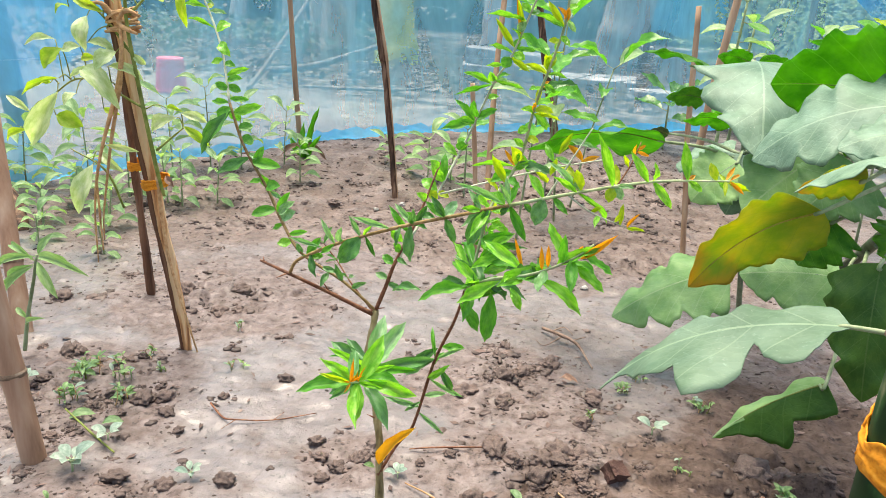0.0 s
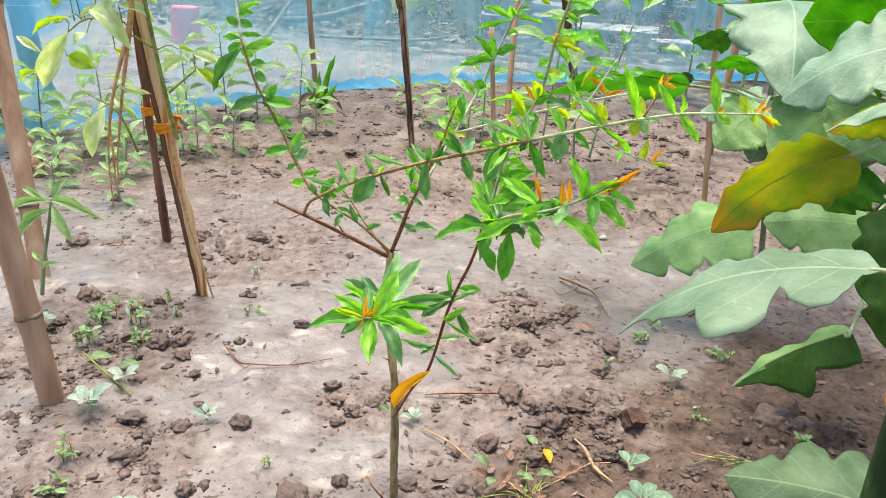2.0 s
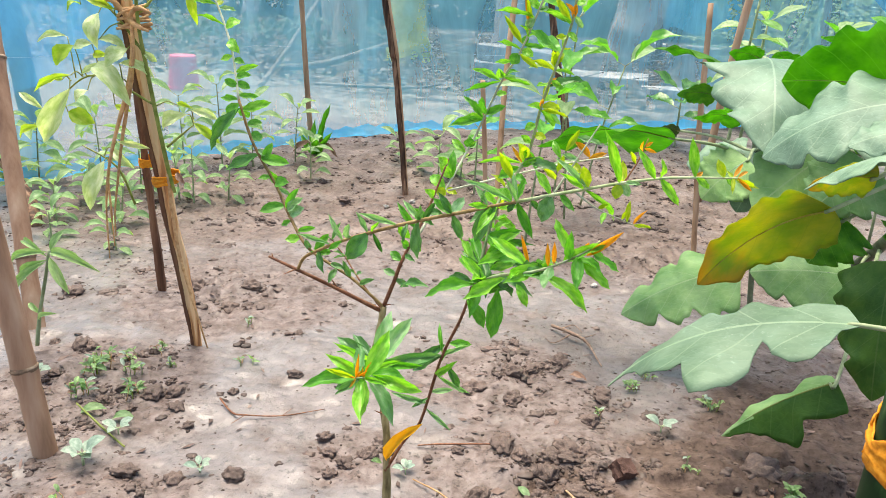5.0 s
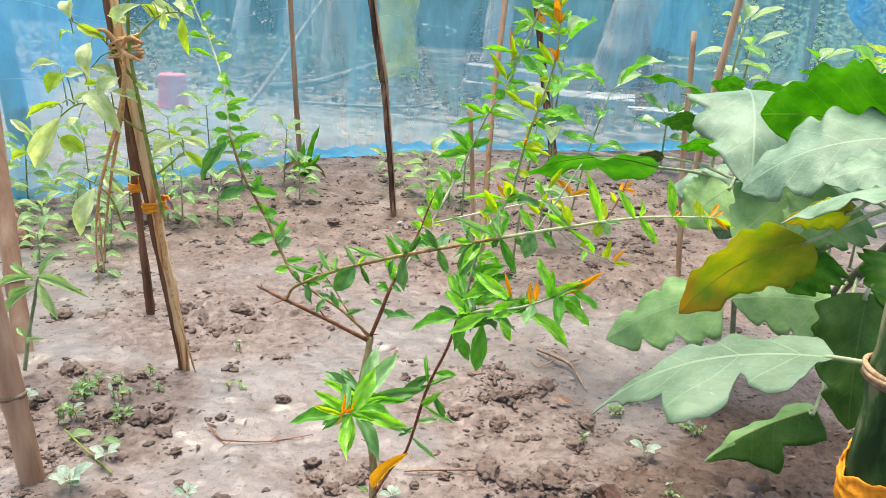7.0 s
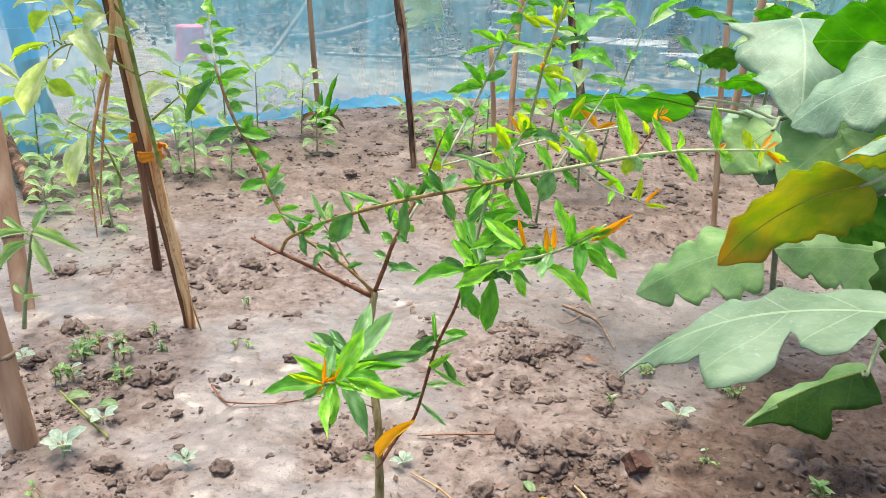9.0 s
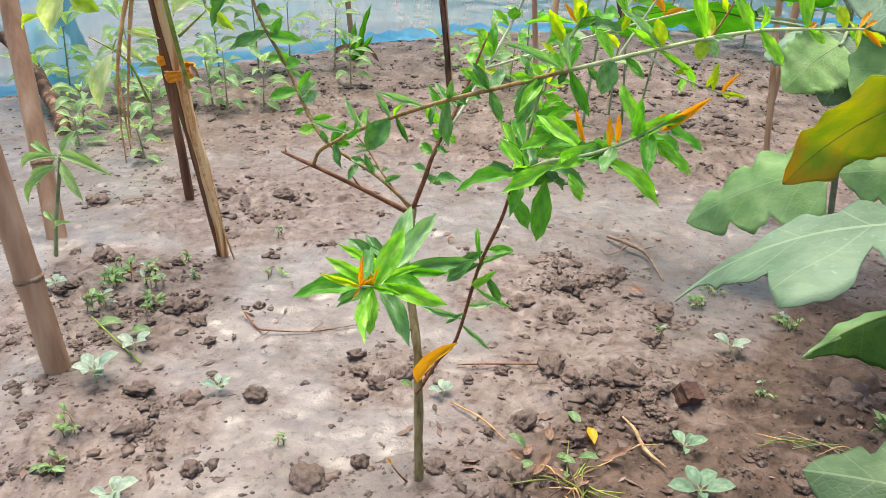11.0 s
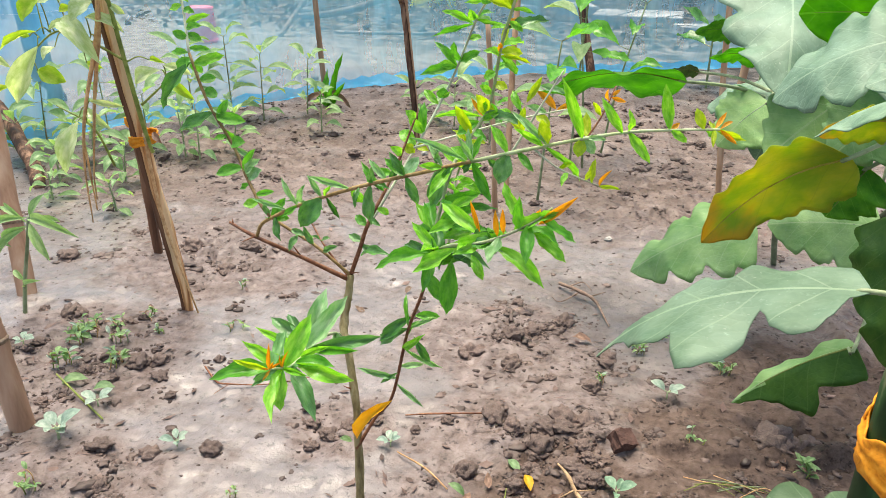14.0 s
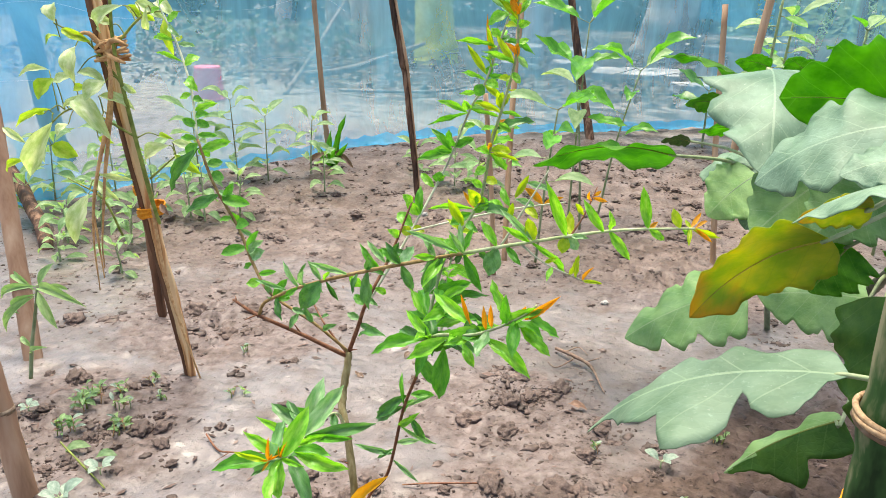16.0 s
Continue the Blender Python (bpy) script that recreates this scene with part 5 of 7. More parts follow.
for foot, tip, w, kind in (((-0.146, 1.019, 0.552), (-0.13, 1.028, 0.55), 0.0067, DUSTY), ((-0.16, 1.026, 0.575), (-0.146, 1.027, 0.585), 0.0119, BRIGHT), ((-0.158, 1.025, 0.572), (-0.137, 1.011, 0.559), 0.0068, DUSTY),
                           ((-0.167, 1.028, 0.588), (-0.183, 1.034, 0.583), 0.0077, BRIGHT), ((-0.169, 1.029, 0.592), (-0.152, 1.02, 0.6), 0.0085, BRIGHT), ((-0.111, 0.979, 0.474), (-0.123, 0.973, 0.481), 0.0096, ROUND),
                           ((-0.113, 0.982, 0.478), (-0.099, 0.985, 0.472), 0.0097, ROUND), ((-0.122, 0.996, 0.504), (-0.136, 0.995, 0.499), 0.0082, BRIGHT), ((-0.12, 0.994, 0.5), (-0.106, 0.99, 0.497), 0.0082, MID)):
    set_leaf(foot, tip, w, kind)
for at, n in ((0.4, 2), (0.7, 3), (1.0, 3)):
    sprout("inner", at, n, 0.024, DULL, 1.0, 0.4, 0.22)
for at, n, m, size in ((0.2, 3, MID + DARK, 0.028), (0.4, 4, BRIGHT + MID, 0.026), (0.6, 4, BRIGHT, 0.024), (0.8, 4, BRIGHT + YOUNG, 0.021), (0.98, 4, YOUNG, 0.017)):
    sprout("upright", at, n, size, m, 1.2, 0.4, 0.34)
for key, ats, m, size in (("tall", (0.2, 0.36, 0.5, 0.66, 0.8, 0.93), YOUNG + BRIGHT, 0.016), ("back", (0.3, 0.5, 0.7, 0.85, 0.97), MID + BRIGHT, 0.018), ("low_tip", (0.15, 0.4, 0.7), BRIGHT + MID, 0.026), ("long", (0.3, 0.5, 0.7, 0.9), DULL + DARK, 0.016)):
    for at in ats:
        sprout(key, at, 2, size, m, 0.9, 0.6, 0.32)
# fan of bright leaves nearest the path: two whorls, an orange shoot, and small leaves up the low branch
FACE = (0, -0.8, 0.6)
for foot, tip, w, kind in (((0.125, 0.62, 0.338), (0.122, 0.61, 0.315), 0.0101, BRIGHT), ((0.126, 0.625, 0.342), (0.133, 0.64, 0.366), 0.0109, BRIGHT), ((0.13, 0.64, 0.338), (0.157, 0.645, 0.319), 0.0088, BRIGHT),
                           ((0.117, 0.64, 0.34), (0.091, 0.63, 0.348), 0.0077, BRIGHT), ((0.113, 0.665, 0.339), (0.091, 0.65, 0.347), 0.0060, BRIGHT), ((0.114, 0.608, 0.345), (0.099, 0.6, 0.353), 0.0033, YOUNG),
                           ((0.109, 0.612, 0.338), (0.102, 0.615, 0.326), 0.0043, DULL), ((0.123, 0.675, 0.331), (0.14, 0.69, 0.355), 0.0115, DUSTY), ((0.117, 0.685, 0.331), (0.122, 0.7, 0.354), 0.0109, DUSTY),
                           ((0.11, 0.695, 0.333), (0.08, 0.7, 0.327), 0.0088, DULL), ((0.126, 0.675, 0.33), (0.163, 0.69, 0.327), 0.0084, DULL), ((0.133, 0.67, 0.327), (0.154, 0.665, 0.329), 0.0053, MID),
                           ((0.128, 0.655, 0.335), (0.14, 0.65, 0.339), 0.0044, BRIGHT)):
    set_leaf(foot, tip, w * 1.15, kind, "shoot")
for foot, tip, w, kind in (((0.111, 0.66, 0.337), (0.106, 0.655, 0.334), 0.0052, DULL), ((0.13, 0.62, 0.338), (0.14, 0.612, 0.34), 0.0034, BRIGHT)):
    set_leaf(foot, tip, w * 1.15, kind, "shoot")
for foot, tip, w, kind in (((0.118, 0.606, 0.341), (0.121, 0.603, 0.365), 0.0026, SHOOT), ((0.116, 0.606, 0.343), (0.114, 0.603, 0.347), 0.0016, SHOOT), ((0.121, 0.606, 0.343), (0.123, 0.603, 0.353), 0.0016, SHOOT),
                           ((0.126, 0.606, 0.345), (0.127, 0.603, 0.353), 0.0016, SHOOT), ((0.116, 0.606, 0.339), (0.115, 0.603, 0.339), 0.0019, SHOOT), ((0.126, 0.622, 0.342), (0.126, 0.619, 0.352), 0.0013, SHOOT),
                           ((0.126, 0.622, 0.341), (0.12, 0.619, 0.348), 0.0013, SHOOT), ((0.146, 0.862, 0.251), (0.112, 0.873, 0.215), 0.0119, DULL), ((0.144, 0.862, 0.253), (0.137, 0.873, 0.27), 0.0043, MID),
                           ((0.146, 0.862, 0.254), (0.171, 0.849, 0.262), 0.0043, DUSTY), ((0.14, 0.862, 0.225), (0.16, 0.849, 0.243), 0.0076, BRIGHT), ((0.141, 0.862, 0.222), (0.173, 0.87, 0.197), 0.0054, DUSTY)):
    set_leaf(foot, tip, w, kind, "shoot" if kind is SHOOT else "low")
for foot, tip, w, kind in (((0.135, 0.862, 0.199), (0.156, 0.867, 0.201), 0.0065, DUSTY), ((0.131, 0.862, 0.175), (0.156, 0.865, 0.154), 0.0049, DUSTY), ((0.117, 0.862, 0.179), (0.093, 0.855, 0.196), 0.0065, DUSTY),
                           ((0.142, 0.862, 0.238), (0.152, 0.863, 0.249), 0.0049, MID), ((0.127, 0.862, 0.187), (0.114, 0.863, 0.177), 0.0043, DULL)):
    set_leaf(foot, tip, w, kind, "low")
# fan of leaves on the low branch
for base, tip, w, m, up in (((0.240, 0.712, 0.398), (0.203, 0.727, 0.375), 0.013, BRIGHT[0], (0, -0.75, 0.7)), ((0.204, 0.742, 0.374), (0.171, 0.747, 0.350), 0.012, BRIGHT[2], (0, -0.7, 0.7)), ((0.198, 0.757, 0.358), (0.196, 0.752, 0.316), 0.0145, MID[0], (0.1, -1, 0.1)),
                            ((0.171, 0.782, 0.336), (0.188, 0.777, 0.313), 0.012, MID[1], (0.5, -0.8, 0.2)), ((0.178, 0.782, 0.350), (0.136, 0.772, 0.338), 0.012, MID[1], (0, -0.6, 0.8)), ((0.234, 0.717, 0.388), (0.268, 0.707, 0.366), 0.011, BRIGHT[1], (0.3, -0.8, 0.6)),
                            ((0.259, 0.702, 0.407), (0.281, 0.692, 0.392), 0.009, BRIGHT[2], (0.3, -0.8, 0.6)), ((0.255, 0.702, 0.412), (0.238, 0.712, 0.435), 0.009, BRIGHT[0], (-0.4, -0.9, 0.2)), ((0.246, 0.708, 0.403), (0.276, 0.692, 0.425), 0.009, BRIGHT[0], (-0.2, -0.8, 0.6))):
    add_leaf(sapling, m, base, tip, w, up)
for base, tip, w, m, up in (((0.223, 0.742, 0.385), (0.189, 0.762, 0.400), 0.0105, BRIGHT[0], (-0.2, -0.8, 0.6)), ((0.191, 0.772, 0.358), (0.160, 0.802, 0.366), 0.011, MID[0], FACE), ((0.176, 0.785, 0.350), (0.152, 0.802, 0.348), 0.010, DARK[0], FACE), ((0.213, 0.752, 0.366), (0.223, 0.747, 0.349), 0.008, BRIGHT[1], FACE),
                            ((0.128, 0.850, 0.316), (0.097, 0.862, 0.308), 0.010, DARK[1], (0, -0.5, 0.9)), ((0.146, 0.855, 0.256), (0.117, 0.850, 0.230), 0.012, DARK[0], FACE), ((0.150, 0.852, 0.259), (0.172, 0.857, 0.258), 0.009, MID[0], FACE), ((0.148, 0.855, 0.236), (0.162, 0.862, 0.207), 0.008, DARK[1], FACE)):
    add_leaf(sapling, m, base, tip, w, up)
for base, tip, w, k in (((0.262, 0.702, 0.412), (0.285, 0.69, 0.436), 0.0055, 0), ((0.258, 0.702, 0.411), (0.263, 0.697, 0.424), 0.0045, 1), ((0.240, 0.706, 0.402), (0.239, 0.704, 0.420), 0.004, 0), ((0.236, 0.708, 0.399), (0.234, 0.706, 0.418), 0.004, 0), ((0.222, 0.73, 0.39), (0.214, 0.732, 0.414), 0.0035, 1)):
    add_leaf(sapling, SHOOT[k], base, tip, w, (0, -1, 0.3))
for k in range(14):
    a = rng.uniform(0, 6.28)
    base = Vector((0.185 + rng.uniform(-0.012, 0.02), 0.775 + rng.uniform(-0.02, 0.02), 0.358 + rng.uniform(-0.01, 0.03)))
    d = Vector((math.cos(a), math.sin(a) * 0.8, rng.uniform(-0.4, 0.7))).normalized()
    add_leaf(sapling, rng.choice(MID + BRIGHT + DARK[:1]), base, base + d * rng.uniform(0.024, 0.04), rng.uniform(0.007, 0.011), (rng.uniform(-0.5, 0.5), -0.7, 0.7))
fill = random.Random(77)
for key, start, count in (("shoot", 8, 12), ("low_tip", 2, 9), ("upright", 4, 6), ("tall", 6, 8)):
    line = BRANCHES[key]
    for i in range(count):
        base = line[start + int((len(line) - 1 - start) * fill.random())]
        a = fill.uniform(0, math.tau)
        d = Vector((math.cos(a), math.sin(a) * 0.7, fill.uniform(-0.7, 0.5))).normalized()
        add_leaf(sapling, fill.choice(MID + DARK + DULL + BRIGHT[:1]), base, base + d * fill.uniform(0.022, 0.042), fill.uniform(0.007, 0.011), (fill.uniform(-0.5, 0.5), -0.6, 0.8))
add_leaf(sapling, blade("leaf_ochre", OCHRE, lance, bend=0.3, wave=0.03), (0.090, 0.861, 0.110), (0.129, 0.848, 0.169), 0.0145, (-0.5, -0.8, 0.5), label="withered orange-yellow leaf with brown specks")
add_leaf(sapling, WEED[0], (0.088, 0.85, 0.115), (0.077, 0.845, 0.12), 0.008)
part("sucker", tube([(0.085, 0.85, 0.0), (0.078, 0.845, 0.012), (0.070, 0.842, 0.026)], [0.0012, 0.0009, 0.0006], 5, 4), TWIG, sapling, "reddish sucker at the trunk's foot")
add_leaf(sapling, SHOOT[0], (0.070, 0.842, 0.026), (0.065, 0.84, 0.036), 0.003)


# ---- aubergine plants ----
def eased(u, table):
    """A smooth line through (place, value) pairs."""
    for (a, x), (b, y) in zip(table, table[1:]):
        if u <= b:
            k = (u - a) / (b - a)
            return x + (y - x) * k * k * (3 - 2 * k)
    return table[-1][1]


BIG_FRONT = ((0, 0.03), (0.05, 0.14), (0.09, 0.42), (0.15, 0.60), (0.205, 0.65), (0.26, 0.54), (0.30, 0.26), (0.325, 0.34), (0.37, 0.68), (0.43, 0.86), (0.49, 0.99), (0.53, 1.0), (0.562, 0.82), (0.59, 0.44), (0.64, 0.52), (0.70, 0.50), (0.77, 0.34), (0.85, 0.09), (0.89, 0.04), (1, 0.02))
HANGING = ((0, 0.2), (0.05, 0.42), (0.14, 0.48), (0.25, 0.44), (0.34, 0.42), (0.40, 0.58), (0.49, 0.62), (0.57, 0.50), (0.68, 0.30), (0.80, 0.20), (0.92, 0.10), (1, 0.02))
BIG_BACK = ((0, 0.082), (0.05, 0.377), (0.15, 0.361), (0.21, 0.328), (0.32, 0.394), (0.4, 0.197), (0.44, 0.205), (0.5, 0.328), (0.59, 0.221), (0.68, 0.164), (0.757, 0.205), (0.79, 0.123), (0.83, 0.074), (0.87, 0.025), (1, 0.016))


def lobed(seed, deep):
    """Outline of an aubergine leaf: blunt lobes parted by rounded notches, unlike on its two sides."""
    rnd = random.Random(seed)
    notches = [[(0.22 + rnd.uniform(-0.03, 0.03), 0.04, deep * rnd.uniform(0.35, 0.7)), (0.45 + rnd.uniform(-0.05, 0.05), 0.045, deep * rnd.uniform(0.8, 1.15)),
                (0.69 + rnd.uniform(-0.04, 0.04), 0.042, deep * rnd.uniform(0.7, 1.05)), (0.86, 0.03, deep * rnd.uniform(0.2, 0.5))] for _ in range(2)]

    def f(u, v):
        if not 0 < u < 1:
            return 0.012
        ripple = 1 + 0.09 * noise.noise((u * 7, seed * 3.1, 0 if v < 0 else 5)) + 0.06 * noise.noise((u * 17, seed * 1.7, 0 if v < 0 else 9)) + 0.025 * math.sin(u * 40 + (1 if v < 0 else 3)) + 0.02 * math.sin(u * 67 + (0 if v < 0 else 2))
        if seed == 1:
            return max(0.015, eased(u, BIG_BACK if v < 0 else BIG_FRONT))
        body = (min(1.0, u / 0.13) ** 0.5) * (1 - max(0.0, (u - 0.25) / 0.75) ** 2.0) ** 0.8
        if seed == 6:
            return max(0.015, eased(u, HANGING)) if v > 0 else body * 0.45 * ripple
        for at, wide, depth in notches[0 if v < 0 else 1]:
            body *= 1 - depth * math.exp(-abs((u - at) / wide) ** 1.6)
        return max(0.012, body * ripple)
    return f


def egg_leaf(plant, base, tip, width, up, material, joint, bend=0.3, fold=-0.15, wave=0.03, seed=0, deep=0.42, label="", sag=0.008, cup=0.0):
    """A broad wavy-lobed leaf with its midrib and stalk."""
    me = blade("leaf_broad", material, lobed(seed, deep), 56, 12, bend, fold, wave, seed, cup)
    m = face_matrix(base, tip, up, width)
    size = (Vector(tip) - Vector(base)).length
    me.transform(Matrix.Diagonal((size, width, size, 1)))
    ob = new("leaf", me)
    hang(ob, plant, Matrix.LocRotScale(m.translation, m.to_quaternion(), None))
    tagged(ob, label)
    sol = ob.modifiers.new("thickness", "SOLIDIFY")
    sol.thickness = 0.0008
    down = [m @ Vector((u, 0, 1.4 * bend * (u - u * u) - 0.006)) for u in (0.0, 0.25, 0.5, 0.75, 0.93)]
    part("midrib", tube(down, [0.0013, 0.0010, 0.0008, 0.0006, 0.0003], 6, 3), {"aubergine_leaf_yellowing": YELLOWRIB, "aubergine_leaf": VINE, "aubergine_leaf_deep": VINE}.get(material.name, RIB), ob)
    b, j = Vector(base), Vector(joint)
    mid = (b + j) / 2 + Vector((0, 0, sag))
    part("stalk", tube([j, mid, b, m @ Vector((0.05, 0, 0.04 * bend))], [0.0032, 0.0028, 0.0024, 0.002], 7, 5), PETIOLE, ob)
    return ob


egg = thing("aubergine_plant", (0.79, 1.65, 0), "broad-leaved aubergine plant with dusty grey-green leaves, one yellowing", "aubergine plant", "aubergine plants")
part("stem", tube([(0.795, 1.67, -0.02), (0.78, 1.63, 0.04), (0.757, 1.58, 0.09), (0.745, 1.47, 0.18), (0.733, 1.35, 0.265), (0.735, 1.22, 0.38), (0.725, 1.13, 0.47), (0.72, 1.10, 0.56)], [0.011, 0.0105, 0.010, 0.0095, 0.009, 0.008, 0.0065, 0.005], 10, 6, 0.15), EGGSTEM, egg)
part("stem", tube([(0.733, 1.35, 0.265), (0.745, 1.20, 0.27), (0.72, 1.00, 0.285), (0.615, 0.83, 0.302)], [0.006, 0.0055, 0.005, 0.004], 9, 6, 0.15), EGGSTEM, egg)
part("stem", tube([(0.735, 1.24, 0.365), (0.69, 1.30, 0.42), (0.62, 1.34, 0.465), (0.565, 1.36, 0.50)], [0.006, 0.0055, 0.005, 0.004], 9, 6, 0.15), EGGSTEM, egg)
LEAVES = (  # foot, tip, width, facing, surface, joint
    ((0.523, 0.862, 0.318), (0.316, 0.943, 0.186), 0.180, (0.0, -0.28, 0.95), EGG_PALE_DIM, (0.62, 0.835, 0.300)),
    ((0.548, 1.06, 0.376), (0.425, 1.105, 0.255), 0.105, (0.15, 0.80, 0.58), EGG_YELLOW, (0.73, 1.17, 0.42)),
    ((0.545, 1.40, 0.185), (0.375, 1.42, 0.076), 0.15, (-0.1, -0.45, 0.9), EGG_MID, (0.745, 1.47, 0.18)),
    ((0.700, 1.35, 0.205), (0.555, 1.37, 0.190), 0.14, (0, -0.7, 0.7), EGG_MID, (0.738, 1.40, 0.23)),
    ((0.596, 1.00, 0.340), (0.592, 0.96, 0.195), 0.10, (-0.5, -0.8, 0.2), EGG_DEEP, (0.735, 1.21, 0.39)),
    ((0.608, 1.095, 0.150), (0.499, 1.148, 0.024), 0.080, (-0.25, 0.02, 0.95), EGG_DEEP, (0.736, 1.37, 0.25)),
    ((0.541, 1.45, 0.508), (0.509, 1.200, 0.402), 0.190, (-0.05, -0.5, 0.87), EGG_PALE, (0.62, 1.34, 0.465)),
    ((0.621, 1.060, 0.500), (0.477, 1.120, 0.416), 0.150, (-0.25, -0.5, 0.85), EGG_PALE, (0.722, 1.11, 0.51)),
    ((0.660, 1.12, 0.495), (0.515, 1.24, 0.495), 0.19, (0.1, 0.90, 0.42), EGG_GREEN, (0.722, 1.11, 0.51)),
    ((0.595, 0.955, 0.468), (0.490, 0.99, 0.410), 0.075, (-0.1, 0.12, 0.98), EGG_PALE, (0.725, 1.13, 0.47)),
    ((0.608, 1.000, 0.477), (0.527, 1.000, 0.456), 0.075, (-0.1, -0.45, 0.88), EGG_PALE, (0.722, 1.11, 0.50)),
    ((0.600, 1.16, 0.34), (0.560, 1.14, 0.285), 0.09, (-0.2, -0.8, 0.5), EGG_GREEN, (0.735, 1.22, 0.38)),
    ((0.655, 1.05, 0.37), (0.612, 0.985, 0.33), 0.10, (-0.2, -0.7, 0.6), EGG_GREEN, (0.73, 1.16, 0.44)),
    ((0.623, 1.180, 0.406), (0.559, 1.160, 0.349), 0.12, (-0.2, -0.75, 0.6), EGG_MID, (0.69, 1.30, 0.42)),
    ((0.598, 1.230, 0.416), (0.499, 1.200, 0.331), 0.15, (-0.15, -0.7, 0.7), EGG_MID, (0.735, 1.24, 0.365)),
    ((0.66, 1.30, 0.52), (0.60, 1.40, 0.545), 0.09, (0, 0.5, 0.8), EGG_GREEN, (0.62, 1.34, 0.465)),
    ((0.562, 1.00, 0.427), (0.496, 1.00, 0.410), 0.06, (0.10, 0.72, 0.66), EGG_YELLOW, (0.725, 1.13, 0.47)),
)
DEEP = {0: 0.50, 2: 0.30, 3: 0.26, 6: 0.34, 7: 0.34, 1: 0.10, 9: 0.2, 5: 0.25}
ROOF = {0: 0.0, 2: -0.10, 6: -0.06, 7: -0.07, 1: -0.06, 5: 0.06}
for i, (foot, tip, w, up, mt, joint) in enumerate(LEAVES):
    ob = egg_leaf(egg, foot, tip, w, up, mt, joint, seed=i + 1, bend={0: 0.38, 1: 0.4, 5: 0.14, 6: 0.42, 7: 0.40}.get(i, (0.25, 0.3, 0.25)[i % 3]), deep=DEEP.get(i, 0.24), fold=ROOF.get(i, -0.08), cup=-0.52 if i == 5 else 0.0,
             label={0: "large dusty grey-green lobed leaf", 1: "yellowing leaf with brown edge", 5: "folded leaf, dusty upper half, green hanging half darkened for its shade"}.get(i, ""))
    # hanging half keeps the dark green for its shade, upper half gets the paler
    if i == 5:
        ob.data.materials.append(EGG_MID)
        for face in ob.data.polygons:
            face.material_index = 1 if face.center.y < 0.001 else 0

egg3 = thing("aubergine_plant", (0.66, 0.62, 0), "low aubergine shoot with dusty leaves beside the green bamboo post", "aubergine plant", "aubergine plants")
part("stem", tube([(0.66, 0.62, -0.02), (0.655, 0.62, 0.10), (0.64, 0.63, 0.2)], [0.008, 0.007, 0.005], 9, 6, 0.15), EGGSTEM, egg3)
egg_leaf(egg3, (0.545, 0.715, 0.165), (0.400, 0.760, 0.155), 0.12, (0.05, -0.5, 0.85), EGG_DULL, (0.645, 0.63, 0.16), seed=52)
egg2 = thing("aubergine_plant", (0.66, 1.70, 0), "second aubergine plant with a long green leaf, beside a cane", "aubergine plant", "aubergine plants")
part("stem", tube([(0.66, 1.70, -0.02), (0.625, 1.64, 0.15), (0.597, 1.60, 0.261), (0.584, 1.60, 0.365), (0.58, 1.62, 0.46)], [0.0055, 0.0055, 0.0055, 0.005, 0.004], 10, 6, 0.15), EGGSTEM, egg2)
for i, (foot, tip, w, up, mt, joint) in enumerate((
        ((0.426, 1.45, 0.374), (0.208, 1.45, 0.345), 0.13, (0.1, 0.42, 0.9), EGG_GREEN, (0.588, 1.58, 0.325)),
        ((0.557, 1.75, 0.462), (0.413, 1.80, 0.491), 0.10, (0.0, 0.2, 1), EGG_GREEN, (0.582, 1.61, 0.44)),
        ((0.590, 1.68, 0.392), (0.499, 1.70, 0.372), 0.07, (0.1, 0.3, 0.9), EGG_GREEN, (0.584, 1.60, 0.38)),
        ((0.60, 1.55, 0.34), (0.55, 1.50, 0.25), 0.12, (-0.2, -0.8, 0.5), EGG_PALE, (0.588, 1.60, 0.34)),
        ((0.66, 1.60, 0.33), (0.60, 1.42, 0.27), 0.16, (-0.1, -0.7, 0.7), EGG_PALE, (0.588, 1.60, 0.34)),
        ((0.60, 1.66, 0.45), (0.66, 1.58, 0.50), 0.08, (0, -0.3, 0.9), EGG_GREEN, (0.58, 1.62, 0.455)),
        ((0.60, 1.75, 0.30), (0.52, 1.86, 0.26), 0.11, (-0.2, -0.6, 0.8), EGG_PALE, (0.592, 1.60, 0.30)),
        ((0.68, 1.78, 0.46), (0.63, 1.75, 0.50), 0.07, (-0.2, 0.4, 0.8), EGG_GREEN, (0.58, 1.62, 0.455)),
        ((0.548, 1.55, 0.398), (0.465, 1.545, 0.396), 0.06, (0.1, 0.55, 0.83), EGG_GREEN, (0.584, 1.60, 0.37)),
        ((0.536, 1.75, 0.412), (0.462, 1.75, 0.410), 0.07, (0.1, 0.65, 0.75), EGG_GREEN, (0.584, 1.60, 0.39)),
        ((0.572, 1.60, 0.496), (0.516, 1.60, 0.504), 0.06, (0.1, 0.6, 0.8), EGG_GREEN, (0.58, 1.62, 0.455)),
        ((0.486, 1.80, 0.332), (0.430, 1.80, 0.328), 0.06, (0.1, 0.5, 0.85), EGG_DEEP, (0.588, 1.60, 0.335)),
        ((0.555, 1.50, 0.341), (0.488, 1.49, 0.270), 0.12, (-0.1, -0.6, 0.8), EGG_MID, (0.588, 1.60, 0.34)))):
    egg_leaf(egg2, foot, tip, w, up, mt, joint, seed=i + 31, deep=0.12, fold=-0.06)


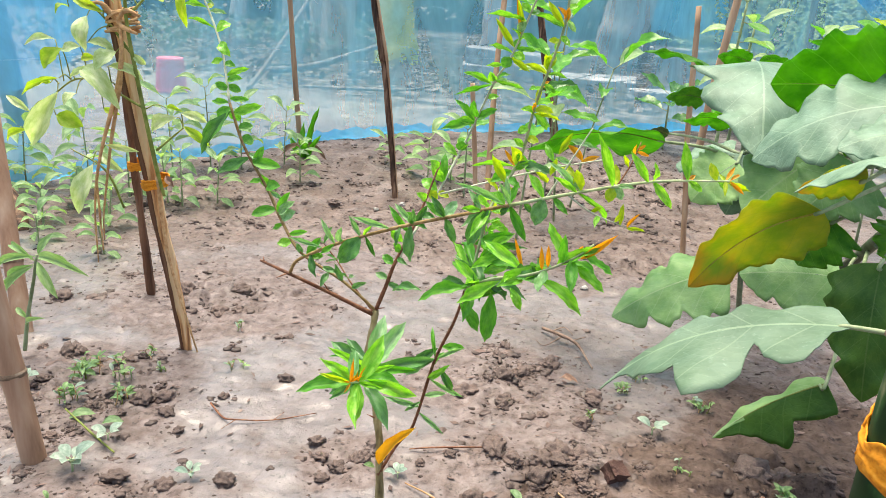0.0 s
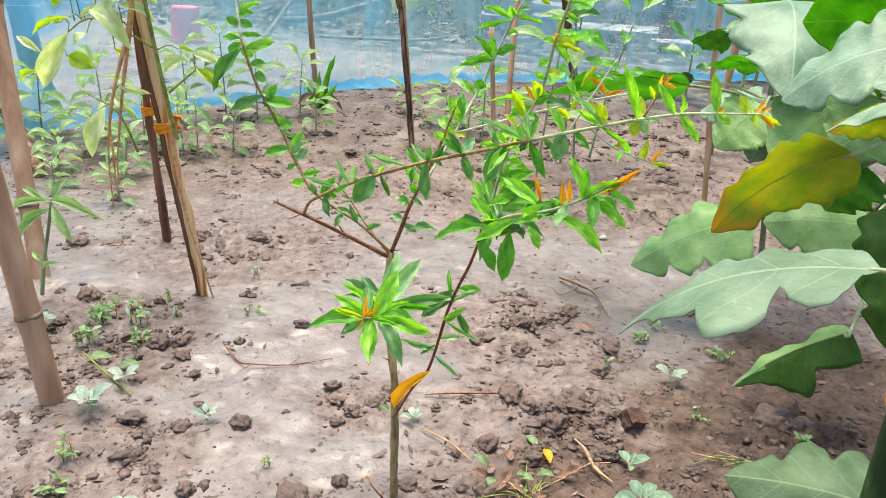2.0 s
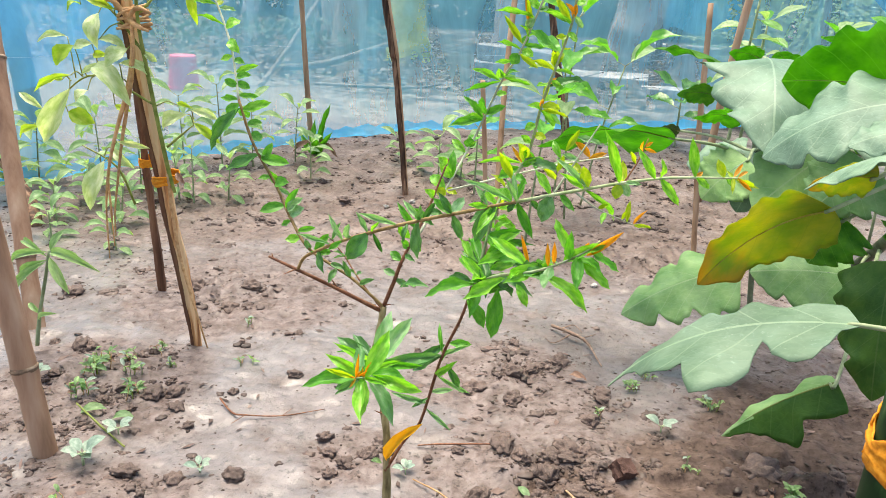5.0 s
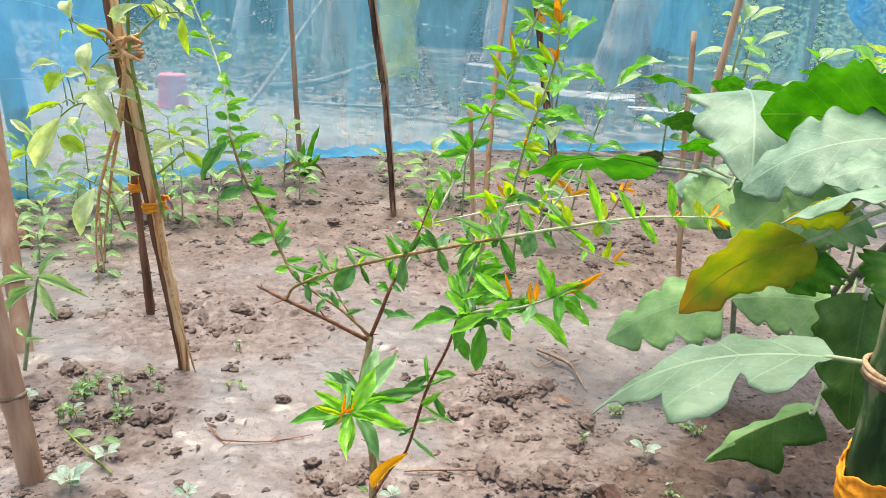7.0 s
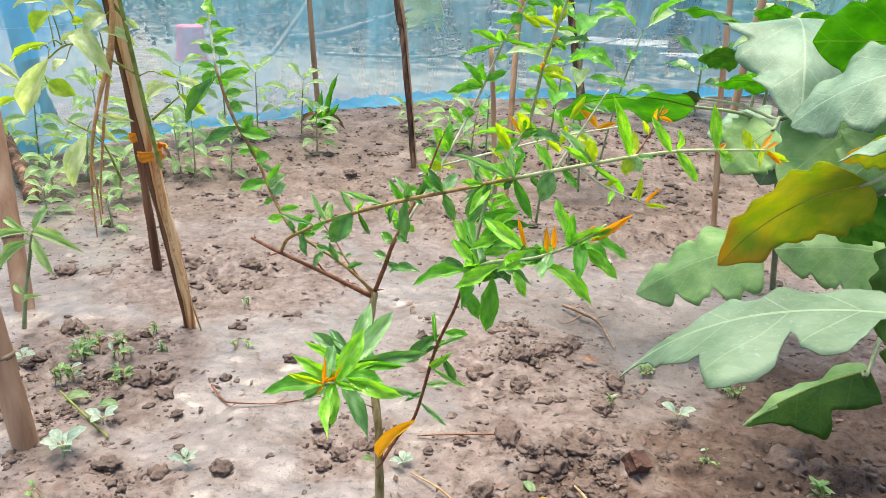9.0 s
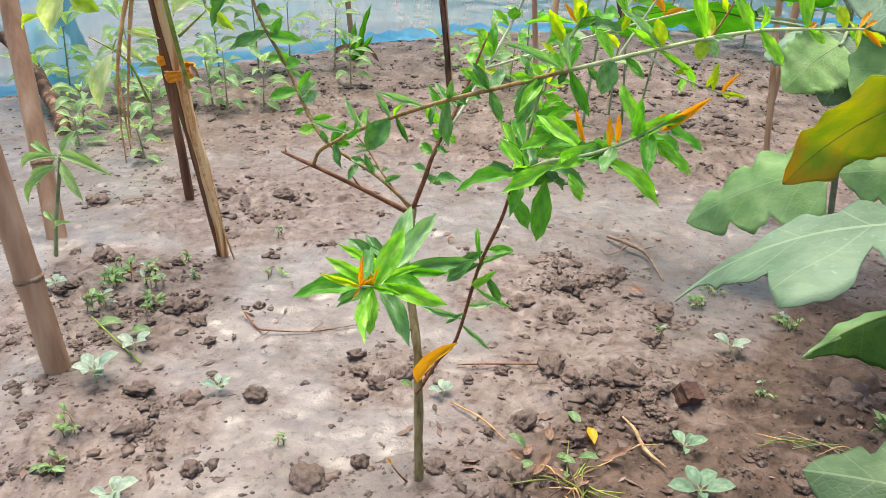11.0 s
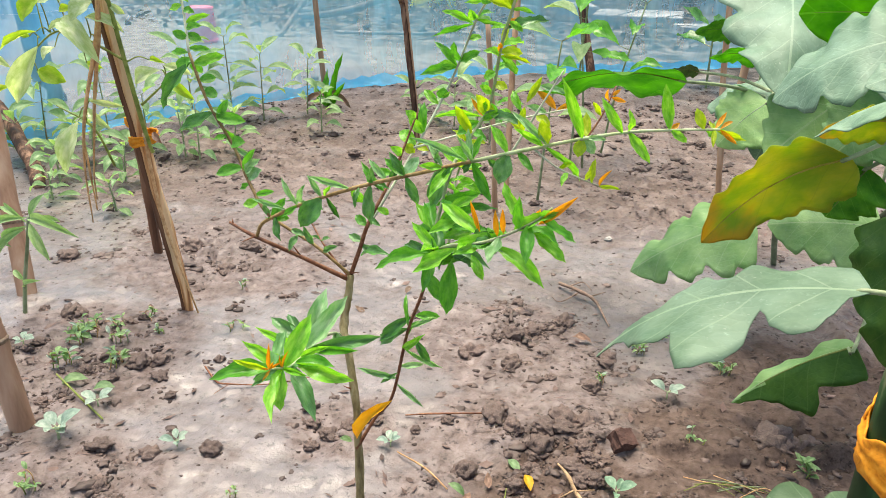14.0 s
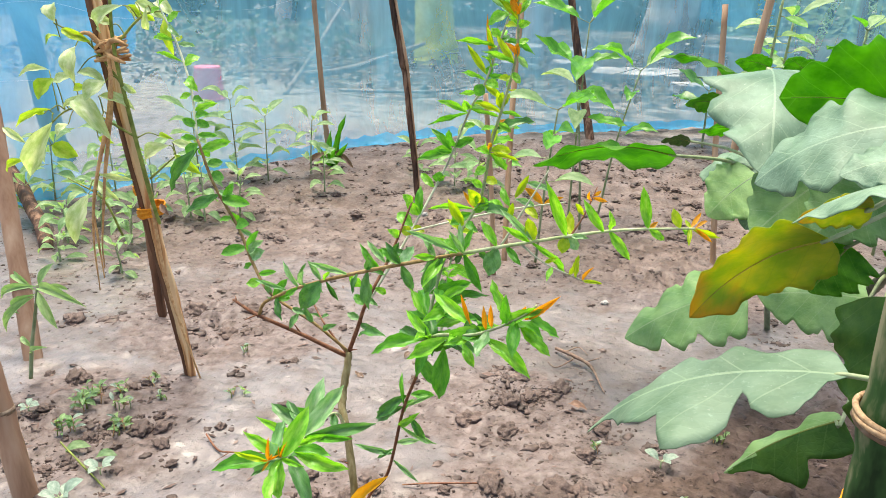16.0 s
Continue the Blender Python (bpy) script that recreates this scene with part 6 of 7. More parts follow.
# ---- seedlings and weeds ----
def seedling(x, y, height, count, size, meshes, width=0.36, lean=(0, 0), label="", name="seedling", category="seedling", stem=PETIOLE, r=0.0016, seed=0, group="seedlings", low=0.45):
    """An upright stem with leaves whorled along its upper part."""
    rnd = random.Random(seed * 7 + int(x * 100))
    z = ground_height(x, y)
    t = thing(name, (x, y, z), label, category, group)
    pts = [(x, y, z - 0.01), (x + lean[0] * 0.4, y + lean[1] * 0.4, z + height * 0.5), (x + lean[0], y + lean[1], z + height)]
    line = spline(pts, 10)
    part("stem", tube(pts, [r * 1.3, r, r * 0.7], 6, 5), stem, t)
    for k in range(count):
        f = low + (1 - low) * min(1.0, (k + 1.0) / max(1, count - 2))
        b = line[int(f * (len(line) - 1))]
        a = k * 2.4 + rnd.uniform(-0.4, 0.4)
        length = size * rnd.uniform(0.75, 1.2)
        d = Vector((math.cos(a), math.sin(a), rnd.uniform(-0.25, 0.35) + (0.5 if f >= 1 else 0)))
        stalk = b + d.normalized() * length * 0.22
        part("leaf_stalk", tube([b, stalk], [r * 0.5, r * 0.4], 4, 2), stem, t)
        add_leaf(t, rnd.choice(meshes), stalk, stalk + (d + Vector((0, 0, -0.15))).normalized() * length, length * width, (rnd.uniform(-0.3, 0.3), -0.35, 1))
    return t


def weed(x, y, size, count, meshes, label, seed=0, width=0.55, rise=0.35, group="weeds"):
    """A low rosette on the mud."""
    rnd = random.Random(seed * 13 + int(x * 1000))
    z = ground_height(x, y)
    t = thing("weed", (x, y, z), label, "weed", group)
    top = Vector((x, y, z + size * rise * 0.6))
    part("stem", tube([(x, y, z - 0.006), top], [size * 0.035, size * 0.03], 5, 2), PETIOLE, t)
    for k in range(count):
        a = k * 2.4 + rnd.uniform(-0.5, 0.5)
        d = Vector((math.cos(a), math.sin(a), rise * rnd.uniform(0.3, 1.3)))
        b = top + d * size * 0.10
        length = size * 0.55 * rnd.uniform(0.6, 1.15)
        part("leaf_stalk", tube([top, b], [size * 0.02, size * 0.015], 4, 1), PETIOLE, t)
        add_leaf(t, rnd.choice(meshes), b, b + d.normalized() * length, length * width, (rnd.uniform(-0.3, 0.3), -0.2, 1))
    return t


def tuft(x, y, size, stems, label, seed):
    """A loose tuft of tiny weeds, several stems of uneven height."""
    rnd = random.Random(seed * 17 + 5)
    t = thing("weed", (x, y, ground_height(x, y)), label, "weed", "weeds")
    for k in range(stems):
        a, r = rnd.uniform(0, 6.28), size * 0.45 * rnd.random()
        fx, fy = x + math.cos(a) * r, y + math.sin(a) * r
        z, tall = ground_height(fx, fy), size * rnd.uniform(0.15, 0.55)
        top = Vector((fx + rnd.uniform(-0.3, 0.3) * tall, fy + rnd.uniform(-0.3, 0.3) * tall, z + tall))
        part("stem", tube([(fx, fy, z - 0.004), (Vector((fx, fy, z)) + top) / 2 + Vector((0.002, 0, 0)), top], [0.0008, 0.0007, 0.0005], 4, 3), rnd.choice((PETIOLE, VINE, STRAW)), t)
        for q in range(rnd.randint(2, 5)):
            b = Vector((fx, fy, z)).lerp(top, rnd.uniform(0.35, 1.0))
            a = rnd.uniform(0, 6.28)
            d = Vector((math.cos(a), math.sin(a), rnd.uniform(-0.1, 0.8))).normalized() * size * rnd.uniform(0.18, 0.42)
            add_leaf(t, rnd.choice(WEED + PALE + HOAR[:1] + DEAD[:1]), b, b + d, d.length * rnd.uniform(0.3, 0.5), (rnd.uniform(-0.4, 0.4), -0.3, 1))
    return t


GREENW, HOARW, PEPP = "small green weed growing in wet mud", "pale hoary-leaved weed growing in wet mud", "leafy green pepper seedling beside the net"
for i, (x, y, s, n) in enumerate(((-0.417, 1.143, 0.06, 7), (-0.403, 1.202, 0.045, 5), (-0.329, 1.09, 0.05, 6), (-0.276, 0.834, 0.035, 5), (-0.257, 0.785, 0.04, 5), (-0.056, 0.872, 0.02, 3), (-0.264, 1.367, 0.025, 3),
                                  (0.449, 1.07, 0.03, 4), (0.574, 1.047, 0.05, 6), (-0.213, 1.232, 0.035, 5), (0.335, 1.186, 0.03, 5), (0.389, 1.281, 0.035, 5), (-0.43, 1.17, 0.05, 6), (-0.36, 1.15, 0.04, 5),
                                  (-0.32, 1.19, 0.03, 4), (-0.40, 1.06, 0.05, 6), (-0.37, 1.24, 0.035, 4), (0.50, 1.25, 0.04, 6), (0.55, 1.12, 0.035, 5), (0.42, 1.34, 0.03, 5))):
    tuft(x, y, s * 0.95, n, GREENW, i)
for i, (x, y, s, n) in enumerate(((-0.305, 0.927, 0.065, 6), (-0.161, 0.945, 0.034, 4), (-0.177, 0.76, 0.05, 6), (0.423, 1.172, 0.045, 5), (0.354, 0.965, 0.042, 3), (0.36, 0.881, 0.056, 4), (0.088, 0.999, 0.03, 4), (-0.30, 1.00, 0.04, 4), (-0.48, 1.10, 0.035, 4))):
    weed(x, y, s * 0.85, n + 1, GREYW if x > 0.3 and y < 1 else HOAR, "dull grey-green weed growing in wet mud" if x > 0.3 and y < 1 else HOARW, i + 40, 0.6, 0.45)
pepper = thing("seedling", (-0.545, 1.190, 0.018), "leafy green pepper seedling beside a bamboo pole", "seedling", "seedlings")
part("stem", tube([(-0.545, 1.190, 0.013), (-0.534, 1.190, 0.068), (-0.518, 1.190, 0.127), (-0.506, 1.190, 0.176)], [0.0034, 0.003, 0.0026, 0.002], 8, 6, 0.1), PETIOLE, pepper)
for base, tip, w in (((-0.508, 1.190, 0.173), (-0.572, 1.190, 0.147), 0.014), ((-0.510, 1.190, 0.165), (-0.569, 1.220, 0.176), 0.011), ((-0.504, 1.190, 0.175), (-0.489, 1.210, 0.205), 0.013), ((-0.504, 1.190, 0.171), (-0.406, 1.160, 0.162), 0.015), ((-0.507, 1.190, 0.165), (-0.459, 1.160, 0.121), 0.015), ((-0.513, 1.190, 0.157), (-0.556, 1.170, 0.101), 0.015), ((-0.511, 1.190, 0.160), (-0.563, 1.210, 0.114), 0.012), ((-0.505, 1.190, 0.167), (-0.478, 1.220, 0.158), 0.010), ((-0.532, 1.190, 0.068), (-0.558, 1.200, 0.080), 0.009), ((-0.535, 1.190, 0.058), (-0.498, 1.180, 0.077), 0.009)):
    add_leaf(pepper, random.choice(PALE), base, tip, w, (0.1, -0.75, 0.65))
for i, (x, y, hgt, n, s) in enumerate(((-0.80, 2.50, 0.30, 9, 0.085), (-0.705, 2.517, 0.24, 7, 0.08), (-0.60, 2.62, 0.21, 6, 0.07), (-0.877, 2.397, 0.26, 8, 0.085), (-0.483, 2.42, 0.13, 6, 0.06), (-0.93, 1.964, 0.13, 7, 0.07), (-1.10, 1.93, 0.12, 7, 0.07),
                                       (-0.928, 1.823, 0.10, 7, 0.06), (-0.775, 1.85, 0.10, 7, 0.06), (-1.00, 2.15, 0.22, 9, 0.085), (-0.87, 2.12, 0.18, 8, 0.075), (-1.16, 2.10, 0.20, 8, 0.085), (-0.74, 2.08, 0.14, 6, 0.06), (-0.69, 2.06, 0.17, 7, 0.055), (-0.62, 2.12, 0.13, 6, 0.055),
                                       (-0.277, 2.80, 0.10, 5, 0.06), (-0.12, 2.62, 0.15, 7, 0.09), (-0.04, 2.55, 0.13, 6, 0.085), (-0.68, 1.66, 0.07, 5, 0.05), (-0.86, 1.70, 0.07, 6, 0.05))):
    seedling(x, y, hgt * 0.85, n + 6, s * 0.9, PALE, 0.40, (0.01 * (i % 3 - 1), 0), PEPP, seed=i + 3, r=0.002, low=0.12)
TALLP = "tall pepper plant with broad dark green leaves"
for i, (x, y, hgt, n, s, ln) in enumerate(((0.25, 2.30, 0.52, 6, 0.12, (0.02, -0.05)), (0.285, 2.23, 0.42, 7, 0.10, (-0.04, 0)), (0.19, 1.95, 0.36, 6, 0.09, (0.03, 0)), (0.33, 2.40, 0.40, 6, 0.12, (0.08, 0)), (0.02, 2.40, 0.20, 6, 0.07, (0, 0)))):
    seedling(x, y, hgt, n, s, MID + PALE[:1], 0.42, ln, TALLP, "pepper_plant", "pepper plant", PETIOLE, 0.0026, i + 60, "pepper plants", 0.4)
seedling(0.73, 3.45, 0.22, 6, 0.12, DARK, 0.6, (0, 0), "dark broad-leaved plant at the foot of the net", seed=77, r=0.004)
for i, (x, y, hgt) in enumerate(((0.85, 2.9, 0.52), (1.02, 2.75, 0.50), (0.78, 2.75, 0.60), (1.25, 2.9, 0.46))):
    seedling(x, y, hgt, 14, 0.085, PALE + ROUND, 0.5, (0.03, 0), "pale green leafy plant behind the aubergines", "garden_plant", "plant", PETIOLE, 0.005, i + 80, "garden plants", 0.35)

seedling(0.992, 2.2, 0.526, 12, 0.06, YOUNG + ROUND[:1], 0.75, (0.02, 0), "yellow-green rounded leaf spray behind the aubergines", "garden_plant", "plant", PETIOLE, 0.003, 91, "garden plants", 0.6)
seedling(1.072, 2.25, 0.546, 10, 0.06, YOUNG, 0.75, (0.0, 0), "yellow-green rounded leaf spray behind the aubergines", "garden_plant", "plant", PETIOLE, 0.003, 92, "garden plants", 0.6)
# strap-leaved plant at the cane
aloe = thing("strap_leaved_plant", (-0.57, 2.76, 0), "clump of upright strap leaves with two dry outer ones", "plant")
for i, (dx, dy, hgt) in enumerate(((0.055, 0.02, 0.21), (-0.005, 0.0, 0.15), (0.085, -0.04, 0.11), (-0.07, 0.0, 0.085), (0.03, -0.05, 0.09))):
    add_leaf(aloe, MID[i % 2], (-0.57, 2.76, -0.005), (-0.57 + dx * 0.8, 2.76 + dy, hgt * 0.85), 0.022, (0, -1, 0.2))
for dx in (-0.075, 0.085):
    add_leaf(aloe, DEAD[0], (-0.57, 2.755, 0.05), (-0.57 + dx, 2.72, 0.008), 0.022, (0, -0.6, 0.8))

# climber on the stake
climber = thing("climbing_plant", (-0.289, 1.268, 0), "pale green climber with toothed leaves tied up a wooden stake", "climber")
part("dry_stem", tube([(-0.292, 1.266, -0.01), (-0.309, 1.255, 0.08), (-0.326, 1.244, 0.183), (-0.332, 1.238, 0.30)], [0.0013, 0.0018, 0.0026, 0.0028], 8, 6, 0.2), STRAW, climber, "dry straw-coloured foot of the stem")
part("stem", tube([(-0.325, 1.243, 0.27), (-0.331, 1.237, 0.312), (-0.350, 1.232, 0.446), (-0.356, 1.225, 0.53), (-0.35, 1.22, 0.62), (-0.36, 1.22, 0.70)],
                  [0.0026, 0.0032, 0.003, 0.0026, 0.0022, 0.0018], 8, 6, 0.1), VINE, climber)
ARMS = [spline(p, 10) for p in ([(-0.342, 1.236, 0.40), (-0.40, 1.24, 0.435), (-0.47, 1.245, 0.43), (-0.50, 1.245, 0.40)], [(-0.35, 1.232, 0.47), (-0.40, 1.235, 0.53), (-0.45, 1.235, 0.555)], [(-0.352, 1.226, 0.53), (-0.31, 1.235, 0.57), (-0.26, 1.24, 0.575)], [(-0.33, 1.238, 0.34), (-0.29, 1.245, 0.375)], [(-0.40, 1.26, 0.24), (-0.42, 1.25, 0.30), (-0.47, 1.245, 0.33)])]
for arm in ARMS:
    part("side_stem", tube([arm[0], arm[len(arm) // 2], arm[-1]], [0.002, 0.0016, 0.001], 6, 6), VINE, climber)
CLIMB_BACKLIT = shapes("leaf_climber_backlit", VINE_BACKLIT, toothed, (0.3, 0.6, 0.9), wave=0.03, along=9)


def climber_leaf(base, tip, w, kind):
    foot = min((q for arm in ARMS for q in arm), key=lambda q: (q - base).length)
    part("leaf_stalk", tube([foot, (base + foot) / 2 + Vector((0, 0, 0.006)), base], [0.0011, 0.0009, 0.0007], 5, 4), VINE, climber)
    add_leaf(climber, rng.choice(kind), base, tip, w * 1.1, (rng.uniform(-0.4, 0.4), -0.85, rng.uniform(0.3, 0.8)))


for base, tip, w, kind in (((-0.441, 1.225, 0.557), (-0.453, 1.243, 0.58), 0.0200, CLIMB), ((-0.386, 1.221, 0.532), (-0.434, 1.226, 0.548), 0.0123, CLIMB_BACKLIT), ((-0.41, 1.219, 0.526), (-0.405, 1.201, 0.479), 0.0214, CLIMB),
                           ((-0.487, 1.26, 0.487), (-0.523, 1.24, 0.478), 0.0111, CLIMB), ((-0.468, 1.244, 0.477), (-0.495, 1.237, 0.447), 0.0235, CLIMB_BACKLIT), ((-0.434, 1.235, 0.482), (-0.461, 1.23, 0.474), 0.0156, CLIMB),
                           ((-0.416, 1.224, 0.489), (-0.381, 1.235, 0.475), 0.0138, CLIMB), ((-0.371, 1.219, 0.48), (-0.395, 1.201, 0.455), 0.0230, CLIMB), ((-0.459, 1.216, 0.438), (-0.508, 1.199, 0.412), 0.0107, CLIMB_BACKLIT),
                           ((-0.453, 1.233, 0.437), (-0.427, 1.248, 0.452), 0.0101, CLIMB), ((-0.433, 1.232, 0.45), (-0.365, 1.208, 0.4), 0.0264, CLIMB), ((-0.39, 1.227, 0.458), (-0.347, 1.246, 0.437), 0.0139, CLIMB),
                           ((-0.51, 1.218, 0.386), (-0.546, 1.219, 0.407), 0.0107, CLIMB)):
    climber_leaf(Vector(base), tip, w, kind)
for base, tip, w, kind in (((-0.473, 1.232, 0.416), (-0.525, 1.235, 0.332), 0.0295, CLIMB), ((-0.478, 1.23, 0.382), (-0.44, 1.235, 0.367), 0.0232, CLIMB_BACKLIT), ((-0.526, 1.237, 0.356), (-0.567, 1.24, 0.333), 0.0117, CLIMB_BACKLIT),
                           ((-0.418, 1.256, 0.392), (-0.392, 1.255, 0.385), 0.0087, CLIMB_BACKLIT), ((-0.422, 1.221, 0.315), (-0.435, 1.195, 0.245), 0.0246, CLIMB), ((-0.431, 1.258, 0.327), (-0.392, 1.252, 0.298), 0.0127, CLIMB),
                           ((-0.401, 1.224, 0.345), (-0.359, 1.241, 0.335), 0.0085, CLIMB), ((-0.297, 1.241, 0.39), (-0.34, 1.248, 0.362), 0.0219, CLIMB), ((-0.318, 1.255, 0.4), (-0.286, 1.239, 0.399), 0.0071, CLIMB_BACKLIT),
                           ((-0.286, 1.231, 0.398), (-0.253, 1.245, 0.385), 0.0124, CLIMB), ((-0.279, 1.221, 0.382), (-0.244, 1.229, 0.354), 0.0123, CLIMB_BACKLIT), ((-0.332, 1.219, 0.582), (-0.371, 1.224, 0.543), 0.0199, CLIMB),
                           ((-0.346, 1.247, 0.58), (-0.313, 1.264, 0.56), 0.0157, CLIMB_BACKLIT)):
    climber_leaf(Vector(base), tip, w, kind)
for base, tip, w, kind in (((-0.334, 1.253, 0.585), (-0.289, 1.248, 0.564), 0.0158, CLIMB), ((-0.286, 1.224, 0.587), (-0.246, 1.201, 0.567), 0.0154, CLIMB), ((-0.282, 1.239, 0.57), (-0.272, 1.234, 0.517), 0.0125, CLIMB_BACKLIT),
                           ((-0.298, 1.218, 0.579), (-0.306, 1.233, 0.55), 0.0092, CLIMB), ((-0.411, 1.238, 0.466), (-0.439, 1.243, 0.463), 0.0109, CLIMB_BACKLIT), ((-0.387, 1.225, 0.428), (-0.398, 1.207, 0.434), 0.0123, CLIMB),
                           ((-0.435, 1.216, 0.418), (-0.447, 1.203, 0.402), 0.0153, CLIMB), ((-0.48, 1.227, 0.429), (-0.491, 1.218, 0.437), 0.0093, CLIMB_BACKLIT), ((-0.357, 1.232, 0.478), (-0.341, 1.244, 0.462), 0.0093, CLIMB),
                           ((-0.458, 1.255, 0.534), (-0.467, 1.234, 0.524), 0.0095, CLIMB_BACKLIT), ((-0.359, 1.233, 0.556), (-0.378, 1.211, 0.565), 0.0124, CLIMB)):
    climber_leaf(Vector(base), tip, w, kind)
add_leaf(climber, DEAD[0], (-0.322, 1.245, 0.300), (-0.304, 1.235, 0.287), 0.010, (0.3, -0.9, 0.2), "dry_leaf", "curled brown dry leaf")


# ---- things on the mud ----
def clod_shape(seed):
    bm = bmesh.new()
    bmesh.ops.create_icosphere(bm, subdivisions=4, radius=0.5)
    for v in bm.verts:
        c = v.co.normalized()
        near = noise.voronoi(c * 1.7 + Vector((seed * 5.3, 1, 2)))[0]
        k = 0.84 + 0.34 * min(0.55, near[1] - near[0]) + 0.42 * noise.noise(c * 1.4 + Vector((seed * 3.7, 0, 0))) + 0.20 * noise.noise(c * 3.1 + Vector((0, seed * 2.1, 0))) + 0.12 * noise.noise(c * 6 + Vector((seed, 0, 3))) + 0.06 * noise.noise(c * 15)
        v.co = Vector((c.x * 0.54 * k, c.y * 0.48 * k, c.z * 0.31 * k))
    me = bpy.data.meshes.new("soil_clod")
    bm.to_mesh(me)
    bm.free()
    me.materials.append(CLOD)
    me.polygons.foreach_set("use_smooth", [True] * len(me.polygons))
    return me


CLODS = [clod_shape(i) for i in range(7)]


CLOD_SPOTS = []


def clod(x, y, size, k, label="crumbly dark brown clod of wet soil on mud", sink=0.07):
    size *= 0.85
    CLOD_SPOTS.append((x, y, size))
    ob = new("soil_clod", CLODS[k % 7])
    s = random.Random(k)
    ob.matrix_basis = pose(x, y, ground_height(x, y) + size * sink, s.uniform(-20, 20), s.uniform(-20, 20), s.uniform(0, 360)) @ Matrix.Diagonal((size, size, size * s.uniform(0.8, 1.15), 1))
    return tagged(ob, label, "soil clod", "soil clods")


for k, (x, y, s) in enumerate(((-0.246, 0.921, 0.036), (-0.213, 0.862, 0.024), (-0.182, 0.923, 0.03), (-0.119, 0.944, 0.032), (-0.01, 0.824, 0.046), (-0.127, 0.816, 0.026), (-0.034, 1.058, 0.03), (0.009, 1.004, 0.03), (-0.004, 0.979, 0.024),
                               (0.032, 1.021, 0.032), (0.15, 1.245, 0.05), (0.2, 1.31, 0.05), (0.232, 1.33, 0.034), (0.211, 1.222, 0.034), (0.278, 1.37, 0.036), (0.203, 1.088, 0.042), (0.147, 1.055, 0.02), (0.292, 1.085, 0.044))):
    clod(x, y, s, k)
for k, (x, y, s) in enumerate(((0.264, 1.031, 0.046), (0.315, 1.08, 0.03), (0.183, 0.97, 0.034), (0.345, 1.261, 0.032), (0.031, 0.867, 0.022), (0.178, 0.85, 0.034), (0.189, 0.875, 0.03), (-0.63, 1.42, 0.05), (-0.329, 1.436, 0.04), (-0.30, 1.45, 0.03),
                               (-0.333, 1.547, 0.045), (-0.437, 1.518, 0.05), (-0.488, 1.219, 0.045), (-0.304, 1.104, 0.044), (-0.275, 1.112, 0.035), (-0.265, 0.792, 0.028), (0.588, 1.109, 0.06), (0.313, 0.975, 0.03), (0.105, 0.874, 0.028), (0.06, 1.04, 0.02), (0.27, 1.06, 0.04), (0.23, 1.05, 0.03))):
    clod(x, y, s, k + 20)
# broken lumps heaped along the edge of the crust
for k, (x, y, s) in enumerate(((0.29, 1.063, 0.034), (0.267, 1.021, 0.031), (0.3, 1.001, 0.038), (0.257, 0.986, 0.025), (0.316, 1.032, 0.022), (0.542, 1.102, 0.058), (0.595, 1.109, 0.038), (0.205, 1.072, 0.034), (0.203, 1.298, 0.036), (0.23, 1.324, 0.025), (0.211, 1.207, 0.03), (0.321, 0.985, 0.024), (0.243, 0.952, 0.024), (0.275, 1.36, 0.025), (0.345, 1.244, 0.027))):
    clod(x, y, s * 1.1, k + 70)
bm = bmesh.new()
bmesh.ops.create_cube(bm, size=1)
bmesh.ops.subdivide_edges(bm, edges=bm.edges[:], cuts=4, use_grid_fill=True)
for v in bm.verts:
    v.co += Vector((noise.noise(v.co * 2.3), noise.noise(v.co * 2.3 + Vector((7, 0, 0))), noise.noise(v.co * 2.1 + Vector((0, 9, 0))))) * 0.16
shard = mesh_object("brick_shard", bm, BRICKRED, False)
shard.matrix_basis = pose(0.362, 1.055, 0.010, 25, 15, 35) @ Matrix.Diagonal((0.026, 0.023, 0.020, 1))
tagged(shard, "dull red-brown brick shard lying in mud", "brick shard")

rs = random.Random(5)
count = 0
while count < 150:
    x, y = rs.uniform(-1.1, 1.0), 0.55 + 2.6 * rs.random() ** 1.2
    if max(1.2 - math.hypot(x - px, y - py) / pr for px, py, pr in CRUMBLY) < rs.uniform(-0.6, 0.8):
        continue
    clod(x, y, 0.008 + 0.020 * rs.random() ** 2.5 * (0.7 + 0.4 * y), 100 + count)
    count += 1


rs = random.Random(41)
for k in range(70):
    x, y = rs.gauss(-0.36, 0.12), rs.gauss(1.14, 0.14)
    if k >= 45:
        x, y = rs.gauss(0.36, 0.16), rs.gauss(1.02, 0.10)
    clod(x, y, 0.008 + 0.024 * rs.random() ** 2, 300 + k, "low flake of broken brown mud crust")


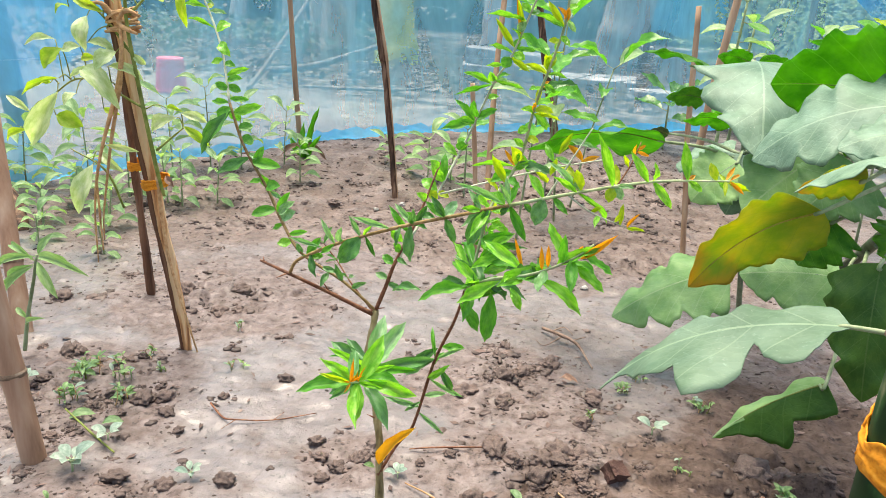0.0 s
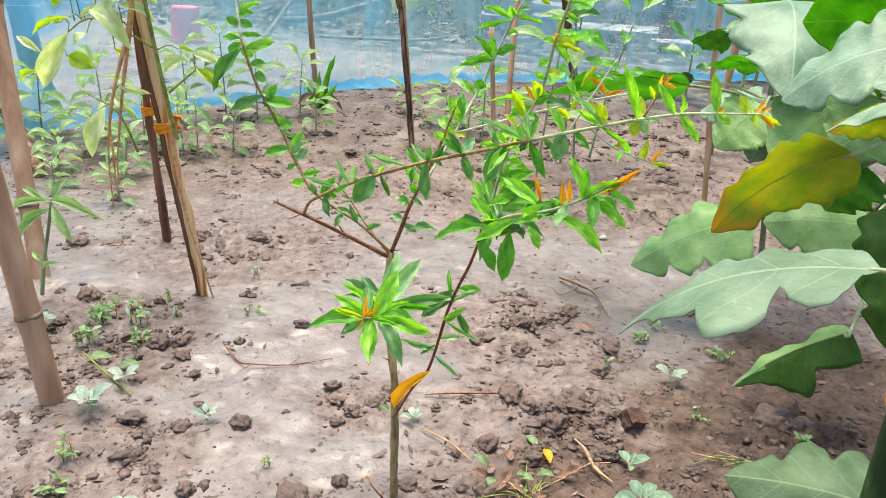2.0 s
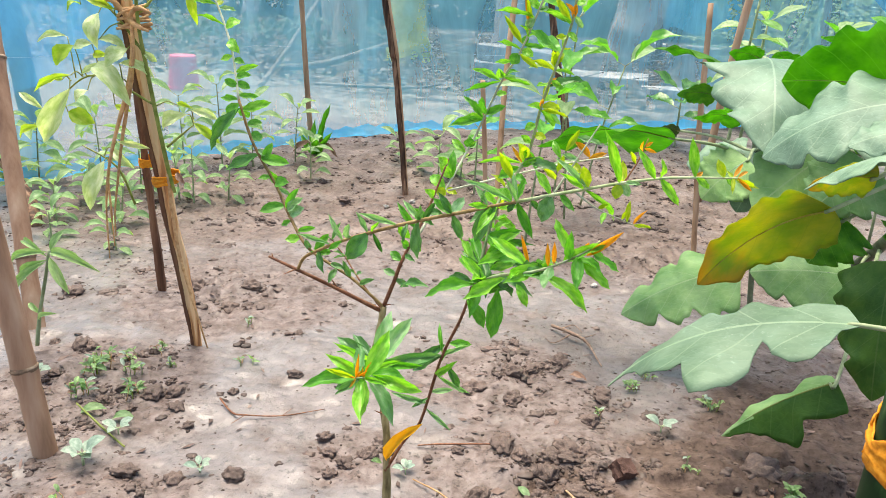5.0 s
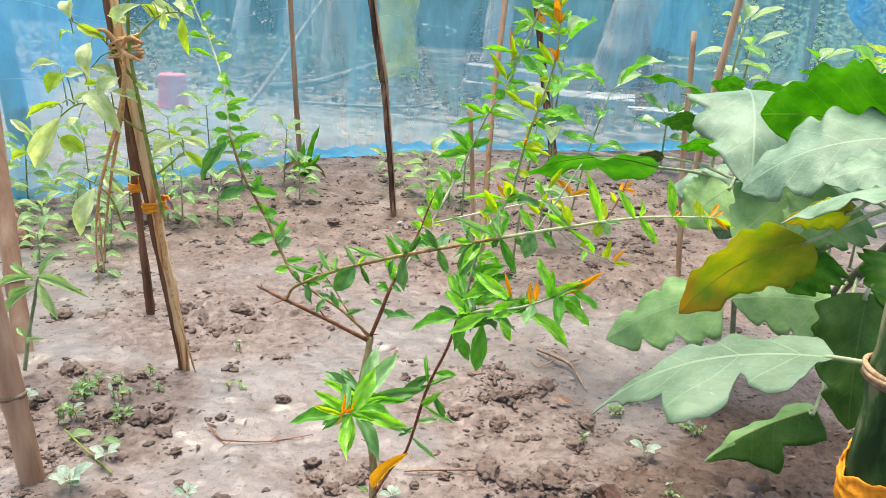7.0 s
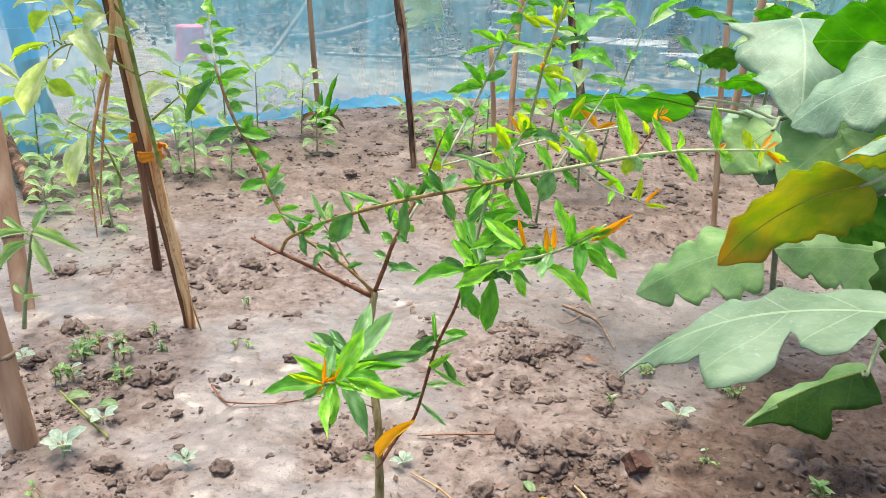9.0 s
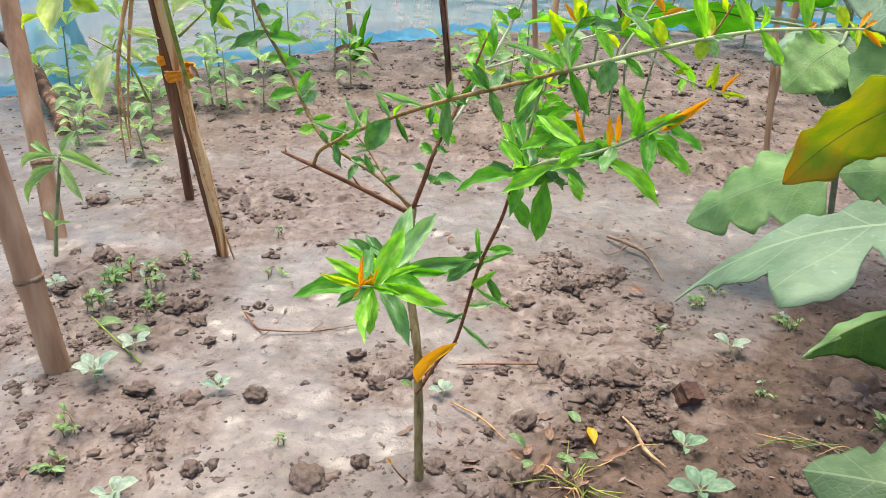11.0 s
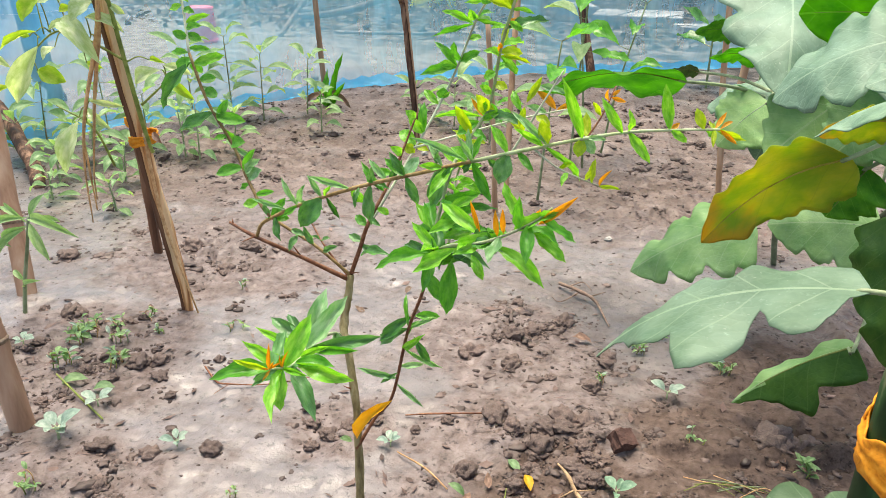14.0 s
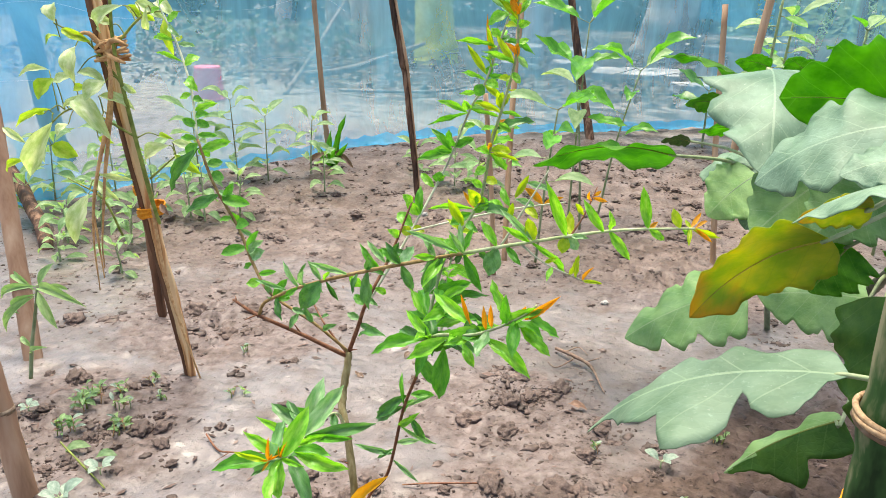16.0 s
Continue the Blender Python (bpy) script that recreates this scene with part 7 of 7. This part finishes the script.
def crumbs(total, seed, least, most, power, near, name, material, label, fine=1):
    rnd = random.Random(seed)
    verts, faces = [], []
    bm = bmesh.new()
    bmesh.ops.create_icosphere(bm, subdivisions=fine, radius=1)
    bm.verts.index_update()
    corners = [tuple(v.co) for v in bm.verts]
    sides = [tuple(v.index for v in f.verts) for f in bm.faces]
    bm.free()
    made = 0
    while made < total:
        x, y = rnd.uniform(-1.3, 1.2), 0.45 + 3.0 * rnd.random() ** 1.25
        if rnd.random() < near:
            cx, cy, cs = rnd.choice(CLOD_SPOTS)
            x, y = cx + rnd.gauss(0, cs * 0.8), cy + rnd.gauss(0, cs * 0.8)
        inside = max(1.2 - math.hypot(x - px, y - py) / pr for px, py, pr in CRUMBLY)
        if rnd.random() < 0.75 and min(math.hypot(x - px, y - py) / pr for px, py, pr in SILTY) < 1.1:
            continue
        if y > 1.8 and rnd.random() < 0.2:
            continue
        if max(-1.2, inside) + 1.6 * noise.noise((x * 14, y * 14, 3.3)) < rnd.uniform(-1.9, 1.1):
            continue
        r, z, n = least + most * rnd.random() ** power * (0.6 + 0.5 * y), ground_height(x, y), len(verts)
        turn, long = rnd.uniform(0, 3), 1 + 0.9 * rnd.random() ** 3
        ca, sa = math.cos(turn), math.sin(turn)
        for c in corners:
            k = r * (rnd.uniform(0.5, 1.4) if fine == 1 else rnd.uniform(0.8, 1.2) + 0.9 * noise.noise((c[0] * 1.6 + made, c[1] * 1.6, c[2] * 1.6)))
            px, py = c[0] * k * long, c[1] * k
            verts.append((x + px * ca - py * sa, y + px * sa + py * ca, z - r * 0.1 + c[2] * k * 0.45))
        faces += [tuple(n + q for q in s) for s in sides]
        made += 1
    me = bpy.data.meshes.new(name)
    me.from_pydata(verts, [], faces)
    me.materials.append(material)
    me.polygons.foreach_set("use_smooth", [True] * len(me.polygons))
    return tagged(new(name, me), label, "soil crumbs", kind="stuff")


crumbs(22000, 3, 0.0007, 0.0026, 2.4, 0.35, "soil_crumbs", CRUMB, "scattered dark soil crumbs and grit over mud")
crumbs(5200, 9, 0.0013, 0.0058, 3.0, 0.45, "soil_lumps", LUMP, "small brown lumps of soil strewn over mud", 2)


def leaf_bits(total, seed):
    """Torn bits of dead leaf and stalk trodden into the mud."""
    rnd = random.Random(seed)
    verts, faces = [], []
    while len(faces) < total * 2:
        x, y = rnd.uniform(-1.2, 1.0), 0.6 + 2.6 * rnd.random() ** 1.3
        inside = max(1.2 - math.hypot(x - px, y - py) / pr for px, py, pr in CRUMBLY)
        if max(-1.0, inside) + 1.2 * noise.noise((x * 9, y * 9, 6.1)) < rnd.uniform(-0.9, 1.1):
            continue
        size, a = 0.0025 + 0.0085 * rnd.random() ** 2.2, rnd.uniform(0, 6.28)
        d = Vector((math.cos(a), math.sin(a), rnd.uniform(-0.1, 0.25))) * size
        o = Vector((-math.sin(a), math.cos(a), rnd.uniform(-0.3, 0.5))) * size * rnd.uniform(0.15, 0.5)
        c, n = Vector((x, y, ground_height(x, y) + 0.0018)), len(verts)
        ends = (c - d, c + d * rnd.uniform(0.8, 1.3), c + o * rnd.uniform(0.6, 1.2), c - o * rnd.uniform(0.6, 1.2))
        verts += [tuple(q) for q in ends]
        faces += [(n, n + 2, n + 1), (n, n + 1, n + 3)]
    me = bpy.data.meshes.new("leaf_bits")
    me.from_pydata(verts, [], faces)
    me.materials.append(BITS)
    return tagged(new("leaf_bits", me), "torn brown and reddish leaf bits trodden into mud", "leaf litter", kind="stuff")


leaf_bits(3200, 33)


def lying(name, points, radii, material, label, category, forks=()):
    t = thing(name, points[0], label, category)
    part("main_twig", tube(points, radii, 6, 6, 0.3), material, t)
    for f in forks:
        part("side_twig", tube(f, [radii[-1] * 1.1, radii[-1] * 0.5], 5, 4, 0.2), material, t)
    return t


def on(x, y, up=0.003):
    return (x, y, ground_height(x, y) + up)


lying("twig", [on(-0.205, 1.108, 0.008), on(-0.178, 1.085), on(-0.156, 1.078, 0.006), on(-0.11, 1.10), on(-0.055, 1.128)], [0.0013, 0.0014, 0.0012, 0.0009, 0.0006], TWIG, "thin brown twig lying on mud", "twig",
      ([on(-0.156, 1.078, 0.006), on(-0.17, 1.06)], [on(-0.11, 1.10), on(-0.10, 1.12)]))
lying("root_piece", [on(0.288, 0.985, 0.012), on(0.300, 0.965, 0.010), on(0.312, 0.947, 0.008), on(0.331, 0.918, 0.006)], [0.0012, 0.0020, 0.0026, 0.0010], ROPE, "pale dried root stub lying on mud", "root",
      ([on(0.308, 0.95, 0.01), on(0.29, 0.935, 0.004), on(0.275, 0.938, 0.002)], [on(0.31, 0.95, 0.01), on(0.33, 0.95, 0.012)]))
lying("dry_root", [on(0.264, 1.507, 0.008), on(0.299, 1.472, 0.014), on(0.326, 1.443, 0.010), on(0.349, 1.369, 0.003)], [0.0030, 0.0036, 0.0026, 0.0012], ROOT, "dry matted root stalk lying on mud", "root",
      ([on(0.299, 1.472, 0.012), on(0.269, 1.445), on(0.253, 1.459)], [on(0.314, 1.457, 0.010), on(0.343, 1.493, 0.006)], [on(0.283, 1.492, 0.012), on(0.304, 1.518, 0.008), on(0.320, 1.502, 0.003)]))
lying("twig", [on(-0.374, 1.026, 0.02), on(-0.33, 1.005, 0.008), on(-0.278, 0.975)], [0.0012, 0.0015, 0.0012], VINE, "creeping weed stem lying on mud", "twig")
lying("twig", [on(0.10, 0.985, 0.004), on(0.14, 0.955, 0.008), on(0.17, 0.93)], [0.0009, 0.0011, 0.0008], STRAW, "thin dry stalk lying on mud", "twig")
lying("twig", [on(0.093, 1.055), on(0.13, 1.06, 0.006), on(0.20, 1.075, 0.004)], [0.0009, 0.0012, 0.001], TWIG, "thin dark stalk lying on mud", "twig")
for i, (x, y, s, a, m, lab) in enumerate(((0.257, 0.956, 0.024, 110, blade("leaf_orange", OCHRE, lance, bend=0.3), "fallen orange leaf on mud"), (0.307, 1.299, 0.03, 175, DEAD[0], "fallen pinkish-brown leaf on mud"), (0.012, 1.42, 0.022, 80, DEAD[0], "fallen pinkish-brown leaf on mud"),
                                          (0.238, 0.99, 0.024, 130, WEED[0], "fallen green leaf on mud"), (0.545, 1.057, 0.03, 60, DEAD[1], "fallen brown leaf on mud"), (-0.36, 1.04, 0.035, 20, WEED[1], "curled green leaf on mud"), (-0.31, 1.03, 0.03, 10, WEED[1], "curled green leaf on mud"),
                                          (-0.05, 1.34, 0.022, 150, DEAD[1], "fallen pinkish-brown leaf on mud"), (-0.44, 0.93, 0.016, 0, DEAD[0], "fallen pinkish-brown leaf on mud"))):
    ob = new("fallen_leaf", m)
    p = Vector(on(x, y, 0.004))
    d = Vector((math.cos(radians(a)), math.sin(radians(a)), 0.15)) * s
    ob.matrix_basis = face_matrix(p - d / 2, p + d / 2, (0.1, -0.3, 1), s * 0.45)
    tagged(ob, lab, "leaf", "fallen leaves")
# grass and dead vine clump
clump = thing("weed_clump", (0.235, 0.875, 0), "matted clump of dying grass and withered vine on mud", "weed clump")
rc = random.Random(21)
for k in range(22):
    a, r = rc.uniform(0, 6.28), rc.uniform(0.02, 0.07)
    p = [on(0.235 + rc.uniform(-0.03, 0.03), 0.875 + rc.uniform(-0.03, 0.03), 0.004), on(0.235 + math.cos(a) * r * 0.5, 0.875 + math.sin(a) * r * 0.5, rc.uniform(0.006, 0.018)), on(0.235 + math.cos(a) * r, 0.875 + math.sin(a) * r, rc.uniform(0.002, 0.012))]
    part("stalk", tube(p, [0.0006, 0.0010, 0.0005], 5, 5, 0.2, k), (VINE, STRAW, BITS, VINE)[k % 4], clump)
for k in range(14):
    a = rc.uniform(0, 6.28)
    b = Vector(on(0.235 + rc.uniform(-0.05, 0.05), 0.89 + rc.uniform(-0.05, 0.05), 0.006))
    add_leaf(clump, rc.choice(WEED + DEAD + DEAD), b, b + Vector((math.cos(a), math.sin(a), rc.uniform(0.1, 0.6))) * rc.uniform(0.015, 0.035), 0.009, (0, -0.3, 1))
clump2 = thing("weed_clump", (0.452, 1.0, 0), "flattened pale grass blades on mud", "weed clump")
for k in range(9):
    x0 = rc.uniform(0.41, 0.49)
    part("stalk", tube([on(x0, 1.0 + rc.uniform(-0.02, 0.02)), on(x0 + 0.03, 1.0, 0.008), on(x0 + 0.055, 0.99 + rc.uniform(-0.02, 0.02))], [0.0005, 0.0007, 0.0004], 4, 4), (VINE, STRAW, PETIOLE)[k % 3], clump2)
for x, y, s in ((-0.14, 2.27, 0.02), (-0.20, 2.20, 0.014), (0.35, 1.75, 0.014), (0.44, 1.72, 0.02)):
    p = new("pebble", CLODS[5].copy())
    p.data.materials[0] = PEBBLE
    p.matrix_basis = pose(x, y, ground_height(x, y) + s * 0.2, 0, 0, x * 900) @ Matrix.Diagonal((s, s, s, 1))
    tagged(p, "small white pebble on mud", "pebble", "pebbles")


# ---- beyond the net ----
bucket = thing("bucket", (-1.66, 4.02, 0), "faded red plastic bucket upside down on sandy ground", "bucket")
bm = bmesh.new()
tube([(-1.66, 4.02, 0.0), (-1.66, 4.02, 0.012), (-1.66, 4.02, 0.05), (-1.66, 4.02, 0.16), (-1.66, 4.02, 0.172)], [0.079, 0.078, 0.074, 0.066, 0.062], 28, 3, bm=bm)
part("body", bm, PLASTIC, bucket)
part("rim", tube([(-1.66, 4.02, 0.0), (-1.66, 4.02, 0.016)], [0.084, 0.083], 28, 2), PLASTIC, bucket)


def tree(x, y, radius, lean, material, label, seed, flare=1.25, height=5.2):
    rnd = random.Random(seed)
    t = thing("tree", (x, y, 0), label, "tree", "trees beyond the net")
    pts = [(x + lean * z + 0.03 * math.sin(z * 2 + seed), y + 0.1 * z, z) for z in (-0.1, 0.15, 0.6, 1.4, 3.0, height)]
    part("trunk", tube(pts, [radius * flare, radius * 1.08, radius, radius * 0.92, radius * 0.8, radius * 0.55], 16, 8, 0.22, seed), material, t)
    verts, faces, ends = [], [], []
    for k in range(5):
        a, b = k * 1.26 + rnd.uniform(-0.3, 0.3), Vector(pts[-1]) - Vector((0, 0, rnd.uniform(0.1, 0.9)))
        e = b + Vector((math.cos(a) * 1.2, math.sin(a) * 1.2, rnd.uniform(0.7, 1.3)))
        part("limb", tube([b, (b + e) / 2 + Vector((0, 0, 0.1)), e], [radius * 0.45, radius * 0.3, radius * 0.1], 8, 5, 0.2, k), material, t)
        ends += [e, (b + e) / 2]
    for k in range(700):
        c = rnd.choice(ends) + Vector((rnd.gauss(0, 0.5), rnd.gauss(0, 0.5), rnd.gauss(0.1, 0.35)))
        d = Vector((rnd.uniform(-1, 1), rnd.uniform(-1, 1), rnd.uniform(-0.6, 0.3))).normalized() * rnd.uniform(0.07, 0.15)
        s = d.orthogonal().normalized() * d.length * 0.25
        n = len(verts)
        verts += [c, c + d * 0.5 + s, c + d, c + d * 0.5 - s]
        faces.append((n, n + 1, n + 2, n + 3))
    me = bpy.data.meshes.new("crown")
    me.from_pydata([tuple(v) for v in verts], [], faces)
    me.materials.append(BUSH_LEAF)
    ob = new("crown", me)
    hang(ob, t, Matrix.Identity(4))
    return t


tree(-1.58, 6.9, 0.14, 0.02, TRUNK, "brown tree trunk with rough bark beyond the net", 1)
tree(-1.86, 7.4, 0.11, 0.0, TRUNK, "dark slim tree trunk beyond the net", 2)
tree(-0.93, 6.3, 0.145, 0.01, PALMTRUNK, "smooth yellow-green tree trunk beyond the net", 3, 1.4)
tree(-0.28, 8.3, 0.13, 0.02, GREYTRUNK, "pale grey tree trunk beyond the net", 4)
tree(0.80, 7.2, 0.19, 0.19, GREYTRUNK, "thick leaning pale grey tree trunk beyond the net", 5, 1.35)


def block(x, y, z, sx, sy, sz, turn, label, name="concrete_block"):
    bm = bmesh.new()
    bmesh.ops.create_cube(bm, size=1)
    bmesh.ops.scale(bm, vec=(sx, sy, sz), verts=bm.verts)
    bmesh.ops.bevel(bm, geom=bm.edges[:], offset=min(sx, sy, sz) * 0.07, segments=1, affect="EDGES")
    for v in bm.verts:
        v.co += Vector((noise.noise(v.co * 9 + Vector((x, y, 0))), noise.noise(v.co * 9 + Vector((y, x, 3))), noise.noise(v.co * 8))) * 0.012
    ob = mesh_object(name, bm, CONCRETE, False)
    ob.matrix_basis = pose(x, y, z + sz / 2, 0, 0, turn)
    return tagged(ob, label, "block", "old blocks")


BL = "chipped pale concrete block stacked on the ground beyond the net"
block(-0.22, 5.6, 0, 0.24, 0.2, 0.10, 8, BL)
block(-0.19, 5.62, 0.10, 0.24, 0.18, 0.11, -5, BL)
block(0.14, 5.7, 0, 0.26, 0.22, 0.10, 14, BL)
block(0.11, 5.95, 0.0, 0.24, 0.2, 0.17, -10, BL)
block(0.55, 5.6, 0, 0.55, 0.35, 0.07, -6, "flat pale concrete slab lying beyond the net", "concrete_slab")
block(0.95, 5.1, 0, 0.40, 0.22, 0.06, 12, "flat pale concrete slab lying beyond the net", "concrete_slab")
rb = random.Random(19)
for k in range(9):
    block(rb.uniform(0.9, 2.3), rb.uniform(7.6, 9.4), 0, rb.uniform(0.12, 0.32), rb.uniform(0.1, 0.2), rb.uniform(0.05, 0.14), rb.uniform(-40, 40), "pale broken block lying among undergrowth beyond the net")
stick("fallen_branch", [(-1.36, 4.30, 0.0), (-1.28, 4.5, 0.18), (-1.20, 4.85, 0.45), (-1.15, 5.1, 0.62)], [0.013, 0.013, 0.012, 0.010], GREYWOOD, "pale bare branch leaning beyond the net", "branch", seed=21)
stick("fallen_branch", [(-1.55, 5.0, 0.02), (-1.25, 5.1, 0.06), (-0.95, 5.2, 0.16), (-0.80, 5.3, 0.22)], [0.02, 0.022, 0.018, 0.010], GREYWOOD, "pale fallen branch on the ground beyond the net", "branch", seed=22)
stick("fallen_branch", [(-1.1, 4.45, 0.02), (-0.85, 4.4, 0.03), (-0.55, 4.5, 0.03), (-0.4, 4.6, 0.05)], [0.008, 0.009, 0.008, 0.005], GREYWOOD, "thin fallen branch on sandy ground beyond the net", "branch", seed=23)
stick("wooden_post", [(-1.50, 2.62, -0.02), (-1.515, 2.6, 0.1), (-1.56, 2.6, 0.45), (-1.63, 2.6, 0.9)], [0.038, 0.037, 0.036, 0.034], DARKWOOD, "dark grey wooden post behind the blue net", "post", seed=24)
stick("wooden_stake", [(1.62, 4.75, -0.02), (1.62, 4.75, 0.3), (1.60, 4.75, 0.7), (1.60, 4.75, 0.95)], [0.02, 0.019, 0.018, 0.017], GREYWOOD, "thin stake standing behind the blue net", seed=25)
stick("young_tree", [(-0.90, 4.85, -0.02), (-0.93, 4.85, 0.3), (-0.98, 4.86, 0.62), (-1.0, 4.86, 0.95)], [0.014, 0.013, 0.012, 0.01], GREYWOOD, "slim grey sapling stem beyond the net", "sapling", seed=27)
hanging_fold([(-1.95, 1.75, 0.95), (-1.62, 2.15, 0.80), (-1.40, 2.45, 0.72), (-1.22, 2.7, 0.78)], lambda u: 0.75 - 0.35 * u, "bunched blue net hanging in folds by a post")
hanging_fold([(1.30, 3.35, 0.80), (1.6, 3.3, 0.78), (2.0, 3.2, 0.8)], lambda u: 0.12 + 0.75 * u, "bright blue net corner hanging over the bed")


def brush(name, total, x0, x1, y0, y1, tall, size, material, label, seed):
    """A low thicket of leaves and litter, uneven in height."""
    rnd = random.Random(seed)
    verts, faces = [], []
    for k in range(total):
        x, y = rnd.uniform(x0, x1), rnd.uniform(y0, y1)
        top = tall * (0.45 + 0.75 * max(0, 0.5 + noise.noise((x * 0.9, y * 0.9, seed))))
        c = Vector((x, y, top * rnd.random() ** 0.8))
        d = Vector((rnd.uniform(-1, 1), rnd.uniform(-1, 1), rnd.uniform(-0.7, 0.7))).normalized() * size * rnd.uniform(0.5, 1.3)
        s = d.orthogonal().normalized() * d.length * rnd.uniform(0.18, 0.34)
        n = len(verts)
        verts += [tuple(c), tuple(c + d * 0.5 + s), tuple(c + d), tuple(c + d * 0.5 - s)]
        faces.append((n, n + 1, n + 2, n + 3))
    me = bpy.data.meshes.new(name)
    me.from_pydata(verts, [], faces)
    me.materials.append(material)
    return tagged(new(name, me), label, "undergrowth", kind="stuff")


hanging_fold([(-1.261, 2.076, 0.19), (-1.225, 2.169, 0.15), (-1.189, 2.222, 0.06)], lambda u: 0.18 - 0.12 * u, "pale crumpled net sheet heaped at the foot of the fence", NET_MILKY)
tree(-3.9, 10.6, 0.10, 0.06, GREYTRUNK, "pale slim tree trunk beyond the net", 6)
tree(-2.75, 9.4, 0.13, -0.03, TRUNK, "brown tree trunk at the back of the garden", 7)
brush("undergrowth", 60000, -9, 9, 11.0, 12.5, 2.4, 0.10, BUSH_LEAF, "dense dim undergrowth far behind the net", 1)
brush("undergrowth", 1500, -4.5, -1.2, 6.2, 9.0, 0.22, 0.08, BUSH_LEAF, "low tangled undergrowth beyond the net", 2)
brush("undergrowth", 9000, 1.5, 6.0, 7.0, 9.5, 1.0, 0.055, BUSH_LIT, "low tangled undergrowth beyond the net", 3)
brush("leaf_litter", 9000, -4.5, 4.0, 4.5, 9.5, 0.04, 0.06, LITTERLEAF, "dead leaf litter on the ground beyond the net", 4)


def brushwood(total, label, seed):
    """Thin dead twigs strewn and heaped on the ground."""
    rnd = random.Random(seed)
    bm = bmesh.new()
    for k in range(total):
        x, y = rnd.uniform(-3.2, 2.6), rnd.uniform(4.7, 9.0)
        long, turn = rnd.uniform(0.12, 0.6), rnd.uniform(-0.5, 0.5) + (1.57 if rnd.random() < 0.25 else 0)
        d = Vector((math.cos(turn), math.sin(turn), rnd.uniform(-0.05, 0.25))) * long
        a, r = Vector((x, y, rnd.uniform(0.01, 0.05))), rnd.uniform(0.002, 0.006)
        tube([a, a + d * 0.5 + Vector((0, rnd.uniform(-0.04, 0.04), rnd.uniform(-0.01, 0.04))), a + d], [r, r, r * 0.5], 4, 2, bm=bm)
    return tagged(mesh_object("brushwood", bm, GREYWOOD), label, "twigs", kind="stuff")


brushwood(420, "dead twigs strewn over dark soil beyond the net", 14)
brush("undergrowth", 30000, -14, 14, 12.6, 14.5, 3.2, 0.24, BUSH_LEAF, "dense dark thicket at the end of the garden", 5)
tarp = thing("tarp", (1.152, 8.0, 0), "bright blue tarpaulin hung between trees beyond the net", "tarpaulin")
bm, rows = bmesh.new(), []
for i in range(13):
    u = i / 12
    rows.append([bm.verts.new((1.152 + (1.695 - 1.152) * u * 1.3, 8.0 + 0.05 * math.sin(i * 1.1), 0.376 - 0.1 + 0.03 * math.sin(i * 0.9) + 1.1 * k / 8)) for k in range(9)])
for one, two in zip(rows, rows[1:]):
    for k in range(8):
        bm.faces.new((one[k], two[k], two[k + 1], one[k + 1]))
part("sheet", bm, TARP, tarp)
for k in (0, 1):
    x = 1.152 + (1.695 - 1.152) * 1.3 * k
    part("pole", tube([(x, 8.02, -0.05), (x, 8.02, 1.8)], [0.03, 0.028], 8, 4, 0.2, k), GREYWOOD, tarp)
